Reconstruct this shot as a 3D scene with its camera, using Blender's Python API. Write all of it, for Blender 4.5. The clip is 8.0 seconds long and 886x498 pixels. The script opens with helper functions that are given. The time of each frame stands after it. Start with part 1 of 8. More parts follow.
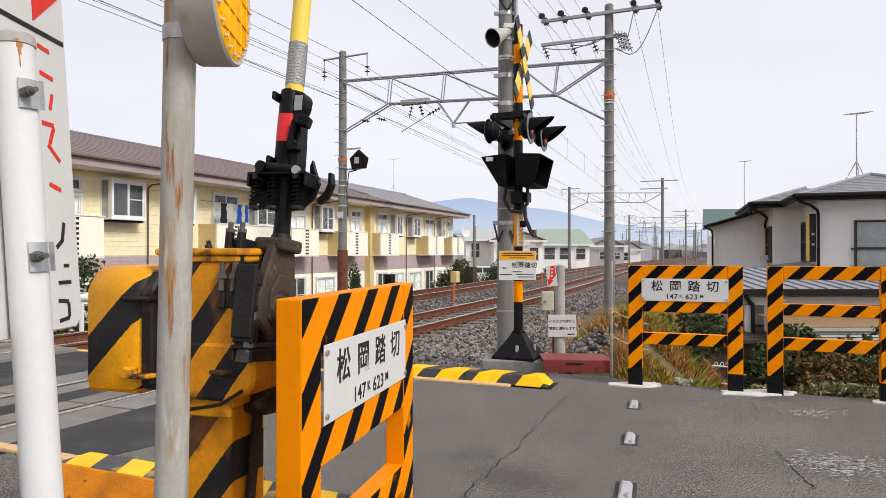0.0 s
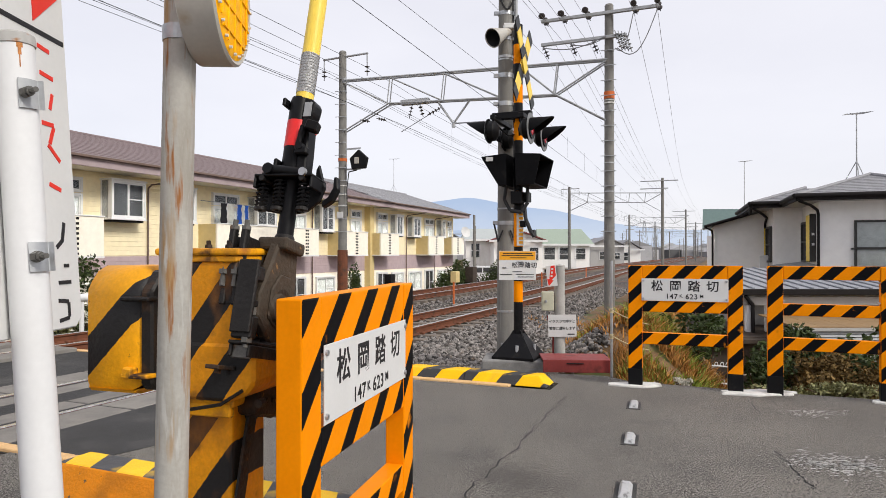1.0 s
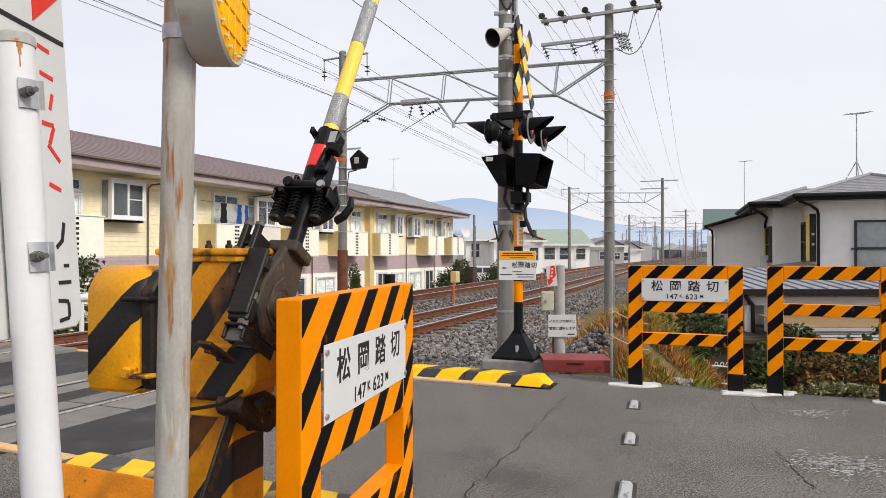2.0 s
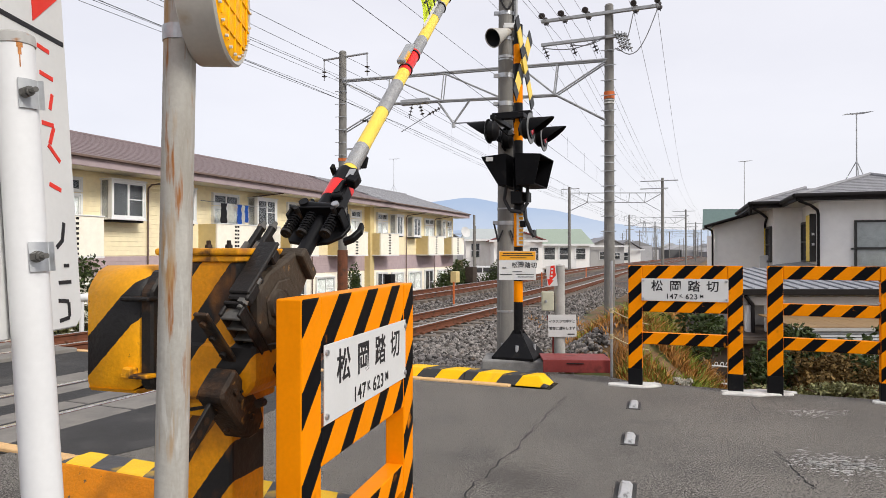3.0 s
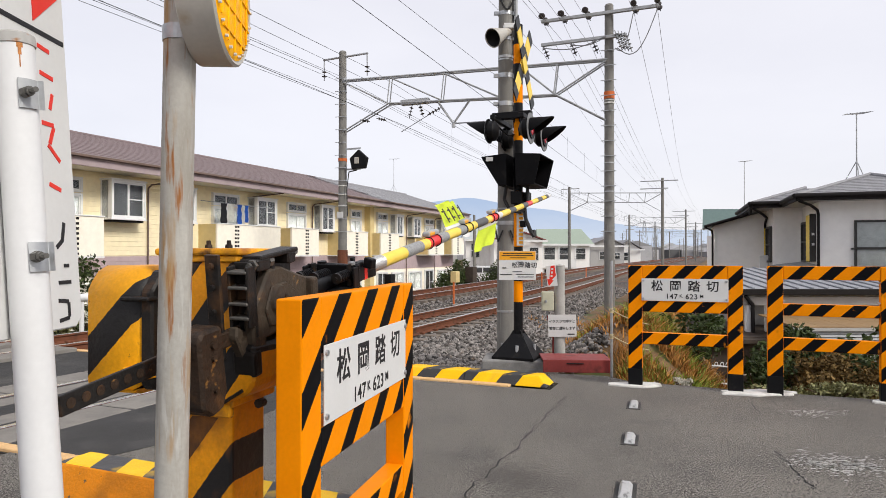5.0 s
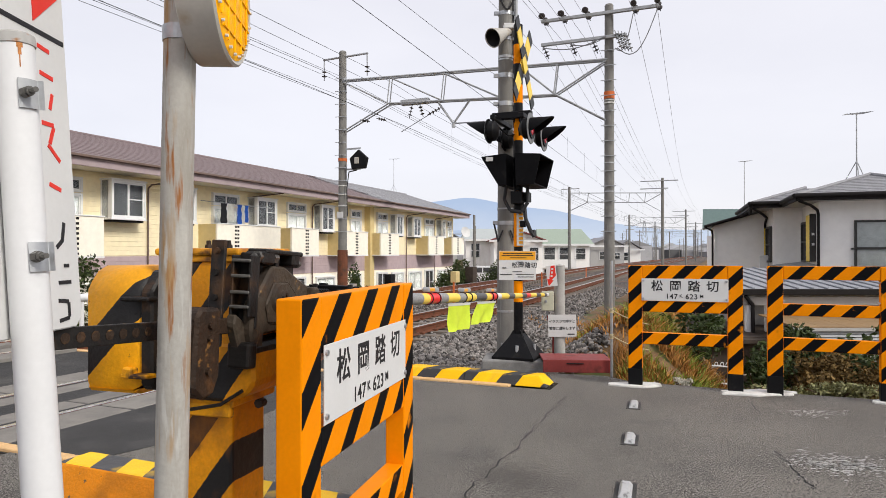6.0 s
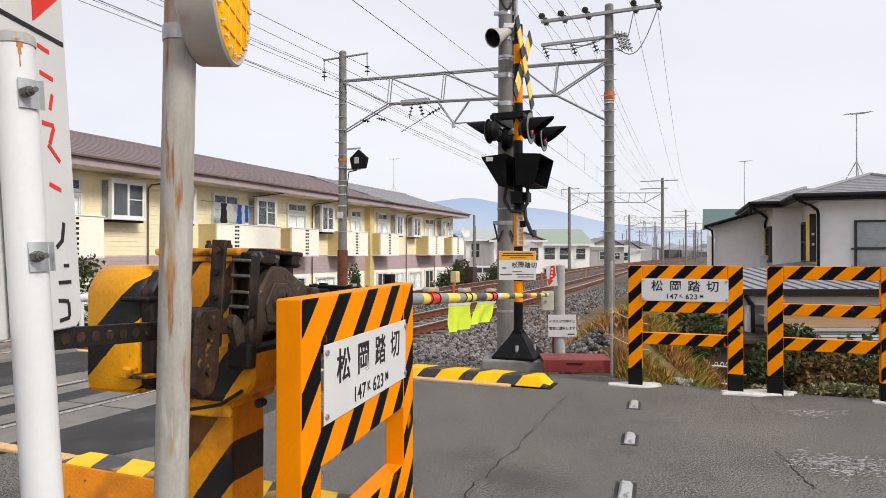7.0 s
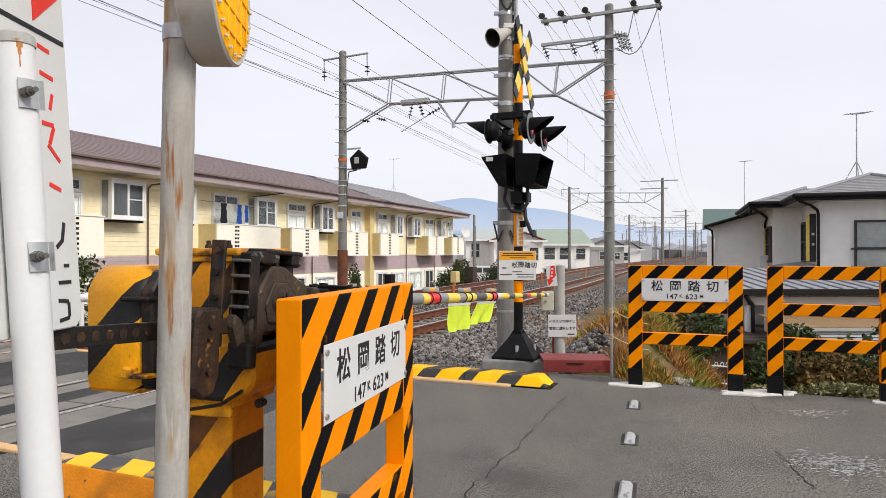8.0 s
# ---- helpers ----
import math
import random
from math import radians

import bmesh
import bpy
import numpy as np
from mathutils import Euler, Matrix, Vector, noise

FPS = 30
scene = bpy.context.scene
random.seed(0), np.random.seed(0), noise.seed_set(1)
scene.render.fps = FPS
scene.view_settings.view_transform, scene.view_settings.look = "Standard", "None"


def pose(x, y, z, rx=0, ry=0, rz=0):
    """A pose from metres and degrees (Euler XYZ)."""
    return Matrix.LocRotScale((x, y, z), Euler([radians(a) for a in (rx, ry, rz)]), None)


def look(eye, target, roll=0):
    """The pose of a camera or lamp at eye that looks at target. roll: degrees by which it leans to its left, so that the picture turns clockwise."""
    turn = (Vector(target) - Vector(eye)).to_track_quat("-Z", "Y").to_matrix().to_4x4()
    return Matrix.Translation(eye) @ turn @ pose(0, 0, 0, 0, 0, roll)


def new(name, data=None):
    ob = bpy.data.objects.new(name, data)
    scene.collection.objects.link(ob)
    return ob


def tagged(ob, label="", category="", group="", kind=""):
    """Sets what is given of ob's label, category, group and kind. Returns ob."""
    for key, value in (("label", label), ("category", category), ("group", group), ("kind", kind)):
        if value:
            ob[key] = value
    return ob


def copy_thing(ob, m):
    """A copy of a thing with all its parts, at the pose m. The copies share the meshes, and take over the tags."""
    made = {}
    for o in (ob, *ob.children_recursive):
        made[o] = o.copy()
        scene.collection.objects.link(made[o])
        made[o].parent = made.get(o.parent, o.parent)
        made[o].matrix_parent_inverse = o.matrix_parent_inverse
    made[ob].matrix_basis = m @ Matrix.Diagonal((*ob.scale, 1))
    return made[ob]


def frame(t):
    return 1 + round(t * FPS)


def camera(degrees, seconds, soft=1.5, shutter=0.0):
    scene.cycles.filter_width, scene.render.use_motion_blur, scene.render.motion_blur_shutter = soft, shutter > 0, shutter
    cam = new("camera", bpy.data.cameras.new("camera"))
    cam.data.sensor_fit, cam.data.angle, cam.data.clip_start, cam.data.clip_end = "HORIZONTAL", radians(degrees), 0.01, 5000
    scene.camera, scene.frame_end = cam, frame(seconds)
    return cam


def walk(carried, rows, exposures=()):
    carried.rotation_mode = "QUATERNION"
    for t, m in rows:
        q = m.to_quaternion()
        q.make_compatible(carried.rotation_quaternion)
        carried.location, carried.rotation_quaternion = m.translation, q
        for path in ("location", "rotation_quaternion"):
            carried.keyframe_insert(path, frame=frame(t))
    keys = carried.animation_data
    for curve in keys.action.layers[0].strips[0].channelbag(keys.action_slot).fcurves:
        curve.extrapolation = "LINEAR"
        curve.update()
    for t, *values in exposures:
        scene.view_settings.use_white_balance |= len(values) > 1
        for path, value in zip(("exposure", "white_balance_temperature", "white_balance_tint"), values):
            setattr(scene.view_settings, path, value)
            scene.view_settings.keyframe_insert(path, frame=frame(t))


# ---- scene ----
# Site axes: the camera looks along +Y. The railway runs 22.86 degrees to the right of +Y.
cam = camera(68, 8.0, soft=0.75)
EYE = pose(0, 0, 1.4, 90.345, 0, 0)
walk(cam, [(0.0, EYE), (8.0, EYE)])

# ---- world, sun, exposure: bright overcast day ----
world = bpy.data.worlds.new("overcast_sky")
scene.world = world
world.use_nodes = True
wn, wl = world.node_tree.nodes, world.node_tree.links
wn.clear()
w_out = wn.new("ShaderNodeOutputWorld")
w_add = wn.new("ShaderNodeAddShader")
w_sky = wn.new("ShaderNodeTexSky")
w_sky.sky_type, w_sky.sun_disc = "NISHITA", False
w_sky.sun_elevation, w_sky.sun_rotation = radians(39), radians(129)
w_bg1 = wn.new("ShaderNodeBackground")
w_bg1.inputs["Strength"].default_value = 0.02
wl.new(w_sky.outputs[0], w_bg1.inputs["Color"])
w_tc = wn.new("ShaderNodeTexCoord")
w_map = wn.new("ShaderNodeMapping")
w_map.inputs["Scale"].default_value = (1.0, 1.0, 3.0)
w_noise = wn.new("ShaderNodeTexNoise")
w_noise.inputs["Scale"].default_value, w_noise.inputs["Detail"].default_value = 1.6, 5
w_ramp = wn.new("ShaderNodeValToRGB")
w_ramp.color_ramp.elements[0].position, w_ramp.color_ramp.elements[0].color = 0.32, (0.70, 0.69, 0.745, 1)
w_ramp.color_ramp.elements[1].position, w_ramp.color_ramp.elements[1].color = 0.68, (0.80, 0.785, 0.83, 1)
w_bg2 = wn.new("ShaderNodeBackground")
w_bg2.inputs["Strength"].default_value = 1.0
wl.new(w_tc.outputs["Generated"], w_map.inputs[0])
wl.new(w_map.outputs[0], w_noise.inputs["Vector"])
wl.new(w_noise.outputs[0], w_ramp.inputs[0])
wl.new(w_ramp.outputs[0], w_bg2.inputs["Color"])
wl.new(w_bg1.outputs[0], w_add.inputs[0])
wl.new(w_bg2.outputs[0], w_add.inputs[1])
wl.new(w_add.outputs[0], w_out.inputs[0])

sun = new("sun", bpy.data.lights.new("sun", "SUN"))
sun.data.energy, sun.data.angle, sun.data.color = 2.6, radians(16), (1.0, 0.95, 0.87)
sun.matrix_world = look((6.4, -5.2, 6.7), (0, 0, 0))
scene.view_settings.exposure = 0.08

# ---- geometry helpers ----
TURN = radians(22.86)
ALONG = Vector((math.sin(TURN), math.cos(TURN), 0))
ACROSS = Vector((math.cos(TURN), -math.sin(TURN), 0))
RAILWAY = Matrix(((ACROSS.x, ALONG.x, 0, 0), (ACROSS.y, ALONG.y, 0, 0), (0, 0, 1, 0), (0, 0, 0, 1)))


def tr(a, l, z=0.0):
    """Point in site axes from a metres right of and l metres along the railway."""
    return ACROSS * a + ALONG * l + Vector((0, 0, z))


def mesh_of(name, bm, material, smooth=False):
    me = bpy.data.meshes.new(name)
    bm.normal_update()
    bm.to_mesh(me)
    bm.free()
    if material:
        me.materials.append(material)
    if smooth:
        me.shade_smooth()
        me.set_sharp_from_angle(angle=radians(40))
    return me


def part(name, bm, material, parent=None, label="", smooth=False, m=None):
    """Link a bmesh as one mesh object under a thing or under a part."""
    ob = new(name, mesh_of(name, bm, material, smooth))
    ob.parent = parent
    if m is not None:
        ob.matrix_basis = m
    return tagged(ob, label) if label else ob


def thing(name, label, category, m=None, group="", kind=""):
    ob = new(name)
    ob.empty_display_size = 0.1
    if m is not None:
        ob.matrix_basis = m
    return tagged(ob, label, category, group, kind)


def block(bm, size, at=(0, 0, 0), turn=None, bevel=0.0, seg=1):
    """A box of that size round the point at; bevelled edges where asked."""
    t = bmesh.new() if bevel else bm
    m = Matrix.Translation(at) @ (turn.to_4x4() if turn else Matrix()) @ Matrix.Diagonal((*size, 1))
    g = bmesh.ops.create_cube(t, size=1, matrix=m)
    if bevel:
        bmesh.ops.bevel(t, geom=t.edges[:], offset=bevel, segments=seg, affect="EDGES", profile=0.5)
        merge(bm, t)
    return bm


def merge(bm, other):
    me = bpy.data.meshes.new("tmp")
    other.to_mesh(me)
    other.free()
    bm.from_mesh(me)
    bpy.data.meshes.remove(me)


def rod(bm, p0, p1, r0, r1=None, seg=12, caps=True):
    """A round rod or cone frustum from p0 to p1."""
    p0, p1 = Vector(p0), Vector(p1)
    r1 = r0 if r1 is None else r1
    d = p1 - p0
    q = d.to_track_quat("Z", "Y").to_matrix().to_4x4()
    m = Matrix.Translation((p0 + p1) / 2) @ q
    bmesh.ops.create_cone(bm, cap_ends=caps, cap_tris=False, segments=seg, radius1=r0, radius2=max(r1, 1e-5), depth=d.length, matrix=m)
    return bm


def hose(bm, pts, r, seg=6):
    for p, q in zip(pts, pts[1:]):
        rod(bm, p, q, r, r, seg)
    return bm


def lathe(bm, profile, seg=24, m=None):
    """Turn a profile of (radius, height) about z."""
    rings = []
    for r, z in profile:
        ring = []
        for i in range(seg):
            a = 2 * math.pi * i / seg
            v = Vector((r * math.cos(a), r * math.sin(a), z))
            ring.append(bm.verts.new(m @ v if m else v))
        rings.append(ring)
    for lo, hi in zip(rings, rings[1:]):
        for i in range(seg):
            bm.faces.new((lo[i], lo[(i + 1) % seg], hi[(i + 1) % seg], hi[i]))
    if profile[0][0] > 1e-4:
        bm.faces.new(rings[0][::-1])
    if profile[-1][0] > 1e-4:
        bm.faces.new(rings[-1])
    return bm


def slab(bm, outline, z0, z1, m=None, bevel=0.0):
    """Extrude an outline of (x, y) from z0 to z1."""
    t = bmesh.new()
    lo = [t.verts.new((x, y, z0)) for x, y in outline]
    hi = [t.verts.new((x, y, z1)) for x, y in outline]
    n = len(outline)
    t.faces.new(lo[::-1])
    t.faces.new(hi)
    for i in range(n):
        t.faces.new((lo[i], lo[(i + 1) % n], hi[(i + 1) % n], hi[i]))
    bmesh.ops.recalc_face_normals(t, faces=t.faces[:])
    if bevel:
        bmesh.ops.bevel(t, geom=t.edges[:], offset=bevel, segments=1, affect="EDGES", profile=0.5)
    if m:
        bmesh.ops.transform(t, matrix=m, verts=t.verts[:])
    merge(bm, t)
    return bm


UPRIGHT = Matrix(((1, 0, 0, 0), (0, 0, -1, 0), (0, 1, 0, 0), (0, 0, 0, 1)))   # x, y, z -> x, -z, y : outline stands up


def lettering(name, text, size, material, parent, m, spread=1.0, depth=0.0006):
    """Raised lettering as a mesh, centred at m, in its x-y plane."""
    cu = bpy.data.curves.new(name, "FONT")
    cu.body, cu.size, cu.align_x, cu.align_y, cu.extrude = text, size, "CENTER", "CENTER", depth
    cu.space_character, cu.offset = spread, size * 0.014
    cu.resolution_u = 3
    tmp = new(name, cu)
    dg = bpy.context.evaluated_depsgraph_get()
    me = bpy.data.meshes.new_from_object(tmp.evaluated_get(dg))
    bpy.data.objects.remove(tmp)
    bpy.data.curves.remove(cu)
    me.materials.clear()
    me.materials.append(material)
    ob = new(name, me)
    ob.parent = parent
    ob.matrix_basis = m
    return ob


# ---- materials ----
def shader(name, colour, rough=0.6, metal=0.0, spots=(), bump=0.0, bump_scale=80.0, vary=0.12, scale=6.0, rand=0.0, island=0.0, coat=0.0, spec=0.3):
    """Procedural surface: base colour varied at two scales, layers of stains (colour, scale, threshold, softness[, stretch]), relief."""
    mat = bpy.data.materials.new(name)
    mat.use_nodes = True
    n, l = mat.node_tree.nodes, mat.node_tree.links
    b = n["Principled BSDF"]
    b.inputs["Roughness"].default_value, b.inputs["Metallic"].default_value = rough, metal
    b.inputs["Coat Weight"].default_value = coat
    b.inputs["Specular IOR Level"].default_value = spec
    tc = n.new("ShaderNodeTexCoord")

    def tex(s, detail=4, stretch=None):
        t = n.new("ShaderNodeTexNoise")
        t.inputs["Scale"].default_value, t.inputs["Detail"].default_value = s, detail
        if stretch:
            mp = n.new("ShaderNodeMapping")
            mp.inputs["Scale"].default_value = stretch
            l.new(tc.outputs["Object"], mp.inputs[0])
            l.new(mp.outputs[0], t.inputs["Vector"])
        else:
            l.new(tc.outputs["Object"], t.inputs["Vector"])
        return t.outputs[0]

    def mix(kind, fac, a, c):
        m = n.new("ShaderNodeMix")
        m.data_type, m.blend_type = "RGBA", kind
        for key, v in ((0, fac), (6, a), (7, c)):
            if isinstance(v, (int, float)):
                m.inputs[key].default_value = v
            elif isinstance(v, tuple):
                m.inputs[key].default_value = (*v[:3], 1)
            else:
                l.new(v, m.inputs[key])
        return m.outputs[2]

    def step(v, lo, hi):
        r = n.new("ShaderNodeMapRange")
        r.inputs[1].default_value, r.inputs[2].default_value = lo, hi
        l.new(v, r.inputs[0])
        return r.outputs[0]

    def grey(v, lo, hi):
        r = n.new("ShaderNodeMapRange")
        r.inputs[1].default_value, r.inputs[2].default_value = 0.3, 0.7
        r.inputs[3].default_value, r.inputs[4].default_value = lo, hi
        l.new(v, r.inputs[0])
        return r.outputs[0]

    if callable(colour):
        col = colour(n, l, tc, mix, step, tex)
    else:
        rgb = n.new("ShaderNodeRGB")
        rgb.outputs[0].default_value = (*colour, 1)
        col = rgb.outputs[0]
    col = mix("MULTIPLY", 1.0, col, grey(tex(scale, 5), 1 - vary, 1 + vary))
    col = mix("MULTIPLY", 1.0, col, grey(tex(scale * 12, 3), 1 - vary * 0.6, 1 + vary * 0.6))
    for s in spots:
        f = step(tex(s[1], 6, s[4] if len(s) > 4 else None), s[2], s[2] + s[3])
        col = mix("MIX", f, col, s[0])
    if rand:
        oi = n.new("ShaderNodeObjectInfo")
        r = n.new("ShaderNodeMapRange")
        r.inputs[3].default_value, r.inputs[4].default_value = 1 - rand, 1 + rand
        l.new(oi.outputs["Random"], r.inputs[0])
        col = mix("MULTIPLY", 1.0, col, r.outputs[0])
    if island:
        g = n.new("ShaderNodeNewGeometry")
        r = n.new("ShaderNodeMapRange")
        r.inputs[3].default_value, r.inputs[4].default_value = 1 - island, 1 + island
        l.new(g.outputs["Random Per Island"], r.inputs[0])
        col = mix("MULTIPLY", 1.0, col, r.outputs[0])
    l.new(col, b.inputs["Base Color"])
    rr = n.new("ShaderNodeMapRange")
    rr.inputs[3].default_value, rr.inputs[4].default_value = max(rough - 0.12, 0.03), min(rough + 0.12, 1)
    l.new(tex(scale * 3, 3), rr.inputs[0])
    l.new(rr.outputs[0], b.inputs["Roughness"])
    if bump:
        bp = n.new("ShaderNodeBump")
        bp.inputs["Strength"].default_value, bp.inputs["Distance"].default_value = bump, 0.01
        l.new(tex(bump_scale, 5), bp.inputs["Height"])
        l.new(bp.outputs[0], b.inputs["Normal"])
    return mat


def stripes(colour_a, colour_b, period, axis=(1, 0, -1), share=0.5, shift=0.0, wobble=0.0):
    """Painted slanting bands across the object's own axes."""
    def make(n, l, tc, mix, step, tex):
        d = n.new("ShaderNodeVectorMath")
        d.operation = "DOT_PRODUCT"
        d.inputs[1].default_value = axis
        l.new(tc.outputs["Object"], d.inputs[0])
        v = d.outputs["Value"]
        if wobble:
            w = n.new("ShaderNodeMath")
            w.operation = "MULTIPLY_ADD"
            w.inputs[1].default_value = wobble
            l.new(tex(40, 2), w.inputs[0])
            l.new(v, w.inputs[2])
            v = w.outputs[0]
        a = n.new("ShaderNodeMath")
        a.operation = "MULTIPLY_ADD"
        a.inputs[1].default_value, a.inputs[2].default_value = 1 / period, 100 + shift
        l.new(v, a.inputs[0])
        fr = n.new("ShaderNodeMath")
        fr.operation = "FRACT"
        l.new(a.outputs[0], fr.inputs[0])
        gt = n.new("ShaderNodeMath")
        gt.operation = "GREATER_THAN"
        gt.inputs[1].default_value = share
        l.new(fr.outputs[0], gt.inputs[0])
        return mix("MIX", gt.outputs[0], colour_a, colour_b)
    return make


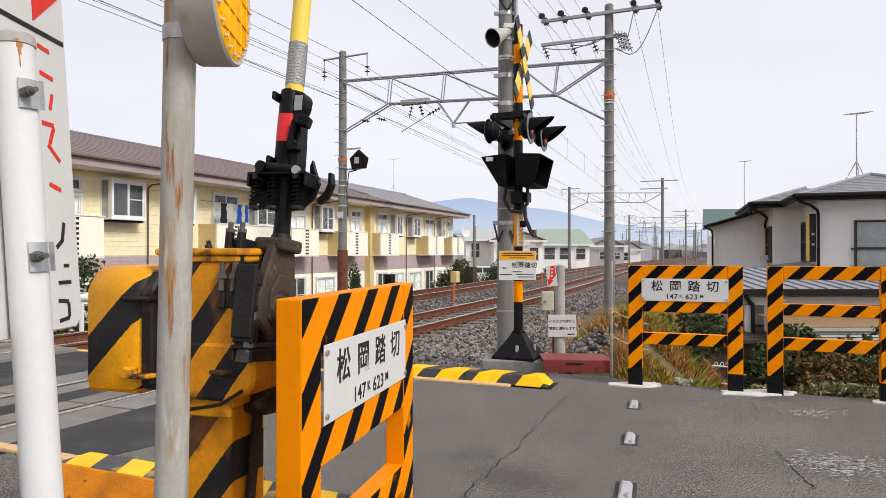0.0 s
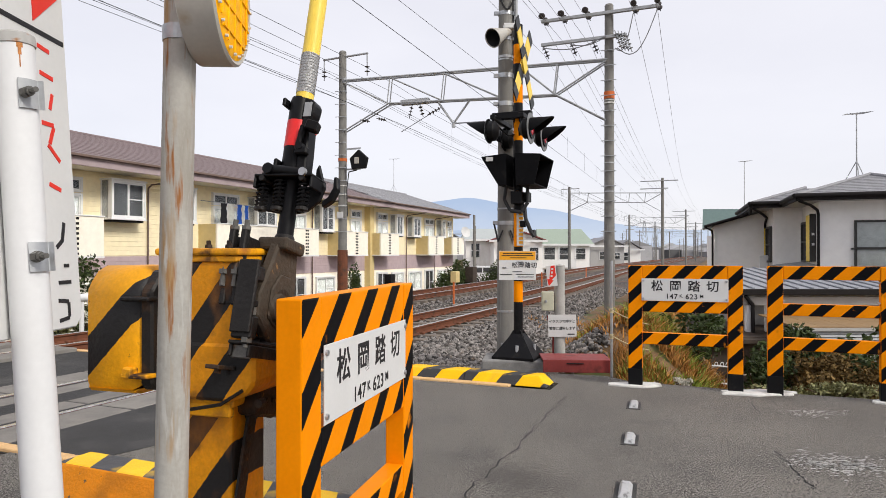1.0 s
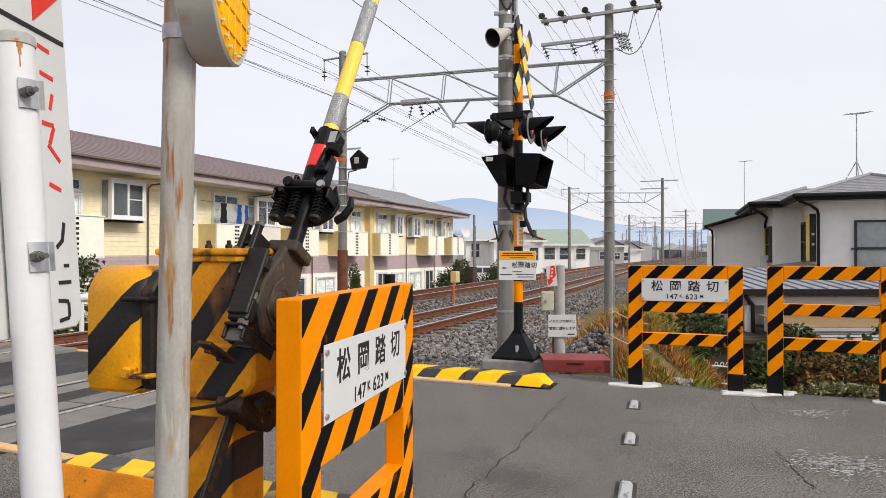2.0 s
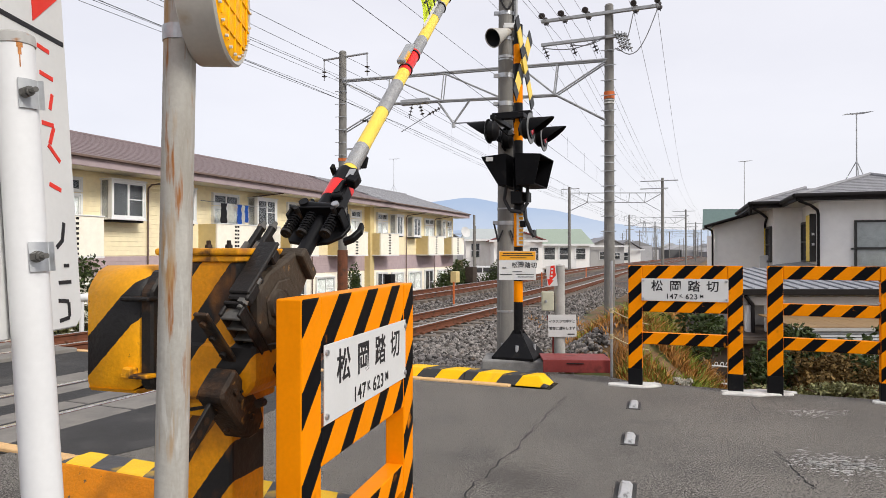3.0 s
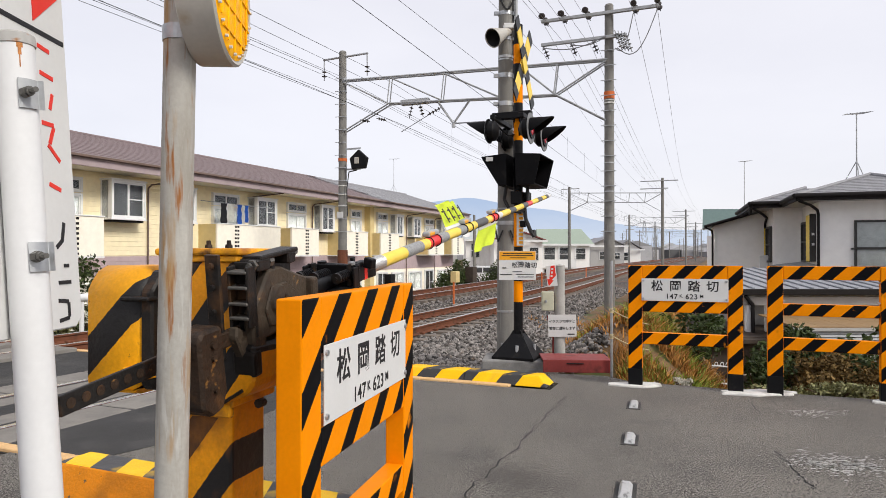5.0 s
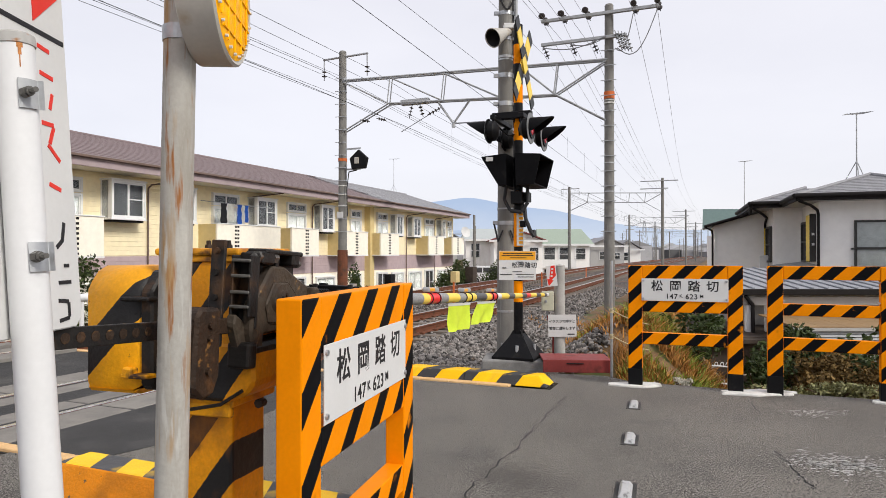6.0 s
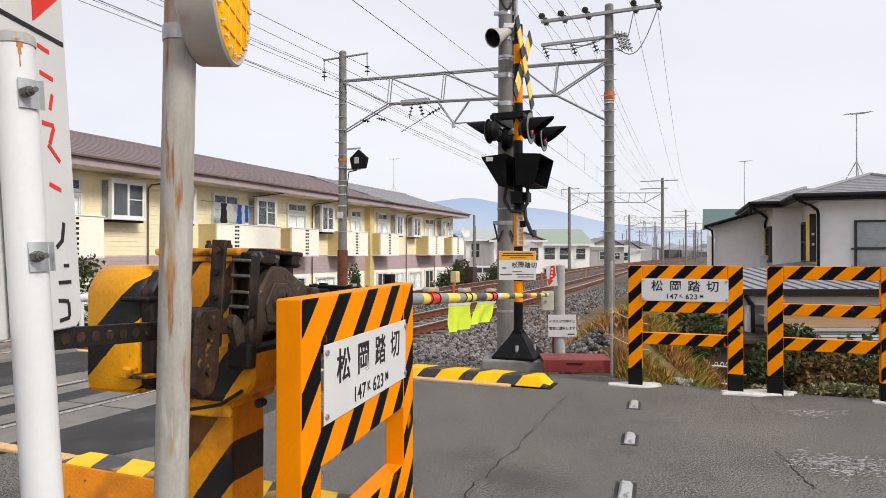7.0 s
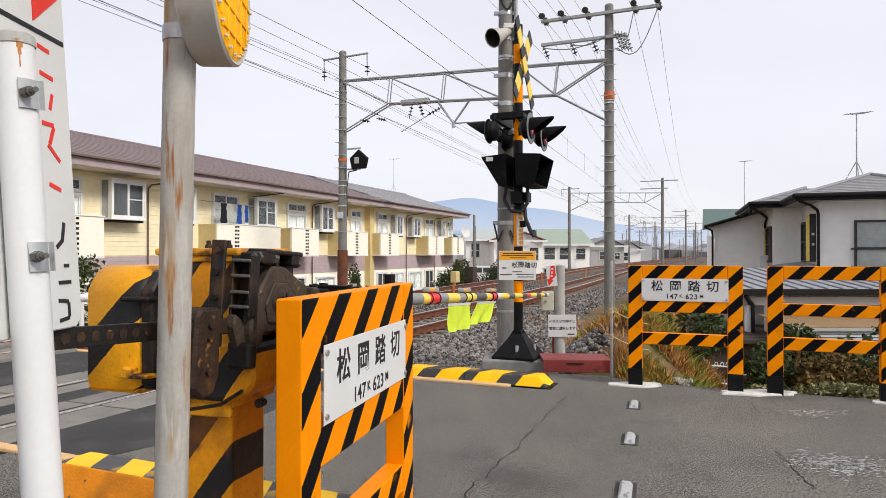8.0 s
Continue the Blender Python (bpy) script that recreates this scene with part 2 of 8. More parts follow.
RUST = (0.16, 0.06, 0.025)
DARK_RUST = (0.05, 0.024, 0.014)
ORANGE = (0.88, 0.265, 0.001)
YELLOW = (0.92, 0.52, 0.008)
BLACK = (0.006, 0.006, 0.007)
M = dict(
    asphalt=shader("asphalt", (0.115, 0.105, 0.094), 0.9, spots=[((0.165, 0.150, 0.130), 0.6, 0.48, 0.2), ((0.078, 0.073, 0.068), 1.7, 0.52, 0.16), ((0.26, 0.245, 0.22), 88, 0.535, 0.03), ((0.025, 0.023, 0.021), 76, 0.54, 0.03), ((0.43, 0.41, 0.375), 125, 0.585, 0.025), ((0.060, 0.056, 0.052), 0.35, 0.56, 0.12)], bump=1.0, bump_scale=90, vary=0.16, scale=1.3, spec=0.15),
    asphalt_dark=shader("asphalt_dark", (0.048, 0.047, 0.047), 0.9, spots=[((0.18, 0.18, 0.175), 240, 0.64, 0.05), ((0.10, 0.096, 0.09), 1.3, 0.54, 0.2)], bump=0.8, bump_scale=180, vary=0.12, scale=1.5),
    asphalt_patch=shader("worn_white_paint", (0.44, 0.43, 0.41), 0.9, vary=0.15),
    crack=shader("crack", (0.03, 0.03, 0.03), 0.95),
    concrete=shader("concrete", (0.40, 0.39, 0.365), 0.85, spots=[((0.27, 0.26, 0.24), 3.0, 0.52, 0.2), ((0.2, 0.19, 0.17), 9, 0.6, 0.15)], bump=0.35, bump_scale=60),
    concrete_dark=shader("concrete_dark", (0.24, 0.235, 0.225), 0.9, spots=[((0.13, 0.125, 0.12), 2.5, 0.5, 0.2)], bump=0.4, bump_scale=50),
    concrete_pale=shader("concrete_pale", (0.66, 0.65, 0.62), 0.85, spots=[((0.42, 0.40, 0.37), 6, 0.56, 0.14)], bump=0.5, bump_scale=40),
    pole_concrete=shader("pole_concrete", (0.20, 0.193, 0.178), 0.85, spots=[((0.17, 0.165, 0.155), 2.0, 0.5, 0.2, (6, 6, 0.5)), ((0.33, 0.32, 0.30), 4, 0.6, 0.2, (5, 5, 0.4))], bump=0.2, bump_scale=50),
    panel=shader("crossing_panel", (0.215, 0.20, 0.18), 0.9, spots=[((0.16, 0.15, 0.14), 3, 0.5, 0.2)], bump=0.4, bump_scale=90, rand=0.1),
    steel=shader("galvanised_steel", (0.46, 0.47, 0.48), 0.45, 0.85, spots=[((0.30, 0.30, 0.31), 8, 0.52, 0.2)], vary=0.1),
    steel_dark=shader("worn_dark_steel", (0.12, 0.115, 0.105), 0.5, 0.4, spots=[((0.16, 0.085, 0.04), 12, 0.58, 0.12)], vary=0.2, bump=0.2),
    steel_far=shader("weathered_steel", (0.40, 0.41, 0.42), 0.6, 0.3, vary=0.1),
    aluminium=shader("aluminium", (0.62, 0.62, 0.61), 0.4, 0.8, vary=0.06),
    old_pipe=shader("old_painted_pipe", (0.40, 0.385, 0.35), 0.6, 0.0, spots=[((0.30, 0.275, 0.235), 7, 0.48, 0.22, (3, 3, 0.5)), ((0.37, 0.235, 0.115), 6, 0.53, 0.12, (4, 4, 0.4)), ((0.28, 0.115, 0.035), 10, 0.585, 0.08, (4, 4, 0.4)), ((0.47, 0.46, 0.43), 14, 0.58, 0.12, (3, 3, 0.5))], bump=0.15, bump_scale=60, vary=0.1, spec=0.15),
    white_pipe=shader("white_painted_pipe", (0.70, 0.70, 0.70), 0.35, spots=[((0.62, 0.61, 0.58), 5, 0.62, 0.2, (3, 3, 0.5))], vary=0.03, coat=0.2),
    cap_grey=shader("weathered_cap", (0.42, 0.41, 0.39), 0.6, spots=[((0.34, 0.15, 0.05), 22, 0.6, 0.08)], vary=0.1),
    stud_grey=shader("worn_grey_plastic", (0.42, 0.425, 0.43), 0.5, spots=[((0.2, 0.2, 0.2), 30, 0.6, 0.1)], vary=0.1),
    rust_stain=shader("rust_stain", (0.42, 0.17, 0.05), 0.7, vary=0.3, scale=30),
    sign_white=shader("sign_white", (0.64, 0.64, 0.63), 0.5, vary=0.03, spots=[((0.60, 0.59, 0.56), 4, 0.62, 0.2)]),
    sign_grey=shader("sign_grey", (0.46, 0.44, 0.40), 0.5, vary=0.06, spots=[((0.33, 0.24, 0.14), 7, 0.6, 0.15)]),
    sign_red=shader("sign_red", (0.72, 0.035, 0.02), 0.45, vary=0.05),
    sign_orange=shader("sign_orange", (0.80, 0.36, 0.02), 0.5, vary=0.05),
    ink=shader("black_ink", (0.018, 0.018, 0.02), 0.5, vary=0.05),
    black=shader("black_paint", (0.006, 0.006, 0.007), 0.45, spec=0.15, spots=[((0.014, 0.013, 0.012), 12, 0.58, 0.15)], vary=0.15),
    black_matt=shader("matt_black_paint", (0.005, 0.005, 0.006), 0.65, spec=0.1, vary=0.2, spots=[((0.015, 0.014, 0.013), 9, 0.6, 0.15)]),
    orange=shader("orange_paint", ORANGE, 0.5, spec=0.06, spots=[((0.80, 0.22, 0.001), 5, 0.56, 0.25)], vary=0.05),
    yellow=shader("yellow_paint", YELLOW, 0.45, spots=[((0.60, 0.31, 0.01), 6, 0.6, 0.2)], vary=0.06),
    fence_paint=shader("striped_fence_paint", stripes(ORANGE, BLACK, 0.200, (0.7071, 0, -0.7071), 0.59, 0.05), 0.5, spots=[((0.65, 0.20, 0.004), 9, 0.66, 0.1)], vary=0.06, spec=0.05),
    fence_paint_fine=shader("finer_striped_fence_paint", stripes(ORANGE, BLACK, 0.19, (0.7071, 0, -0.7071), 0.55, 0.17), 0.5, spots=[((0.65, 0.20, 0.004), 9, 0.66, 0.1)], vary=0.06, spec=0.05),
    kerb_paint=shader("striped_kerb_paint", stripes(YELLOW, (0.05, 0.05, 0.052), 0.47, (0.95, -0.45, -0.40), 0.55, 0.80), 0.6, spots=[((0.12, 0.12, 0.12), 30, 0.69, 0.05), ((0.70, 0.42, 0.03), 5, 0.6, 0.2)], bump=0.3, bump_scale=70, vary=0.08, spec=0.12),
    kerb_paint_near=shader("worn_striped_kerb_paint", stripes((0.92, 0.56, 0.03), (0.085, 0.085, 0.09), 0.38, (0.95, 0.46, -0.40), 0.50, 0.965), 0.6, spots=[((0.12, 0.12, 0.12), 30, 0.69, 0.05), ((0.74, 0.46, 0.05), 5, 0.6, 0.2)], bump=0.3, bump_scale=70, vary=0.08, spec=0.12),
    kerb_face=shader("worn_orange_kerb_paint", (0.80, 0.26, 0.002), 0.6, spots=[((0.16, 0.10, 0.05), 18, 0.66, 0.05), ((0.55, 0.18, 0.005), 4, 0.55, 0.2)], bump=0.4, bump_scale=60, vary=0.1),
    machine_paint=shader("striped_rusty_paint", stripes((0.80, 0.35, 0.003), (0.014, 0.013, 0.013), 0.42, (0, 1, 1), 0.669, 0.886, 0.012), 0.45, spots=[(RUST, 14, 0.70, 0.08, (1, 1, 0.5)), (DARK_RUST, 40, 0.70, 0.04)], bump=0.25, bump_scale=50, vary=0.12),
    casing_paint=shader("oily_striped_paint", stripes((0.70, 0.27, 0.003), (0.014, 0.013, 0.013), 0.287, (0, 1.3, 1), 0.52, 0.864, 0.012), 0.5, spots=[((0.30, 0.11, 0.012), 5, 0.54, 0.2, (1, 1, 0.5)), (DARK_RUST, 9, 0.62, 0.12)], bump=0.25, bump_scale=50, vary=0.15),
    rusty_yellow=shader("rusty_yellow_paint", (0.78, 0.34, 0.006), 0.55, spots=[((0.38, 0.14, 0.02), 7, 0.44, 0.15), (DARK_RUST, 11, 0.53, 0.1), ((0.03, 0.025, 0.02), 3.5, 0.6, 0.08)], bump=0.3, bump_scale=50, vary=0.15),
    rusty_iron=shader("rusty_iron", (0.040, 0.024, 0.015), 0.62, 0.2, spots=[((0.15, 0.068, 0.024), 6, 0.56, 0.12), ((0.012, 0.010, 0.009), 5, 0.52, 0.12), ((0.24, 0.12, 0.035), 22, 0.66, 0.06)], bump=0.5, bump_scale=60, vary=0.25),
    crank_iron=shader("weathered_cast_iron", (0.062, 0.047, 0.033), 0.7, 0.1, spots=[((0.17, 0.085, 0.035), 7, 0.56, 0.15), ((0.035, 0.027, 0.022), 5, 0.52, 0.15), ((0.22, 0.13, 0.05), 26, 0.66, 0.06)], bump=0.5, bump_scale=60, vary=0.2),
    oily_iron=shader("oily_iron", (0.018, 0.016, 0.015), 0.5, 0.3, spots=[((0.08, 0.042, 0.02), 8, 0.58, 0.12)], bump=0.3, bump_scale=60, vary=0.2),
    rail_side=shader("rusty_rail", (0.16, 0.058, 0.030), 0.8, 0.1, spots=[((0.08, 0.045, 0.03), 5, 0.5, 0.2)], vary=0.15, bump=0.2),
    rail_top=shader("polished_rail", (0.62, 0.61, 0.60), 0.25, 1.0, vary=0.05),
    sleeper=shader("sleeper", (0.18, 0.15, 0.125), 0.9, vary=0.15, bump=0.3),
    stones=shader("ballast_stone", (0.185, 0.170, 0.158), 0.95, island=0.75, spots=[((0.12, 0.09, 0.07), 5, 0.55, 0.2)], bump=0.3, bump_scale=40),
    ballast_bed=shader("ballast_bed", (0.075, 0.060, 0.052), 0.95, spots=[((0.07, 0.06, 0.055), 16, 0.52, 0.05), ((0.27, 0.25, 0.23), 22, 0.60, 0.05), ((0.16, 0.10, 0.07), 0.5, 0.5, 0.2)], bump=1.0, bump_scale=18, vary=0.2),
    soil=shader("soil_and_weeds", (0.16, 0.095, 0.048), 0.95, spots=[((0.07, 0.085, 0.025), 1.2, 0.5, 0.12), ((0.20, 0.14, 0.07), 4, 0.6, 0.1)], bump=0.8, bump_scale=20, vary=0.2, scale=2),
    dry_grass=shader("dry_grass", (0.38, 0.18, 0.048), 0.9, island=0.55, vary=0.2),
    green_grass=shader("green_grass", (0.22, 0.27, 0.04), 0.85, island=0.4, vary=0.2),
    leaf=shader("green_leaves", (0.042, 0.062, 0.016), 0.6, island=0.55, vary=0.2),
    leaf_brown=shader("withered_leaves", (0.14, 0.088, 0.028), 0.8, island=0.5, vary=0.2),
    leaf_pale=shader("pale_variegated_leaves", (0.22, 0.22, 0.10), 0.6, island=0.5, vary=0.2),
    flower=shader("white_blossom", (0.72, 0.70, 0.60), 0.8, island=0.25, vary=0.1),
    bark=shader("bark", (0.09, 0.06, 0.04), 0.9, bump=0.5, bump_scale=40),
    wall_cream=shader("cream_siding", (0.93, 0.82, 0.55), 0.75, spots=[((0.86, 0.74, 0.47), 1.5, 0.6, 0.2, (1, 1, 0.3))], vary=0.05, bump=0.1, bump_scale=30),
    wall_pale=shader("pale_cream_panel", (0.94, 0.89, 0.76), 0.7, vary=0.04, spots=[((0.86, 0.80, 0.66), 2.5, 0.62, 0.2, (1, 1, 0.3))]),
    wall_tan=shader("tan_panel", (0.66, 0.52, 0.25), 0.75, vary=0.05),
    wall_mauve=shader("mauve_siding", (0.46, 0.36, 0.37), 0.75, vary=0.06),
    wall_white=shader("white_render", (0.88, 0.86, 0.83), 0.8, spots=[((0.72, 0.69, 0.65), 0.9, 0.56, 0.2, (1, 1, 0.3))], bump=0.15, bump_scale=50, vary=0.03),
    wall_grey=shader("grey_render", (0.42, 0.41, 0.40), 0.8, vary=0.05),
    roof_mauve=shader("mauve_slate_roof", (0.20, 0.155, 0.158), 0.75, spots=[((0.21, 0.17, 0.17), 1.2, 0.55, 0.2)], vary=0.12, island=0.1),
    roof_grey=shader("grey_slate_roof", (0.27, 0.27, 0.285), 0.7, vary=0.1, island=0.1),
    roof_green=shader("green_metal_roof", (0.30, 0.36, 0.29), 0.6, vary=0.06),
    roof_pale=shader("pale_grey_roof", (0.42, 0.45, 0.44), 0.6, vary=0.06),
    roof_dark=shader("dark_green_roof", (0.10, 0.15, 0.14), 0.6, vary=0.06),
    roof_blue=shader("grey_sheet_roof", (0.31, 0.32, 0.345), 0.5, 0.2, vary=0.08),
    roof_red=shader("dark_red_roof", (0.20, 0.06, 0.055), 0.7, vary=0.08),
    pipe_brown=shader("brown_pipe", (0.17, 0.12, 0.10), 0.6, vary=0.1),
    fascia=shader("mauve_fascia", (0.40, 0.32, 0.33), 0.7, vary=0.05),
    gutter=shader("dark_gutter", (0.014, 0.012, 0.012), 0.6, spec=0.15, vary=0.1),
    sash_white=shader("white_sash", (0.78, 0.78, 0.77), 0.5, vary=0.03),
    sash_dark=shader("dark_sash", (0.04, 0.038, 0.036), 0.5, vary=0.05),
    # flat dark colour painted for the unlit inside of rooms and the van
    shade=shader("painted_inside_shade", (0.06, 0.06, 0.065), 0.9, vary=0.3, scale=2),
    net_curtain=shader("grey_net_curtain", (0.42, 0.42, 0.43), 0.9, vary=0.25, scale=4),
    curtain=shader("pale_curtain", (0.62, 0.62, 0.60), 0.9, vary=0.12, scale=8),
    cloth_blue=shader("blue_cloth", (0.04, 0.14, 0.55), 0.85, vary=0.12, scale=12),
    cloth_white=shader("white_cloth", (0.70, 0.70, 0.66), 0.9, vary=0.1),
    cloth_dark=shader("dark_cloth", (0.03, 0.03, 0.035), 0.9, vary=0.1),
    wire=shader("dark_cable", (0.06, 0.06, 0.065), 0.7, vary=0.05),
    wire_pale=shader("pale_cable", (0.22, 0.22, 0.23), 0.6, 0.2, vary=0.05),
    insulator=shader("brown_insulator", (0.05, 0.042, 0.04), 0.3, vary=0.1),
    orange_band=shader("orange_band", (0.55, 0.13, 0.03), 0.6, vary=0.2),
    red_plate=shader("red_painted_steel", (0.26, 0.045, 0.04), 0.55, spots=[((0.12, 0.03, 0.025), 6, 0.58, 0.15)], vary=0.1),
    beige_box=shader("beige_enamel", (0.50, 0.50, 0.38), 0.5, vary=0.05),
    arm_yellow=shader("arm_yellow", (0.86, 0.62, 0.09), 0.45, vary=0.05, spots=[((0.62, 0.42, 0.08), 10, 0.64, 0.1)]),
    arm_grey=shader("reflective_grey_tape", (0.33, 0.33, 0.33), 0.45, 0.3, vary=0.2, scale=60, bump=0.5, bump_scale=140),
    arm_red=shader("reflective_red", (0.75, 0.03, 0.03), 0.35, vary=0.06),
    arm_dark=shader("dark_tape", (0.09, 0.09, 0.095), 0.5, vary=0.1),
    flag=shader("fluorescent_flag", (0.84, 0.96, 0.10), 0.7, vary=0.06, scale=8),
    tactile=shader("tan_edge_strip", (0.66, 0.42, 0.20), 0.8, vary=0.1, scale=14),
    rubber=shader("grey_plastic", (0.33, 0.34, 0.35), 0.5, vary=0.1),
    polycarbonate=shader("tan_corrugated_sheet", (0.30, 0.19, 0.09), 0.4, vary=0.12, scale=3),
    rope=shader("pale_rope", (0.50, 0.42, 0.25), 0.9, vary=0.1),
    dark_brown=shader("dark_brown", (0.06, 0.045, 0.035), 0.8, vary=0.2),
    car_white=shader("white_car_paint", (0.70, 0.70, 0.71), 0.25, vary=0.02, coat=0.5),
    lens_red=shader("red_lens", (0.85, 0.02, 0.05), 0.15, vary=0.1, coat=0.5),
    disc_grey=shader("grey_visor", (0.20, 0.205, 0.21), 0.5, vary=0.08),
    distance=shader("far_town", (0.30, 0.30, 0.31), 0.9, island=0.65, vary=0.1, scale=0.2),
)


def glass(name):
    mat = bpy.data.materials.new(name)
    mat.use_nodes = True
    b = mat.node_tree.nodes["Principled BSDF"]
    b.inputs["Base Color"].default_value = (0.9, 0.94, 0.95, 1)
    b.inputs["Roughness"].default_value = 0.04
    b.inputs["Transmission Weight"].default_value = 1.0
    b.inputs["IOR"].default_value = 1.35
    return mat


def amber(name):
    mat = shader(name, (1.0, 0.47, 0.002), 0.4, vary=0.12, scale=9, spots=[((1.0, 0.58, 0.004), 14, 0.55, 0.2)], spec=0.05)
    return mat


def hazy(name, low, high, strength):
    """Far hills: a plain glowing backdrop, the air's haze painted into its colours, paler at the foot."""
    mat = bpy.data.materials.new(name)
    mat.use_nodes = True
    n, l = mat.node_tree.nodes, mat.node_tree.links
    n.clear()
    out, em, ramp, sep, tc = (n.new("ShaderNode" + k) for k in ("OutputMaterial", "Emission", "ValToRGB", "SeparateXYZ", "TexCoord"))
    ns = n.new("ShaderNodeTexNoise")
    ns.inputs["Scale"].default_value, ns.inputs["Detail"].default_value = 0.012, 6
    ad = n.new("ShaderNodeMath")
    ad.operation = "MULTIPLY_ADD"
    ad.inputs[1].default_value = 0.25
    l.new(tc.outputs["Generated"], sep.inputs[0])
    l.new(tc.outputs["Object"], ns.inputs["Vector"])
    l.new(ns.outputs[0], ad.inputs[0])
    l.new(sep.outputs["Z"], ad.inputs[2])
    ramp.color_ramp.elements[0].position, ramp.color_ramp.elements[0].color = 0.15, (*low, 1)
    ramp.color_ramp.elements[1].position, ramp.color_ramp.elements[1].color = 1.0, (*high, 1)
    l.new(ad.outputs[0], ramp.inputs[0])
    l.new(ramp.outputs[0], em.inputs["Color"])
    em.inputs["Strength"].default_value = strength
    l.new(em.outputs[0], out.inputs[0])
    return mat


M["glass"] = glass("window_glass")
M["amber"] = amber("amber_lens")

# ---- setting: ground, road, railway ----
def bend(l):
    """The line swings gently to the left beyond the first portal."""
    return -1.6 * smooth(l, 16, 68)


def smooth(x, a, b):
    t = min(1, max(0, (x - a) / (b - a)))
    return t * t * (3 - 2 * t)


def ground_z(a, l):
    z = -0.33
    z -= 1.3 * smooth(a, -0.9, 1.3) * smooth(l, 7.3, 8.3)
    z += 0.75 * math.exp(-((a + 1.25) / 0.85) ** 2) * smooth(l, 7.7, 9.6) * (1 - smooth(l, 13, 24))
    z -= 1.4 * smooth(-a, 12.3, 14.5)
    z -= 0.5 * smooth(l, 60, 160)
    return z


def build_ground():
    bm = bmesh.new()
    avals = [-2500, -900, -300, -120, -60, -40, -30, -24, -20, -17] + [-15 + 0.5 * i for i in range(42)] + [7, 9, 12, 16, 24, 40, 80, 200, 600, 2500]
    lvals = [-800, -200, -60, -25, -14, -9, -6] + [-4 + 0.5 * i for i in range(60)] + [27, 29, 32, 36, 42, 50, 60, 75, 100, 140, 200, 350, 700, 1500, 3500]
    grid = []
    for l in lvals:
        row = []
        for a in avals:
            z = ground_z(a, l)
            if 7.4 < l < 40 and -3 < a < 8:
                z += 0.07 * noise.noise((a * 1.3, l * 1.3, 0.3))
            row.append(bm.verts.new(tr(a + (bend(l) if l < 300 else bend(300)), l, z)))
        grid.append(row)
    for r0, r1 in zip(grid, grid[1:]):
        for i in range(len(avals) - 1):
            bm.faces.new((r0[i], r0[i + 1], r1[i + 1], r1[i]))
    tagged(part("ground", bm, M["soil"], smooth=True), "bare soil with dry weeds beside the railway", "ground", kind="structure")


def build_road():
    bm = bmesh.new()
    outline = [(-4.6, -14), (16, -14), (16, 7.05), (9, 7.15), (4.2, 7.25), (1.6, 7.42), (0.4, 7.36), (-0.9, 7.40), (-1.2, 7.62), (-2.0, 7.52), (-2.0, 7.02), (-1.6, 7.0), (-1.6, 6.62), (-18, 6.62), (-18, 3.12), (-4.6, 3.12)]
    slab(bm, outline, -0.6, 0.0, RAILWAY)
    tagged(part("road", bm, M["asphalt"]), "worn grey asphalt road at the level crossing", "road", kind="structure")
    bm = bmesh.new()
    slab(bm, [(-18, 3.2), (-3.9, 3.2), (-3.6, 4.2), (-3.75, 5.6), (-3.55, 6.58), (-18, 6.58)], 0.0, 0.004, RAILWAY)
    tagged(part("road_overlay", bm, M["asphalt_dark"]), "darker asphalt strip across the tracks", "road", kind="structure")


def crack(name, pts, width, label):
    rnd = random.Random(len(pts))
    line = []
    for (x0, y0), (x1, y1) in zip(pts, pts[1:]):
        for i in range(10):
            f = i / 10
            line.append((x0 + (x1 - x0) * f + rnd.uniform(-1, 1) * 0.018, y0 + (y1 - y0) * f + rnd.uniform(-1, 1) * 0.018))
    line.append(pts[-1])
    bm = bmesh.new()
    prev = None
    for i, (x, y) in enumerate(line):
        w = width * rnd.uniform(0.35, 1.2)
        pair = (bm.verts.new((x - w, y, 0.0025)), bm.verts.new((x + w, y, 0.0025)))
        if prev:
            bm.faces.new((prev[0], prev[1], pair[1], pair[0]))
        prev = pair
    tagged(part(name, bm, M["crack"]), label, "crack", kind="structure")


def build_crossing_surface():
    """Concrete crossing boards each side of the rails, tan edge strips."""
    deck = thing("crossing_deck", "concrete crossing boards laid beside the rails", "crossing deck", RAILWAY, kind="structure")
    for a0, w in ((-6.68, 0.42), (-6.17, 0.28), (-5.53, 0.28), (-5.02, 0.42), (-10.28, 0.42), (-9.77, 0.28), (-9.13, 0.28), (-8.62, 0.42)):
        for i in range(3):
            bm = bmesh.new()
            block(bm, (w, 1.11, 0.1), (0, 0, 0), bevel=0.008)
            part("board", bm, M["panel"], deck, m=pose(a0, 3.75 + i * 1.14, -0.040 if a0 > -8 else 0.005))
    for k, l in enumerate((3.13, 6.63)):
        bm = bmesh.new()
        for i in range(46):
            a = -17.5 + 0.34 * i
            block(bm, (0.335, 0.10, 0.03), (a, l, 0.004), bevel=0.006)
        tagged(part("edge_strip", bm, M["tactile"], m=RAILWAY), "tan ribbed edge strip along the crossing", "edge strip", kind="structure")


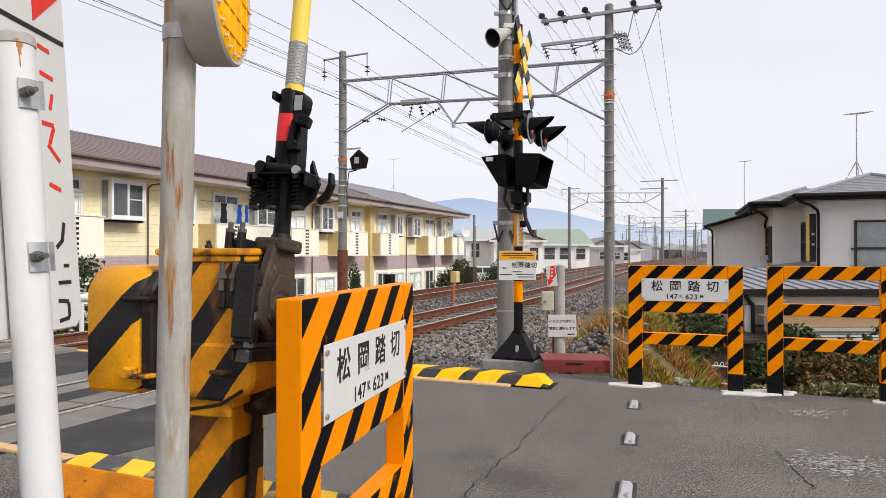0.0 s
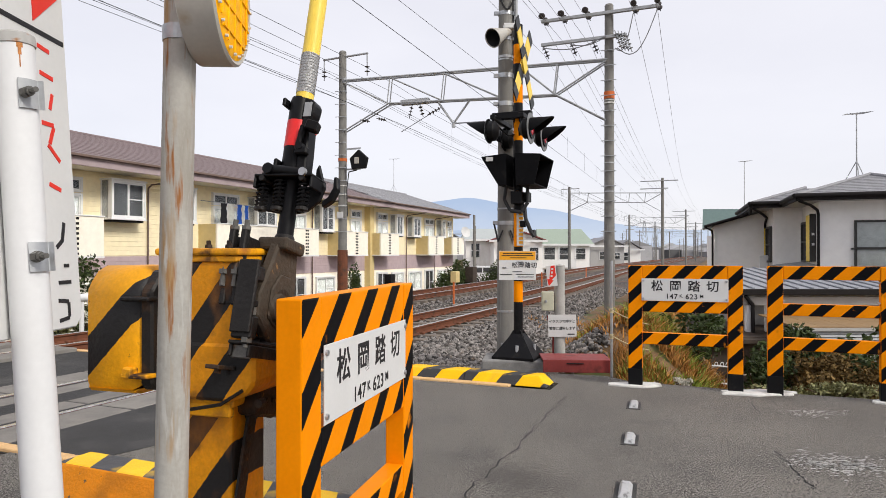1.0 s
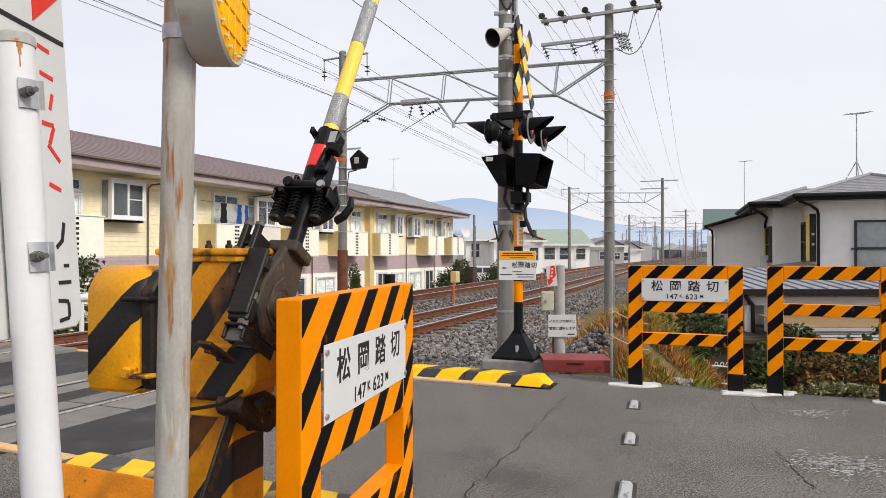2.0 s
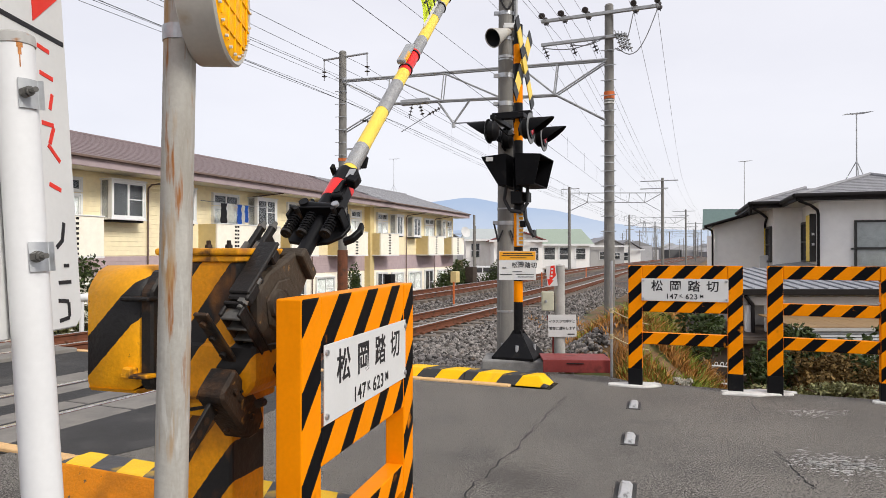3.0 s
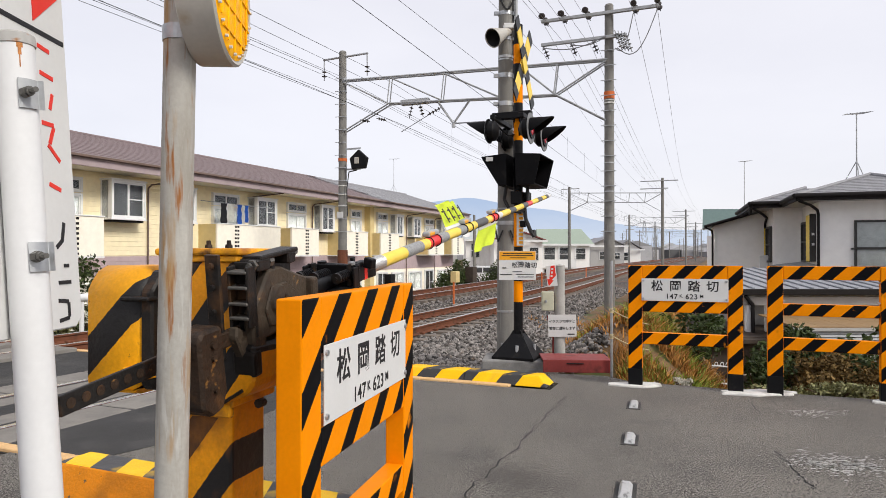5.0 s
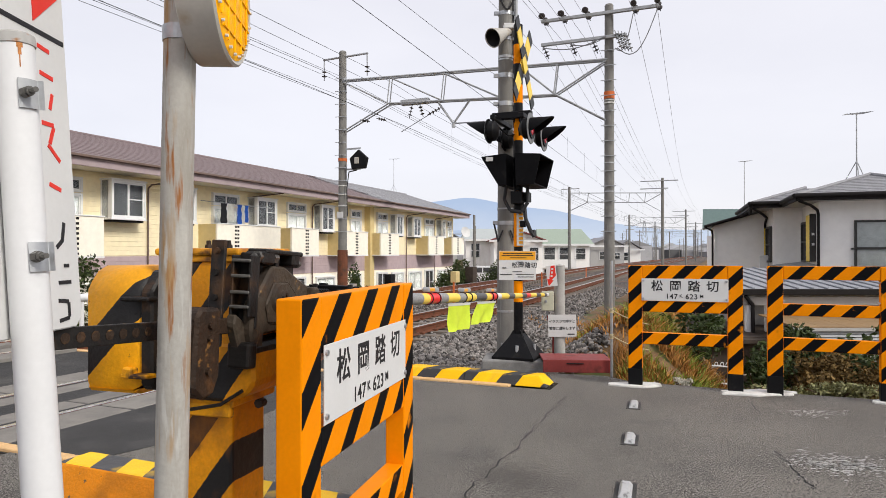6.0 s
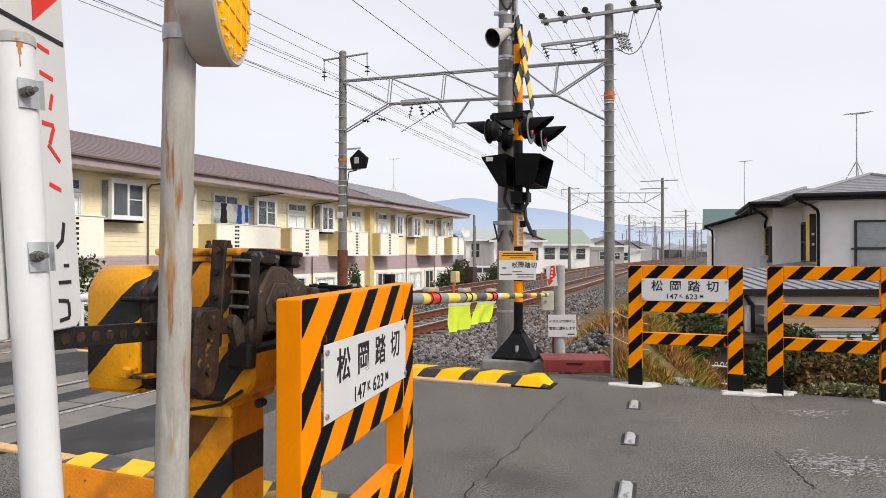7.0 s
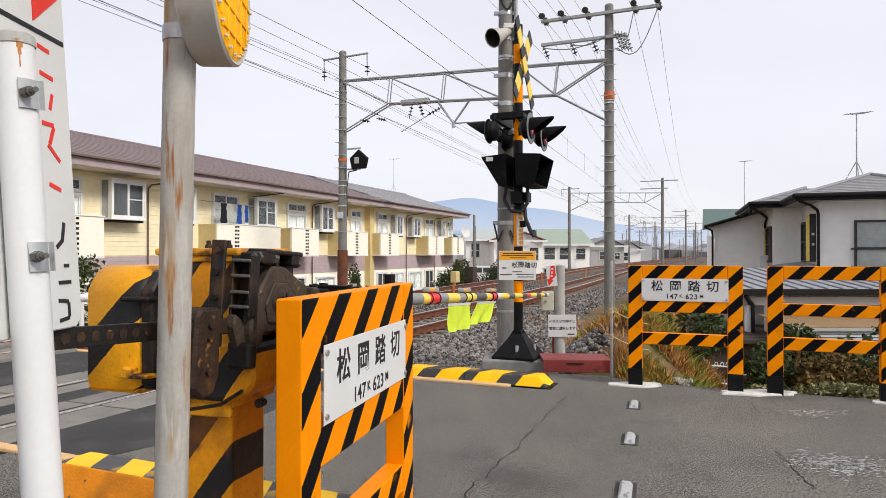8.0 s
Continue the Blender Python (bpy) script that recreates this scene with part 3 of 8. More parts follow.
def rail_mesh(a, l0, l1, z, steps):
    bm = bmesh.new()
    prof = [(-0.0625, -0.153), (0.0625, -0.153), (0.0625, -0.142), (0.009, -0.118), (0.009, -0.045), (0.033, -0.034), (0.033, -0.004), (0.029, 0.0), (-0.029, 0.0), (-0.033, -0.004), (-0.033, -0.034), (-0.009, -0.045), (-0.009, -0.118), (-0.0625, -0.142)]
    rings = []
    for i in range(steps + 1):
        f = i / steps
        l = l0 + (l1 - l0) * f ** 1.6
        rings.append([bm.verts.new(tr(a + bend(l) + x, l, z + y)) for x, y in prof])
    n = len(prof)
    for r0, r1 in zip(rings, rings[1:]):
        for i in range(n):
            fc = bm.faces.new((r0[i], r0[(i + 1) % n], r1[(i + 1) % n], r1[i]))
            fc.material_index = 1 if i in (7, 8, 6) else 0
    return bm


TRACKS = ((-5.85, 0.012), (-9.45, 0.06))


def build_tracks():
    for a, z in TRACKS:
        track = thing("railway_track", "rusty narrow-gauge rails on sleepers in ballast", "railway track", group="railway tracks", kind="structure")
        for s in (-0.5665, 0.5665):
            bm = rail_mesh(a + s, -30, 420, z, 90)
            bmesh.ops.recalc_face_normals(bm, faces=bm.faces[:])
            r = part("rail", bm, M["rail_side"], track, "brown rusty rail with a polished head")
            r.data.materials.append(M["rail_top"])
        me = None
        for i in range(110):
            l = 7.0 + i * 0.62
            if me is None:
                bm = bmesh.new()
                block(bm, (2.0, 0.22, 0.15), (0, 0, 0), bevel=0.012)
                me = mesh_of("sleeper", bm, M["sleeper"])
            ob = new("sleeper", me)
            ob.parent = track
            ob.matrix_basis = RAILWAY @ pose(a + bend(l), l, z - 0.153 - 0.075)
        for i in range(60):
            for s in (-0.5665, 0.5665):
                l = 7.0 + i * 0.62
                if i == 0 and s < 0:
                    bm = bmesh.new()
                    block(bm, (0.10, 0.09, 0.05), (0.075, 0, 0), bevel=0.01)
                    block(bm, (0.10, 0.09, 0.05), (-0.075, 0, 0), bevel=0.01)
                    clip = mesh_of("rail_clip", bm, M["rail_side"])
                ob = new("rail_clip", clip)
                ob.parent = track
                ob.matrix_basis = RAILWAY @ pose(a + s + bend(l), l, z - 0.138)


def ballast_z(a, l):
    top = -0.20
    z = top - 0.35 * smooth(a, -4.3, -2.6) * smooth(l, 12, 22) - 0.10 * smooth(a, -4.5, -2.0)
    z -= 0.3 * smooth(-a, 11.2, 12.2)
    z += 0.07 * math.exp(-((l - 8.3) / 1.2) ** 2) * smooth(a, -5.2, -3.4)
    return z


def build_ballast():
    bm = bmesh.new()
    avals = [-12.4 + 0.35 * i for i in range(31)]
    lv = [-30, -15, -6, 0, 3.1]
    lv2 = [6.64 + 0.35 * i for i in range(70)] + [33, 36, 40, 46, 55, 70, 90, 120, 170, 240, 420]
    for seg in (lv, lv2):
        grid = []
        for l in seg:
            grid.append([bm.verts.new(tr(a + bend(l), l, ballast_z(a, l) - 0.01 + 0.02 * noise.noise((a * 2.1, l * 2.1, 0)))) for a in avals])
        for r0, r1 in zip(grid, grid[1:]):
            for i in range(len(avals) - 1):
                bm.faces.new((r0[i], r0[i + 1], r1[i + 1], r1[i]))
    tagged(part("ballast_bed", bm, M["ballast_bed"], smooth=True), "brown stained ballast bed under the tracks", "ballast", kind="structure")
    # loose stones lying on the bed
    rnd = random.Random(5)
    shapes = []
    for k in range(8):
        t = bmesh.new()
        bmesh.ops.create_icosphere(t, subdivisions=1, radius=1)
        for v in t.verts:
            v.co *= rnd.uniform(0.62, 1.15)
        vs = [v.co.copy() for v in t.verts]
        fs = [[v.index for v in f.verts] for f in t.faces]
        t.free()
        shapes.append((vs, fs))
    verts, faces = [], []
    n = 0
    while n < 27000:
        l = 6.75 + 24 * rnd.random() ** 2.2
        a = rnd.uniform(-4.9, -1.35) if rnd.random() < 0.72 else rnd.uniform(-8.6, -4.9)
        if a > -2.62 and l < 8.45:
            continue
        if l < 6.75 + 0.3 and a > -5.1:
            continue
        if any(abs(a - t[0] - s) < 0.075 for t in TRACKS for s in (-0.5665, 0.5665)):
            continue
        vs, fs = shapes[n % 8]
        s = rnd.uniform(0.018, 0.046)
        q = Euler((rnd.uniform(0, 6.3), rnd.uniform(0, 6.3), rnd.uniform(0, 6.3))).to_matrix()
        zz = max(ballast_z(a, l), ground_z(a, l)) if a > -2.4 else ballast_z(a, l)
        c = tr(a, l, zz + rnd.uniform(0.0, 0.035))
        base = len(verts)
        for v in vs:
            verts.append(c + q @ (v * s))
        for f in fs:
            faces.append([i + base for i in f])
        n += 1
    me = bpy.data.meshes.new("ballast_stones")
    me.from_pydata(verts, [], faces)
    me.materials.append(M["stones"])
    ob = new("ballast_stones", me)
    tagged(ob, "loose grey and brown crushed ballast stones", "ballast stones", kind="stuff")


def kerb(a0, a1, l, width, height, label, plain_face):
    """Low kerb of painted blocks, across the railway direction."""
    k = thing("kerb", label, "kerb", RAILWAY @ pose(a0, l, 0), group="crossing kerbs")
    length = a1 - a0
    n = round(length / 0.94)
    w = length / n
    for i in range(n):
        bm = bmesh.new()
        prof = [(-0.02, 0), (width + 0.02, 0), (width - 0.03, height), (0.05, height)]
        lo = [bm.verts.new((0.002 if i else 0.03 * z, y, z)) for y, z in prof]
        e = 0.10 if i == n - 1 else 0.002
        hi = [bm.verts.new((w - (0.002 if z == 0 else e), y, z)) for y, z in prof]
        bm.faces.new(lo)
        bm.faces.new(hi[::-1])
        for j in range(4):
            bm.faces.new((lo[j], hi[j], hi[(j + 1) % 4], lo[(j + 1) % 4]))
        bmesh.ops.recalc_face_normals(bm, faces=bm.faces[:])
        bmesh.ops.bevel(bm, geom=bm.edges[:], offset=0.012, segments=2, affect="EDGES", profile=0.5)
        bm.normal_update()
        if plain_face:
            for fc in bm.faces:
                fc.material_index = 1 if fc.normal.y < -0.6 else 0
        ob = part("kerb_block", bm, M["kerb_paint_near" if plain_face else "kerb_paint"], k, m=pose(i * w, 0, 0))
        ob.data.materials.append(M["kerb_face"])
    return k


def build_kerbs():
    kerb(-4.45, -1.65, 6.70, 0.30, 0.105, "yellow and black painted concrete kerb beside ballast", False)
    kerb(-3.55, -1.15, 2.60, 0.30, 0.19, "yellow and black painted kerb with an orange face", True)


build_ground()
build_road()
build_crossing_surface()
build_tracks()
build_ballast()
build_kerbs()

# ---- crossing fences ----
def front_striped(name, bm, parent, paint):
    """Striped paint on the broad faces, plain orange on the sides."""
    bm.normal_update()
    for fc in bm.faces:
        fc.material_index = 0 if abs(fc.normal.y) > 0.75 else 1
    ob = part(name, bm, M[paint], parent)
    ob.data.materials.append(M["orange"])


def fence(m, label, plate, group, W=1.16, plate_z=1.02, plate_h=0.262, mid=0.845, low=0.51):
    f = thing("barrier_fence", label, "fence", m, group=group)
    T = 0.09
    paint = "fence_paint" if W > 1.15 else "fence_paint_fine"
    for x in (0.07, W - 0.07):
        bm = bmesh.new()
        block(bm, (0.14, T, 1.27), (x, 0, 0.635), bevel=0.006, seg=2)
        front_striped("post", bm, f, paint)
        bm = bmesh.new()
        block(bm, (0.143, T + 0.003, 0.19), (x, 0, 0.095), bevel=0.004)
        part("post_foot", bm, M["black"], f, "black painted post foot")
    for z, h in ((1.175, 0.19) if plate else (1.205, 0.13), (mid, 0.13 if mid < 0.8 else 0.115), (low, 0.12)):
        bm = bmesh.new()
        block(bm, (W - 0.282, T - 0.006, h), (W / 2, 0, z), bevel=0.005, seg=2)
        front_striped("rail", bm, f, paint)
    if plate:
        bm = bmesh.new()
        block(bm, (W - 0.27 if W < 1.15 else 0.87, 0.004, plate_h), (0, 0, 0), bevel=0.001)
        p = part("name_plate", bm, M["sign_white"], f, "white plate with black crossing name", m=pose(W / 2, -T / 2 - 0.006, plate_z))
        f = W / 1.16
        for i, glyph in enumerate("松岡踏切"):
            lettering("crossing_name", glyph, 0.126 * f, M["ink"], p, pose((-0.2755 + 0.187 * i) * f, -0.0032, 0.034 * f, 90, 0, 0))
        for text, size, x, z in (("147", 0.078, -0.127, -0.086), ("K", 0.050, -0.032, -0.079), ("623", 0.078, 0.075, -0.086), ("M", 0.050, 0.176, -0.079)):
            lettering("kilometre_mark", text, size * f, M["ink"], p, pose(x * f, -0.0032, z * f + (0.012 if W < 1.15 else 0), 90, 0, 0), 1.1)
        for x in (-0.42 * W / 1.16, 0.42 * W / 1.16):
            for z in (-0.4 * plate_h, 0.4 * plate_h):
                bm = bmesh.new()
                rod(bm, (x, -0.002, z), (x, -0.010, z), 0.011, 0.009, 10)
                part("bolt", bm, M["steel"], p)
    else:
        for x in (0.152, W - 0.152):
            for z in (0.93, 1.12):
                bm = bmesh.new()
                rod(bm, (x, 0, z), (x, -0.055, z), 0.008, 0.008, 8)
                part("bolt", bm, M["steel"], f)
    return f


def concrete_foot(x, y, rx, ry):
    bm = bmesh.new()
    rnd = random.Random(int(x * 100))
    n = 14
    outline = [(rx * rnd.uniform(0.75, 1.15) * math.cos(2 * math.pi * i / n), ry * rnd.uniform(0.75, 1.15) * math.sin(2 * math.pi * i / n)) for i in range(n)]
    slab(bm, outline, -0.02, 0.02, bevel=0.008)
    tagged(part("concrete_footing", bm, M["concrete_pale"], m=pose(x, y, 0.0)), "rough pale concrete footing round fence posts", "footing", kind="structure")


fence(pose(1.965, 6.96, 0, 0, 0, -19.6), "orange and black striped fence with name plate", True, "crossing fences", 1.105, 1.02, 0.23)
fence(pose(3.22, 6.53, 0, 0, 0, -23), "orange and black striped open fence", False, "crossing fences", 1.09)
near = math.degrees(math.atan2(1.12, 0.288))
fence(pose(-0.431 - 0.045 * 0.968, 2.01 + 0.045 * 0.249, -0.012, 0, 0, near), "orange and black striped fence with crossing name plate", True, "crossing fences", 1.16, 0.978, 0.263, 0.775, 0.39)
for x, y, rx, ry in ((2.05, 6.95, 0.28, 0.14), (3.15, 6.55, 0.42, 0.15), (4.3, 6.12, 0.28, 0.13)):
    concrete_foot(x, y, rx, ry)


# ---- barrier machine ----
ALPHA = radians(17.47)
PIVOT = Vector((-0.587, 2.30, 1.223))
D3 = Vector((math.sin(ALPHA), math.cos(ALPHA), 0))
N3 = Vector((math.cos(ALPHA), -math.sin(ALPHA), 0))
U3 = (Vector((0, 0, 1)) * math.cos(radians(1.39)) + N3 * math.sin(radians(1.39))).normalized()
Y3 = U3.cross(D3)
BASE = Matrix(((D3.x, Y3.x, U3.x, PIVOT.x), (D3.y, Y3.y, U3.y, PIVOT.y), (D3.z, Y3.z, U3.z, PIVOT.z), (0, 0, 0, 1)))
MACHINE_TURN = Matrix.Translation((PIVOT.x, PIVOT.y, 0)) @ Matrix.Rotation(math.atan2(D3.y, D3.x), 4, "Z")


def build_machine():
    """Drive box on a post. Its own x runs along the lowered arm, y away from the fence."""
    m = thing("barrier_machine", "rusty yellow and black level crossing barrier drive on a post", "barrier machine", MACHINE_TURN)
    bm = bmesh.new()
    block(bm, (0.20, 0.19, 0.93), (0.0, 0.20, 0.465), bevel=0.012, seg=2)
    part("post", bm, M["casing_paint"], m, "black and yellow striped square post")
    bm = bmesh.new()
    block(bm, (0.36, 0.36, 0.03), (0.0, 0.20, 0.015), bevel=0.006)
    part("base_plate", bm, M["rusty_iron"], m)
    bm = bmesh.new()
    block(bm, (0.30, 0.30, 0.34), (0.0, 0.205, 1.21), bevel=0.02, seg=2)
    part("drive_box", bm, M["casing_paint"], m, "rust-streaked yellow drive housing")
    bm = bmesh.new()
    slab(bm, [(-0.02, 1.10), (-0.02, 0.97), (0.01, 0.93), (0.08, 0.905), (0.36, 0.905), (0.38, 0.94), (0.38, 1.10)], -0.16, 0.16, Matrix(((0, 0, 1, 0), (1, 0, 0, 0), (0, 1, 0, 0), (0, 0, 0, 1))), bevel=0.012)
    part("gear_casing", bm, M["casing_paint"], m, "striped lower gear casing")
    bm = bmesh.new()
    block(bm, (0.33, 0.335, 0.024), (0.0, 0.205, 1.404), bevel=0.008, seg=2)
    block(bm, (0.315, 0.315, 0.022), (0.0, 0.205, 1.380), bevel=0.005)
    part("lid", bm, M["rusty_yellow"], m, "rusted yellow box lid")
    # motor cover with its flange
    bm = bmesh.new()
    outline = [(-0.17, -0.235), (0.17, -0.235), (0.19, -0.21), (0.19, 0.13), (0.13, 0.205), (-0.13, 0.205), (-0.19, 0.13), (-0.19, -0.21)]
    slab(bm, outline, 0, 0.235, Matrix.Translation((-0.02, 0.635, 1.15)) @ UPRIGHT, bevel=0.024)
    part("motor_cover", bm, M["machine_paint"], m, "rounded yellow and black motor cover", smooth=True)
    bm = bmesh.new()
    slab(bm, [(x * 0.93, z * 0.93) for x, z in outline], 0, 0.05, Matrix.Translation((-0.02, 0.402, 1.15)) @ UPRIGHT, bevel=0.008)
    part("cover_flange", bm, M["oily_iron"], m, "dark flange behind the cover")
    bm = bmesh.new()
    block(bm, (0.05, 0.11, 0.016), (-0.205, 0.40, 0.985), bevel=0.004)
    block(bm, (0.04, 0.04, 0.032), (-0.21, 0.43, 0.998), bevel=0.006)
    part("latch", bm, M["rusty_yellow"], m, "rusted hasp latch")
    bm = bmesh.new()
    block(bm, (0.05, 0.12, 0.014), (-0.205, 0.40, 1.245), bevel=0.004)
    part("hinge", bm, M["oily_iron"], m)
    bm = bmesh.new()
    block(bm, (0.26, 0.24, 0.03), (0.0, 0.20, 0.895), bevel=0.006)
    block(bm, (0.03, 0.22, 0.05), (-0.12, 0.20, 0.87), bevel=0.006)
    part("saddle", bm, M["rusty_yellow"], m)
    for y in (0.09, 0.17, 0.30):
        bm = bmesh.new()
        rod(bm, (-0.14, y, 1.416), (-0.14, y, 1.428), 0.014, 0.012, 6)
        rod(bm, (-0.14, y, 1.427), (-0.14, y, 1.442), 0.008, 0.007, 8)
        part("lid_bolt", bm, M["rusty_iron"], m)
    bm = bmesh.new()
    rod(bm, (0, -0.03, PIVOT.z), (0, 0.06, PIVOT.z), 0.05, 0.05, 20)
    part("shaft", bm, M["rusty_iron"], m, "dark main shaft and collar", smooth=True)
    bm = bmesh.new()
    hose(bm, [(-0.165, 0.02, 0.95), (-0.17, 0.10, 0.90), (-0.165, 0.22, 0.875), (-0.15, 0.30, 0.87)], 0.006)
    part("cable", bm, M["oily_iron"], m)
    for y, z in ((-0.01, 0.90), (0.07, 0.10), (0.33, 0.10)):
        bm = bmesh.new()
        rod(bm, (-0.12, y, z), (-0.09, y, z), 0.016, 0.016, 8)
        part("bolt", bm, M["rusty_iron"], m)


def build_arm():
    """Everything that swings about the shaft: built with the arm upright along z, the lever hanging down."""
    arm = thing("boom_gate", "yellow and grey banded crossing arm with flags, lamps and counterweight", "boom gate", BASE)
    # crank casting
    bm = bmesh.new()
    outline = [(-0.130, -0.06), (-0.130, 0.02), (-0.09, 0.12), (-0.055, 0.215), (0.07, 0.215), (0.09, 0.10), (0.10, -0.09), (0.15, -0.095), (0.15, -0.15), (0.09, -0.168), (0.0, -0.168)]
    slab(bm, outline, -0.020, 0.020, UPRIGHT, bevel=0.008)
    part("crank_plate", bm, M["crank_iron"], arm, "brown rusty cast crank")
    bm = bmesh.new()
    slab(bm, [(-0.075, -0.055), (-0.075, 0.04), (-0.03, 0.10), (0.04, 0.10), (0.07, 0.02), (0.065, -0.075), (0.0, -0.10)], -0.005, 0.005, Matrix.Translation((0, -0.023, 0)) @ UPRIGHT, bevel=0.006)
    part("boss_plate", bm, M["crank_iron"], arm)
    bm = bmesh.new()
    slab(bm, [(0.03, -0.215), (0.055, -0.17), (0.165, -0.125), (0.20, -0.13), (0.20, -0.165), (0.17, -0.175), (0.065, -0.225)], -0.018, 0.018, Matrix.Translation((0, 0.025, 0)) @ UPRIGHT, bevel=0.006)
    part("bracket", bm, M["crank_iron"], arm, "rusted angle bracket")
    bm = bmesh.new()
    rod(bm, (-0.02, -0.040, -0.02), (-0.02, -0.027, -0.02), 0.048, 0.054, 24)
    rod(bm, (-0.02, -0.050, -0.02), (-0.02, -0.039, -0.02), 0.026, 0.028, 20)
    part("hub_cap", bm, M["crank_iron"], arm, smooth=True)
    for k in range(3):
        bm = bmesh.new()
        a = 2.1 * k + 0.4
        rod(bm, (0.015 * math.cos(a) - 0.02, -0.056, 0.015 * math.sin(a) - 0.02), (0.015 * math.cos(a) - 0.02, -0.048, 0.015 * math.sin(a) - 0.02), 0.007, 0.007, 6)
        part("hub_bolt", bm, M["oily_iron"], arm)
    bm = bmesh.new()
    block(bm, (0.13, 0.12, 0.045), (0.005, 0.01, 0.205), bevel=0.010, seg=2)
    block(bm, (0.09, 0.02, 0.13), (0.0, 0.055, 0.13), bevel=0.006)
    part("socket_block", bm, M["crank_iron"], arm, "heavy rusted arm socket")
    bm = bmesh.new()
    block(bm, (0.042, 0.075, 0.075), (-0.155, 0.005, -0.10), bevel=0.006)
    block(bm, (0.016, 0.075, 0.24), (-0.178, 0.005, 0.0), bevel=0.004)
    block(bm, (0.042, 0.075, 0.05), (-0.155, 0.005, 0.075), bevel=0.006)
    block(bm, (0.06, 0.02, 0.022), (-0.145, -0.005, -0.02), bevel=0.003)
    head = part("clamp_head", bm, M["oily_iron"], arm, "dark clamp head over the crank")
    for z in (-0.15, -0.06):
        bm = bmesh.new()
        rod(bm, (-0.158, -0.012, z), (-0.158, -0.012, z + 0.025), 0.019, 0.019, 6)
        rod(bm, (-0.158, -0.012, z - 0.016), (-0.158, -0.012, z + 0.01), 0.010, 0.010, 10)
        part("head_bolt", bm, M["steel_dark"], head, "worn steel bolt")
    # slotted dark frame beside the crank
    bm = bmesh.new()
    block(bm, (0.25, 0.075, 0.012), (-0.045, 0.012, -0.150), bevel=0.003)
    frame_ob = part("gear_frame", bm, M["oily_iron"], arm, "oily slotted frame beside the crank")
    for x in (-0.142, -0.092, -0.039, 0.008):
        bm = bmesh.new()
        block(bm, (0.011, 0.072, 0.045), (x, 0.012, -0.178), bevel=0.003)
        part("frame_slat", bm, M["steel_dark"], frame_ob)
    for y in (-0.022, 0.046):
        bm = bmesh.new()
        block(bm, (0.20, 0.011, 0.040), (-0.06, y, -0.176), bevel=0.003)
        part("frame_upright", bm, M["oily_iron"], frame_ob)
    bm = bmesh.new()
    block(bm, (0.085, 0.085, 0.05), (0.165, 0.012, -0.165), bevel=0.010, seg=2)
    part("stop_block", bm, M["oily_iron"], frame_ob, "oil-stained stop block")
    # slotted clamp frame with bolts
    for z in (-0.02, 0.04, 0.10, 0.16):
        bm = bmesh.new()
        block(bm, (0.13, 0.05, 0.014), (-0.085, 0.085, z), bevel=0.003)
        part("frame_rib", bm, M["oily_iron"], arm)
    for y in (0.108, 0.062):
        bm = bmesh.new()
        block(bm, (0.12, 0.010, 0.25), (-0.08, y, 0.085), bevel=0.003)
        block(bm, (0.028, 0.022, 0.26), (-0.145, y, 0.10), bevel=0.004)
        part("clamp_bar", bm, M["oily_iron"], arm)
        bm = bmesh.new()
        rod(bm, (-0.145, y, 0.215), (-0.145, y, 0.262), 0.009, 0.009, 8)
        rod(bm, (-0.145, y, 0.228), (-0.145, y, 0.240), 0.017, 0.017, 6)
        part("clamp_bolt", bm, M["steel_dark"], arm, "worn steel bolt")
        bm = bmesh.new()
        rod(bm, (-0.165, y, 0.03), (-0.165, y, 0.13), 0.010, 0.010, 8)
        rod(bm, (-0.165, y, 0.07), (-0.165, y, 0.085), 0.018, 0.018, 6)
        part("clamp_bolt", bm, M["steel_dark"], arm)
    # flat bar, lever and weight
    bm = bmesh.new()
    block(bm, (0.34, 0.052, 0.014), (-0.035, 0.07, -0.235), bevel=0.003)
    bar = part("flat_bar", bm, M["oily_iron"], arm, "dark flat stop bar")
    for x in (-0.17, -0.10, -0.02):
        bm = bmesh.new()
        rod(bm, (x, 0.07, -0.255), (x, 0.07, -0.24), 0.011, 0.011, 8)
        part("bolt", bm, M["rusty_iron"], bar)
    bm = bmesh.new()
    block(bm, (0.052, 0.012, 0.62), (0.072, 0.075, -0.52), bevel=0.002)
    lever = part("lever", bm, M["oily_iron"], arm, "dark perforated counterweight lever")
    for i in range(9):
        bm = bmesh.new()
        z = -0.80 + i * 0.045
        lathe(bm, [(0.0065, -0.0075), (0.0135, -0.0075), (0.0135, 0.0075), (0.0065, 0.0075)], 12, Matrix.Translation((0.072, 0.075, z)) @ Matrix.Rotation(radians(90), 4, "X"))
        part("hole_rim", bm, M["rusty_iron"], lever)
        bm = bmesh.new()
        rod(bm, (0.072, 0.0685, z), (0.072, 0.0815, z), 0.0066, 0.0066, 10)
        part("bolt_hole", bm, M["black_matt"], lever)
    bm = bmesh.new()
    slab(bm, [(0.01, -0.275), (0.22, -0.265), (0.275, -0.29), (0.285, -0.345), (0.25, -0.39), (0.03, -0.39), (0.01, -0.37)], -0.050, 0.050, Matrix.Translation((0, 0.068, 0)) @ UPRIGHT, bevel=0.010)
    weight = part("counterweight", bm, M["rusty_iron"], arm, "rusty iron counterweight block")
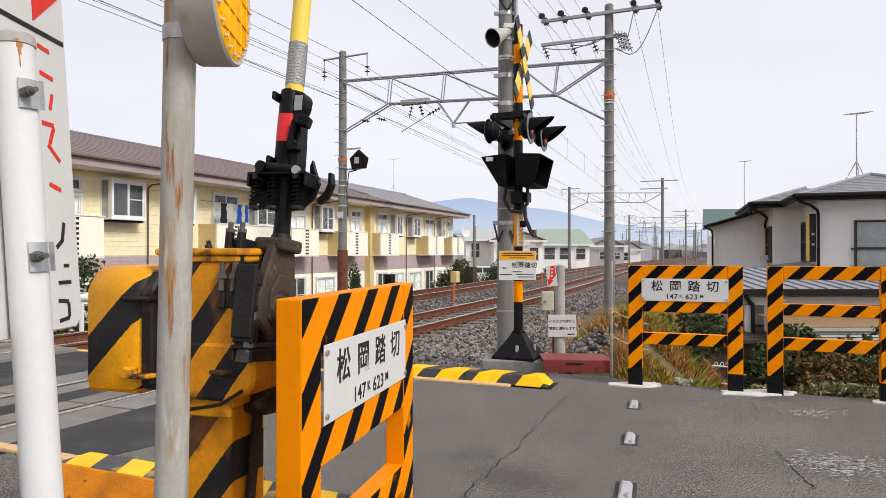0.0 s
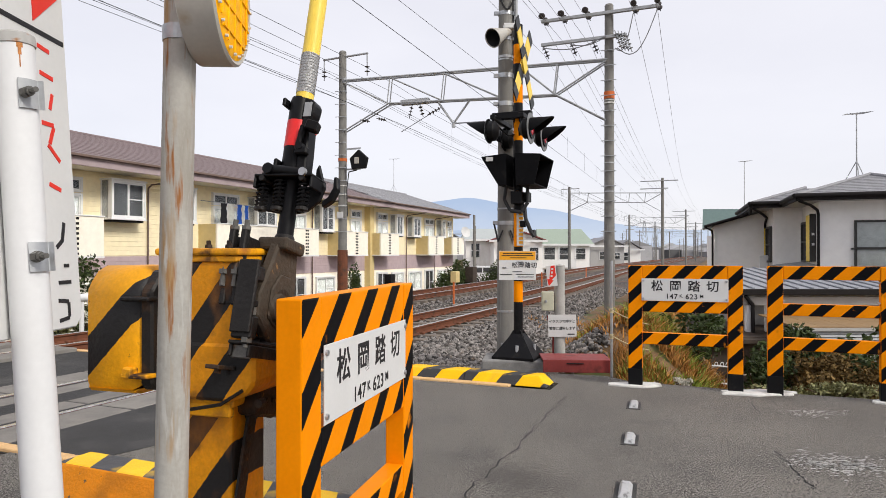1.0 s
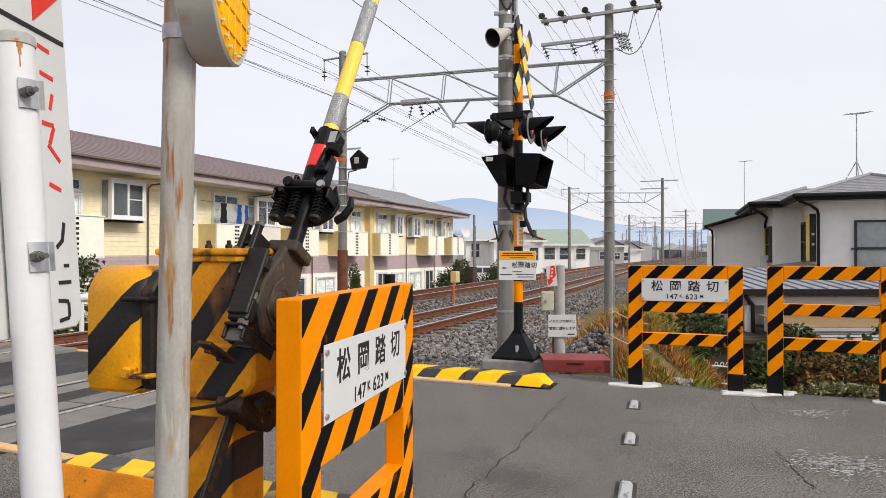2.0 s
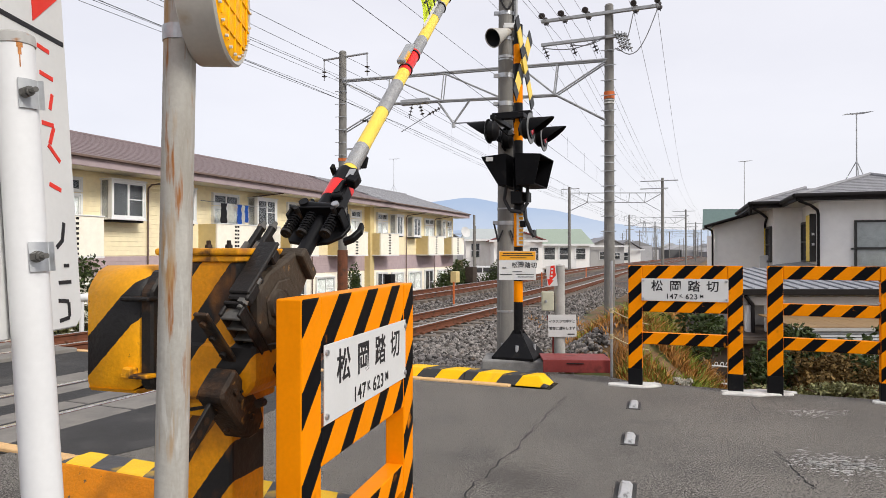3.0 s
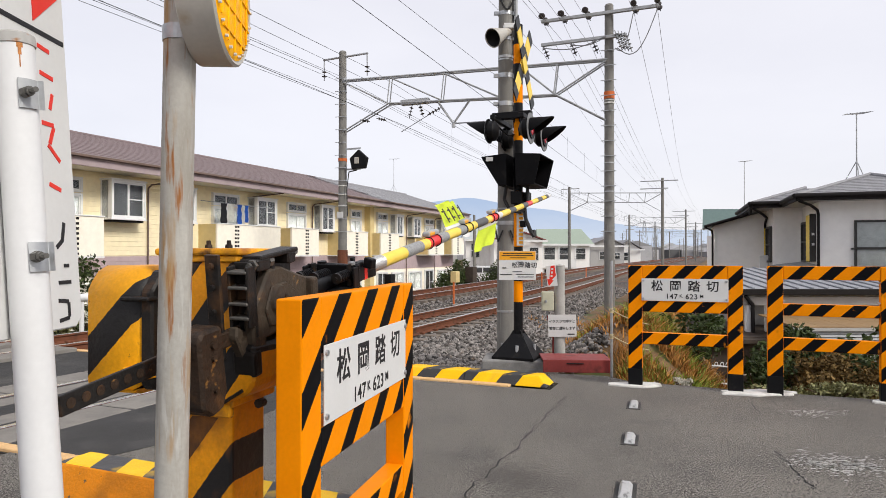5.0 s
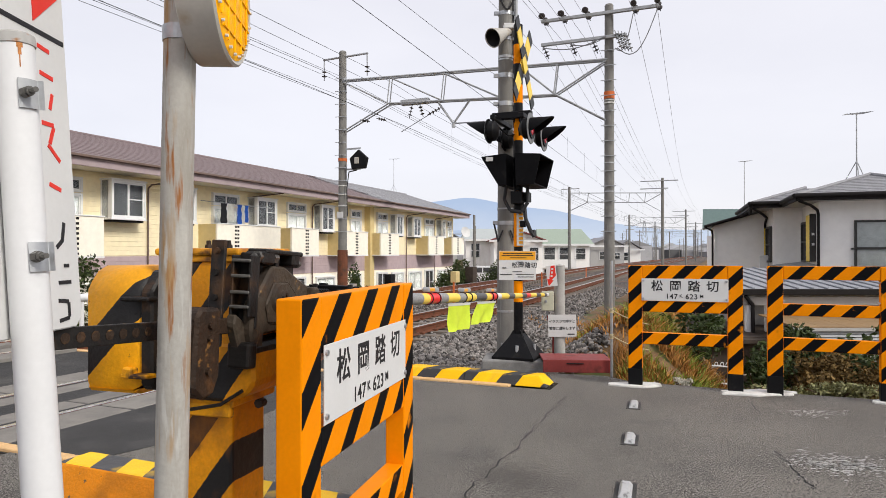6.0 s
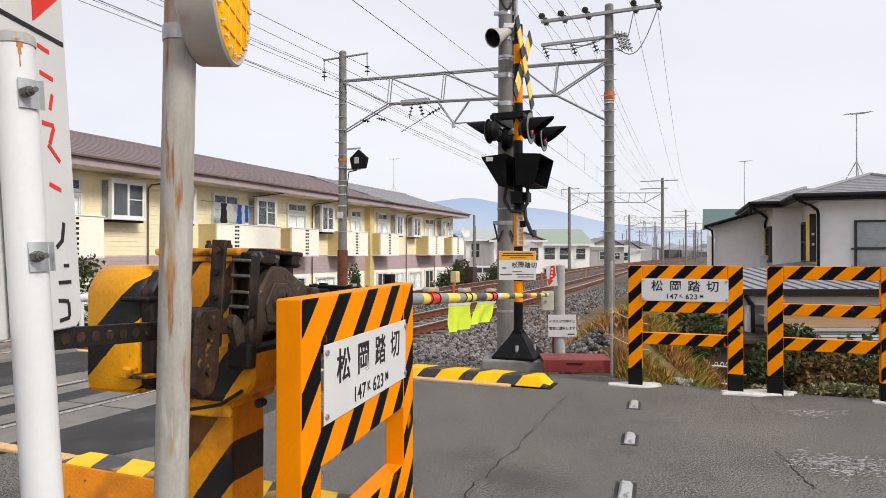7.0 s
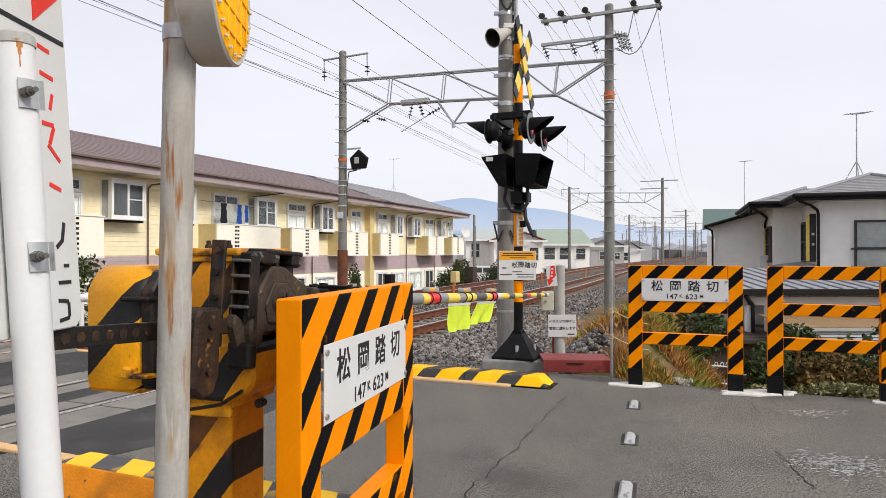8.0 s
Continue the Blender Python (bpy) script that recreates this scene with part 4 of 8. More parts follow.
    for x in (0.06, 0.10, 0.20):
        bm = bmesh.new()
        rod(bm, (x, 0.008, -0.33), (x, 0.021, -0.33), 0.011, 0.011, 8)
        part("bolt", bm, M["rusty_iron"], weight)
        bm = bmesh.new()
        rod(bm, (x, 0.08, -0.40), (x, 0.08, -0.385), 0.011, 0.011, 8)
        part("bolt", bm, M["rusty_iron"], weight)
    bm = bmesh.new()
    block(bm, (0.05, 0.03, 0.16), (0.07, 0.05, -0.19), bevel=0.004)
    part("hanger", bm, M["rusty_iron"], arm)
    # breakaway holder
    bm = bmesh.new()
    rod(bm, (0, 0.0, 0.20), (0, 0.0, 0.50), 0.030, 0.028, 20)
    part("neck", bm, M["black"], arm, "black tubular neck", smooth=True)
    fork = [(0.154, 0.463), (0.124, 0.523), (0.118, 0.469), (0.082, 0.449), (-0.080, 0.433), (-0.077, 0.499), (-0.086, 0.521), (-0.104, 0.475), (-0.122, 0.433), (-0.106, 0.379), (-0.062, 0.343), (0.010, 0.328), (0.110, 0.343), (0.139, 0.391)]
    side = Matrix.Rotation(radians(90), 4, "Z") @ UPRIGHT
    bm = bmesh.new()
    slab(bm, fork, -0.008, 0.008, Matrix.Translation((0.028, 0, 0)) @ side, bevel=0.003)
    shield = part("breakaway_fork", bm, M["black"], arm, "black steel breakaway fork plate")
    bm = bmesh.new()
    block(bm, (0.11, 0.235, 0.010), (-0.012, 0.003, 0.452), bevel=0.003)
    block(bm, (0.10, 0.010, 0.045), (-0.012, 0.118, 0.43), bevel=0.003)
    block(bm, (0.10, 0.010, 0.045), (-0.012, -0.108, 0.43), bevel=0.003)
    part("fork_shelf", bm, M["black"], shield)
    bm = bmesh.new()
    slab(bm, [(-0.115, 0.36), (-0.150, 0.385), (-0.168, 0.43), (-0.160, 0.475), (-0.146, 0.475), (-0.148, 0.435), (-0.132, 0.40), (-0.108, 0.38)], -0.014, 0.014, Matrix.Translation((0.045, 0, 0)) @ side, bevel=0.003)
    part("release_hook", bm, M["black"], shield, "curved black release hook")
    for y in (0.098, 0.030, -0.070):
        bm = bmesh.new()
        pts = [(-0.030 + 0.019 * math.cos(i * 0.785), y + 0.019 * math.sin(i * 0.785), 0.342 + i * 0.00185) for i in range(57)]
        hose(bm, pts, 0.0045, 5)
        part("spring", bm, M["black"], arm, "black coil spring")
        bm = bmesh.new()
        rod(bm, (-0.030, y, 0.325), (-0.030, y, 0.468), 0.007, 0.007, 8)
        rod(bm, (-0.030, y, 0.330), (-0.030, y, 0.342), 0.022, 0.022, 14)
        rod(bm, (-0.030, y, 0.457), (-0.030, y, 0.470), 0.014, 0.014, 6)
        part("spring_bolt", bm, M["oily_iron"], arm)
    bm = bmesh.new()
    rod(bm, (-0.050, 0.075, 0.478), (-0.050, -0.085, 0.462), 0.019, 0.019, 14)
    rod(bm, (-0.075, 0.066, 0.476), (-0.02, 0.066, 0.476), 0.020, 0.020, 16)
    part("hinge_tube", bm, M["black"], arm, smooth=True)
    bm = bmesh.new()
    lathe(bm, [(0.008, -0.006), (0.015, -0.006), (0.015, 0.006), (0.008, 0.006)], 16, Matrix.Translation((-0.072, -0.078, 0.460)) @ Matrix.Rotation(radians(90), 4, "Y"))
    part("split_ring", bm, M["steel"], arm, "worn steel ring")
    bm = bmesh.new()
    lathe(bm, [(0.038, 0.452), (0.040, 0.46), (0.040, 0.755), (0.036, 0.770), (0.0, 0.772)], 28, Matrix.Translation((0, 0.010, 0)))
    holder = part("holder", bm, M["black"], arm, "black tubular arm holder sleeve", smooth=True)
    bm = bmesh.new()
    slab(bm, [(-0.020, 0.765), (-0.055, 0.755), (-0.066, 0.735), (-0.062, 0.70), (-0.052, 0.675), (-0.058, 0.56), (-0.060, 0.46), (-0.020, 0.46)], -0.030, 0.030, side, bevel=0.005)
    part("clamp_box", bm, M["black"], holder, "black clamp box on the sleeve")
    for z, h in ((0.742, 0.03), (0.50, 0.04)):
        bm = bmesh.new()
        block(bm, (0.05, 0.014, h), (-0.028, 0.052, z), bevel=0.003)
        part("clamp_lug", bm, M["black"], holder)
    bm = bmesh.new()
    block(bm, (0.003, 0.030, 0.055), (-0.0325, -0.040, 0.715))
    part("marking_plate", bm, M["rubber"], holder, "small worn marking plate")
    bm = bmesh.new()
    lathe(bm, [(0.0402, 0.574), (0.0412, 0.575), (0.0412, 0.676), (0.0402, 0.677)], 28, Matrix.Translation((0, 0.010, 0)))
    part("red_band", bm, M["arm_red"], arm, "red reflective band", smooth=True)
    bm = bmesh.new()
    block(bm, (0.062, 0.018, 0.034), (0, -0.046, 0.652), bevel=0.003)
    part("red_band", bm, M["arm_red"], arm, "red reflective patch")
    bm = bmesh.new()
    block(bm, (0.045, 0.045, 0.036), (-0.045, -0.078, 0.640), turn=Euler((0.25, 0, 0.2)).to_matrix(), bevel=0.004)
    block(bm, (0.020, 0.020, 0.10), (-0.040, -0.030, 0.600), turn=Euler((0.15, 0, 0)).to_matrix(), bevel=0.004)
    block(bm, (0.030, 0.050, 0.028), (-0.042, -0.046, 0.548), bevel=0.006)
    rod(bm, (-0.06, -0.040, 0.565), (-0.03, -0.040, 0.565), 0.014, 0.014, 10)
    part("sensor_box", bm, M["black"], arm)
    for y in (0.085, -0.075):
        bm = bmesh.new()
        rod(bm, (-0.072, y, 0.44), (0.02, y, 0.44), 0.011, 0.011, 8)
        part("fork_bolt", bm, M["oily_iron"], arm)
    bm = bmesh.new()
    lathe(bm, [(0.034, 0.20), (0.036, 0.215), (0.036, 0.235), (0.031, 0.245)], 20)
    part("neck_collar", bm, M["oily_iron"], arm, smooth=True)
    # tube in bands
    bands = [("arm_yellow", 0.765, 0.79), ("arm_grey", 0.79, 0.95), ("arm_yellow", 0.95, 1.25), ("arm_grey", 1.25, 1.51), ("arm_yellow", 1.51, 1.63), ("arm_red", 1.63, 1.84), ("arm_grey", 1.84, 2.0), ("arm_yellow", 2.0, 2.27), ("arm_grey", 2.27, 2.45), ("arm_yellow", 2.45, 2.72), ("arm_dark", 2.72, 3.05), ("arm_yellow", 3.05, 3.22), ("arm_red", 3.22, 3.45), ("sign_white", 3.45, 3.60), ("arm_yellow", 3.60, 3.93), ("arm_dark", 3.93, 4.2), ("arm_yellow", 4.2, 4.6), ("arm_dark", 4.6, 4.85), ("arm_red", 4.85, 5.1), ("arm_yellow", 5.1, 5.5), ("arm_dark", 5.5, 5.8), ("arm_yellow", 5.8, 6.1), ("arm_dark", 6.1, 6.28), ("sign_white", 6.28, 6.47)]
    for mat, z0, z1 in bands:
        bm = bmesh.new()
        fat = 0.0012 if mat in ("arm_grey", "arm_red", "arm_dark") else 0.0
        r = lambda z: 0.0345 - 0.0016 * z + fat
        rod(bm, (0, 0, z0), (0, 0, z1), r(z0), r(z1), 20)
        part("band", bm, M[mat], arm, {"arm_yellow": "yellow painted tube", "arm_grey": "grey reflective sleeve", "arm_red": "red reflective sleeve", "arm_dark": "dark sleeve", "sign_white": "white sleeve"}[mat], smooth=True)
    bm = bmesh.new()
    for i in range(14):
        z = 0.798 + i * 0.0113
        lathe(bm, [(0.0343, z - 0.0018), (0.0356, z), (0.0343, z + 0.0018)], 20)
    part("sleeve_ribs", bm, M["aluminium"], arm, "ribbed silver reflective sleeve", smooth=True)
    for z in (1.74, 2.50, 3.33):
        bm = bmesh.new()
        block(bm, (0.030, 0.048, 0.19), (-0.052, 0.008, z), bevel=0.010, seg=2)
        lamp = part("arm_lamp", bm, M["rubber"], arm, "flat grey and amber arm lamp")
        bm = bmesh.new()
        block(bm, (0.028, 0.052, 0.10), (-0.052, 0.008, z - 0.04), bevel=0.008)
        part("lamp_lens", bm, M["sign_orange"], lamp, "amber lens")
        for dz in (-0.075, 0.075):
            bm = bmesh.new()
            rod(bm, (0, 0, z + dz - 0.004), (0, 0, z + dz + 0.004), 0.038, 0.038, 20)
            part("strap", bm, M["ink"], lamp)
    flags = []
    for z0, w, skew in ((2.09, 0.54, 0.03), (2.86, 0.62, -0.14)):
        bm = bmesh.new()
        nu, nv, h = 10, 6, (0.19 if z0 < 2.5 else 0.17)
        front = [[bm.verts.new((0.035 + h * v / nv, 0.02 * math.sin(u * 0.9 + v * 0.5) * v / nv, u / nu * w * (1 - 0.12 * v / nv) + skew * v / nv)) for u in range(nu + 1)] for v in range(nv + 1)]
        for v in range(nv):
            for u in range(nu):
                bm.faces.new((front[v][u], front[v][u + 1], front[v + 1][u + 1], front[v + 1][u]))
        bmesh.ops.solidify(bm, geom=bm.faces[:], thickness=0.002)
        fl = part("flag", bm, M["flag"], arm, "fluorescent yellow-green warning flag", smooth=True, m=pose(0, 0, z0))
        bm = bmesh.new()
        block(bm, (0.022, 0.006, w + 0.01), (0.045, 0, w / 2), bevel=0.002)
        part("hem", bm, M["sign_white"], fl, "white hem")
        for i in range(4):
            bm = bmesh.new()
            zc = w * (0.14 + 0.22 * i)
            for dx, dz, sx, sz in ((0.0, 0.0, 0.11, 0.012), (-0.03, 0.02, 0.012, 0.055), (0.035, -0.015, 0.012, 0.05)):
                block(bm, (sx * 0.95, 0.004, sz), (0.125 + dx * 0.9, 0.022, zc + dz))
            part("lettering_bar", bm, M["ink"], fl)
        flags.append((fl, z0))
    return arm, flags


build_machine()
ARM, FLAGS = build_arm()

# ---- near posts and signs ----
def build_sign_post():
    """White post that leans to the left, with a tall board seen nearly edge-on."""
    lean = pose(-0.855, 1.35, 1.4) @ Matrix.Rotation(radians(-3.9), 4, "Y") @ Matrix.Translation((0, 0, -1.4))
    s = thing("road_sign", "white steel post with a tall white sign board on bands", "road sign", lean)
    bm = bmesh.new()
    rod(bm, (0, 0, -0.02), (0, 0, 1.845), 0.0375, 0.0375, 32)
    part("post", bm, M["white_pipe"], s, "white painted steel post", smooth=True)
    bm = bmesh.new()
    lathe(bm, [(0.0, 1.852), (0.034, 1.850), (0.0395, 1.846), (0.0400, 1.842), (0.0400, 1.826), (0.0378, 1.825)][::-1], 32)
    part("cap", bm, M["cap_grey"], s, "grey rust-stained post cap", smooth=True)
    bm = bmesh.new()
    for i, (w, z0, z1) in enumerate(((0.005, 1.815, 1.826), (0.0028, 1.800, 1.815), (0.0010, 1.775, 1.800))):
        for j in range(5):
            a0 = math.atan2(-0.70, 0.72) + (j - 2) * w * 12
            r = 0.0381
            a1 = a0 + w * 12
            v = [bm.verts.new((r * math.cos(q), r * math.sin(q), z)) for q, z in ((a0, z0), (a1, z0), (a1, z1), (a0, z1))]
            bm.faces.new(v)
    part("rust_run", bm, M["rust_stain"], s)
    for z, mat in ((1.722, "steel_far"), (1.39, "steel")):
        bm = bmesh.new()
        arc = [radians(-54 + k * 7) for k in range(9)]
        strip = [(0.0382 * math.cos(q), 0.0382 * math.sin(q)) for q in arc] + [(0.052, 0.004), (0.052, 0.008)] + [(0.0425 * math.cos(q), 0.0425 * math.sin(q)) for q in arc[::-1]]
        slab(bm, strip, z - 0.030, z + 0.030)
        b = part("band", bm, M[mat], s, "galvanised clamp band", smooth=True)
        bm = bmesh.new()
        rod(bm, (0.030, -0.026, z), (0.068, -0.046, z), 0.0055, 0.0055, 10)
        rod(bm, (0.032, -0.027, z), (0.046, -0.0345, z), 0.0115, 0.0115, 6)
        rod(bm, (0.048, -0.0355, z), (0.053, -0.038, z), 0.0095, 0.0095, 6)
        part("bolt", bm, M["steel_dark"], b, "dark threaded bolt and nut")
    # board on the far side of the post, seen nearly edge-on; its own x runs away from the viewer
    board_m = Matrix.Translation((-0.051, 0.0, 0)) @ Matrix.Rotation(radians(90), 4, "Z")
    bm = bmesh.new()
    outline = [(-0.20, 1.225), (0.235, 1.225), (0.26, 1.25), (0.26, 2.6), (-0.20, 2.6)]
    slab(bm, outline, 0.0, 0.012, UPRIGHT, bevel=0.003)
    board = part("sign_board", bm, M["sign_white"], s, "tall white sign board with faded marks", m=board_m)
    bm = bmesh.new()
    slab(bm, [(0.134, 1.930), (0.240, 2.02), (0.240, 2.20), (0.134, 2.20)], 0.0125, 0.014, UPRIGHT)
    part("red_triangle", bm, M["sign_red"], board)
    bm = bmesh.new()
    block(bm, (0.44, 0.002, 0.011), (0.03, -0.013, 1.911))
    part("black_rule", bm, M["ink"], board)
    bars = [("sign_red", 0.112, 1.855, 0.045, 0.010, 6), ("sign_red", 0.118, 1.797, 0.05, 0.010, 6), ("sign_red", 0.130, 1.742, 0.010, 0.040, 18), ("sign_red", 0.112, 1.69, 0.045, 0.010, 0),
            ("sign_red", 0.125, 1.667, 0.011, 0.045, 25), ("sign_red", 0.130, 1.628, 0.055, 0.010, 38), ("sign_red", 0.126, 1.553, 0.045, 0.010, 14),
            ("ink", 0.145, 1.455, 0.011, 0.045, 15), ("ink", 0.128, 1.428, 0.03, 0.010, -35), ("ink", 0.15, 1.38, 0.02, 0.008, 0), ("ink", 0.14, 1.343, 0.05, 0.009, 0),
            ("ink", 0.13, 1.302, 0.04, 0.009, 6), ("ink", 0.150, 1.282, 0.010, 0.035, 0), ("ink", 0.13, 1.262, 0.04, 0.009, -6)]
    for mat, x, z, w, h, a in bars:
        bm = bmesh.new()
        block(bm, (w, 0.0015, h), (0, 0, 0))
        part("marking_bar", bm, M[mat], board, m=pose(x + 0.055, -0.0128, z + 0.06 * (z - 1.5), 0, a, 0))


def build_reflector_post():
    p0, p1 = Vector((-0.756, 1.80, 0)), Vector((-0.709, 1.80, 2.75))
    s = thing("reflector_post", "rust-streaked grey steel post with a round amber reflector", "reflector post", Matrix.Translation(p0))
    bm = bmesh.new()
    rod(bm, (0, 0, -0.02), p1 - p0, 0.0440, 0.0415, 32)
    part("post", bm, M["old_pipe"], s, "grey painted post with rust streaks", smooth=True)
    c = Vector((0.159, 0.03, 2.133))
    turn = Matrix.Translation(c) @ Matrix.Rotation(radians(3.5), 4, "Z") @ Matrix.Rotation(radians(90), 4, "Y")
    bm = bmesh.new()
    lathe(bm, [(0.195, -0.092), (0.207, -0.087), (0.207, 0.006), (0.20, 0.012), (0.192, 0.008)], 48, turn)
    drum = part("drum", bm, M["sign_grey"], s, "round grey drum housing", smooth=True)
    bm = bmesh.new()
    lathe(bm, [(0.190, 0.0), (0.190, 0.009), (0.17, 0.014), (0.0, 0.016)], 48, turn)
    lens = part("lens", bm, M["amber"], drum, "translucent amber reflector face", smooth=True)
    for k in range(-2, 3):
        for flip in (0, 1):
            half = math.sqrt(0.172 ** 2 - (0.066 * k) ** 2)
            bm = bmesh.new()
            p, q = ((0.066 * k, -half, 0.0155), (0.066 * k, half, 0.0155)) if flip else ((-half, 0.066 * k, 0.0155), (half, 0.066 * k, 0.0155))
            rod(bm, turn @ Vector(p), turn @ Vector(q), 0.0035, 0.0035, 6)
            part("lens_rib", bm, M["amber"], lens)
    for i in range(24):
        bm = bmesh.new()
        a = 2 * math.pi * i / 24
        q = turn @ Vector((0.178 * math.cos(a), 0.178 * math.sin(a), 0.0135))
        e = turn @ Vector((0.178 * math.cos(a), 0.178 * math.sin(a), 0.021))
        rod(bm, q, e, 0.0045, 0.004, 8)
        part("stud", bm, M["sign_white"], drum)
    bm = bmesh.new()
    for z in (1.998,):
        lathe(bm, [(0.0415, z - 0.02), (0.0455, z - 0.02), (0.0455, z + 0.02), (0.0415, z + 0.02)], 28, Matrix.Translation((0.034, 0, 0)))
        block(bm, (0.05, 0.012, 0.035), (0.07, 0, z), bevel=0.002)
    part("clamp_band", bm, M["steel"], s)


build_sign_post()
build_reflector_post()


# ---- warning signal across the crossing ----
def build_signal():
    s = thing("crossing_signal", "black and orange level crossing signal with red lamps and hoods", "crossing signal", pose(0.94, 8.2, 0.1) @ Matrix.Rotation(-TURN, 4, "Z"))
    # own axes: x right of the railway, y along it
    edges = [0.0, 0.42, 0.69, 0.95, 1.21, 1.29, 1.38, 1.82, 1.97, 2.07, 2.70, 2.97, 3.17, 3.40, 3.66, 3.90, 4.15]
    for i, (z0, z1) in enumerate(zip(edges, edges[1:])):
        bm = bmesh.new()
        rod(bm, (0, 0, z0), (0, 0, z1), 0.057, 0.057, 24)
        orange = i in (2, 6, 8, 10, 12, 14, 16)
        part("post_band", bm, M["orange" if orange else "black"], s, "orange painted band" if orange else "black painted band", smooth=True)
    bm = bmesh.new()
    for k in range(4):
        a = math.pi / 4 + k * math.pi / 2
        slab(bm, [(0.05, 0.0), (0.30, 0.0), (0.30, 0.03), (0.07, 0.34), (0.05, 0.34)], -0.008, 0.008, Matrix.Rotation(a, 4, "Z") @ UPRIGHT)
    rings = [[bm.verts.new((r * math.cos(math.pi / 4 + k * math.pi / 2), r * math.sin(math.pi / 4 + k * math.pi / 2), z)) for k in range(4)] for r, z in ((0.37, 0.0), (0.37, 0.03), (0.09, 0.30))]
    for lo, hi in zip(rings, rings[1:]):
        for k in range(4):
            bm.faces.new((lo[k], lo[(k + 1) % 4], hi[(k + 1) % 4], hi[k]))
    part("foot", bm, M["black"], s, "black flared steel foot")
    for k in range(4):
        bm = bmesh.new()
        a = k * math.pi / 2 + 0.2
        rod(bm, (0.2 * math.cos(a), 0.2 * math.sin(a), 0.03), (0.2 * math.cos(a), 0.2 * math.sin(a), 0.17), 0.02, 0.02, 8)
        part("anchor_bolt", bm, M["rubber"], s)
    # crossbuck
    for sgn in (1, -1):
        bm = bmesh.new()
        block(bm, (0.012, 0.17, 1.16), (0, 0, 0), bevel=0.003)
        board = part("crossbuck_board", bm, M["arm_yellow"], s, "yellow crossbuck board with black blocks", m=pose(0.075 + 0.012 * sgn, 0.0, 3.65, 38 * sgn, 0, 0))
        for z in (-0.52, -0.17, 0.17, 0.52):
            bm = bmesh.new()
            block(bm, (0.015, 0.174, 0.14), (0, 0, z), bevel=0.002)
            part("black_block", bm, M["ink"], board)
    for z in (3.5, 3.75):
        bm = bmesh.new()
        block(bm, (0.16, 0.03, 0.02), (0.02, 0, z))
        part("crossbuck_clip", bm, M["steel"], s)
    # lamp bar and lamps
    bm = bmesh.new()
    block(bm, (0.50, 0.10, 0.085), (-0.06, -0.06, 3.01), bevel=0.006)
    block(bm, (0.06, 0.72, 0.06), (0.14, 0, 2.95), bevel=0.006)
    block(bm, (0.06, 0.72, 0.06), (-0.22, 0, 2.95), bevel=0.006)
    block(bm, (0.09, 0.10, 0.12), (0.0, 0, 2.98), bevel=0.006)
    part("lamp_bar", bm, M["black"], s)
    for sx in (1, -1):
        for sy in (-0.32, 0.32):
            head = Matrix.Translation((0.17 if sx > 0 else -0.20, sy, 2.785)) @ Matrix.Rotation(radians(90 * sx), 4, "Y")
            bm = bmesh.new()
            lathe(bm, [(0.0, -0.05), (0.07, -0.045), (0.12, 0.0), (0.125, 0.10), (0.118, 0.10)], 28, head)
            lamp = part("lamp_head", bm, M["black"], s, "round black lamp housing", smooth=True)
            bm = bmesh.new()
            lathe(bm, [(0.12, 0.070), (0.185 if sx > 0 else 0.15, 0.070), (0.185 if sx > 0 else 0.15, 0.078), (0.12, 0.078)], 36, head)
            part("disc_back", bm, M["black_matt"], lamp)
            bm = bmesh.new()
            lathe(bm, [(0.122, 0.0785), (0.183 if sx > 0 else 0.148, 0.0785), (0.183 if sx > 0 else 0.148, 0.083), (0.122, 0.083)], 36, head)
            part("background_disc", bm, M["disc_grey"], lamp, "grey background disc")
            bm = bmesh.new()
            lathe(bm, [(0.112, 0.085), (0.09, 0.098), (0.05, 0.108), (0.0, 0.112)], 28, head)
            part("lens", bm, M["lens_red"], lamp, "dark red lens", smooth=True)
            bm = bmesh.new()
            n = 18
            rows = []
            for i in range(n + 1):
                a = math.pi * 1.25 * (i / n - 0.5) + math.pi
                reach = 0.27 * (math.cos((i / n - 0.5) * math.pi * 1.1) * 0.75 + 0.25)
                rows.append([bm.verts.new(head @ Vector((r * math.cos(a) * sx, r * math.sin(a), z))) for r, z in ((0.126, 0.08), (0.12, 0.09 + reach), (0.114, 0.09 + reach), (0.118, 0.08))])
            for r0, r1 in zip(rows, rows[1:]):
                for k in range(4):
                    bm.faces.new((r0[k], r0[(k + 1) % 4], r1[(k + 1) % 4], r1[k]))
            part("visor", bm, M["black_matt"], lamp, "long black visor", smooth=True)
            bm = bmesh.new()
            x0 = 0.14 if sx > 0 else -0.22
            rod(bm, (x0, sy, 2.785), (x0, sy, 2.97), 0.022, 0.022, 10)
            hose(bm, [(x0, sy, 2.9), (x0 * 0.6, sy * 0.8, 2.8), (x0 * 0.4, sy * 0.4, 2.75), (0.0, 0.04, 2.8)], 0.012)
            part("lamp_bracket", bm, M["black"], lamp)
    # train direction boxes: trapezoid hoods on both faces
    for sx in (1, -1):
        bm = bmesh.new()
        lip = 0.29 if sx > 0 else 0.16
        t = [bm.verts.new((x * sx, y, z)) for x, y, z in ((0.06, -0.34, 2.50), (0.06, 0.34, 2.50), (0.37, 0.34, 2.475), (0.37, -0.34, 2.475))]
        b = [bm.verts.new((x * sx, y, z)) for x, y, z in ((0.06, -0.31, 2.12), (0.06, 0.31, 2.12), (lip, 0.31, 2.12), (lip, -0.31, 2.12))]
        bm.faces.new(t)
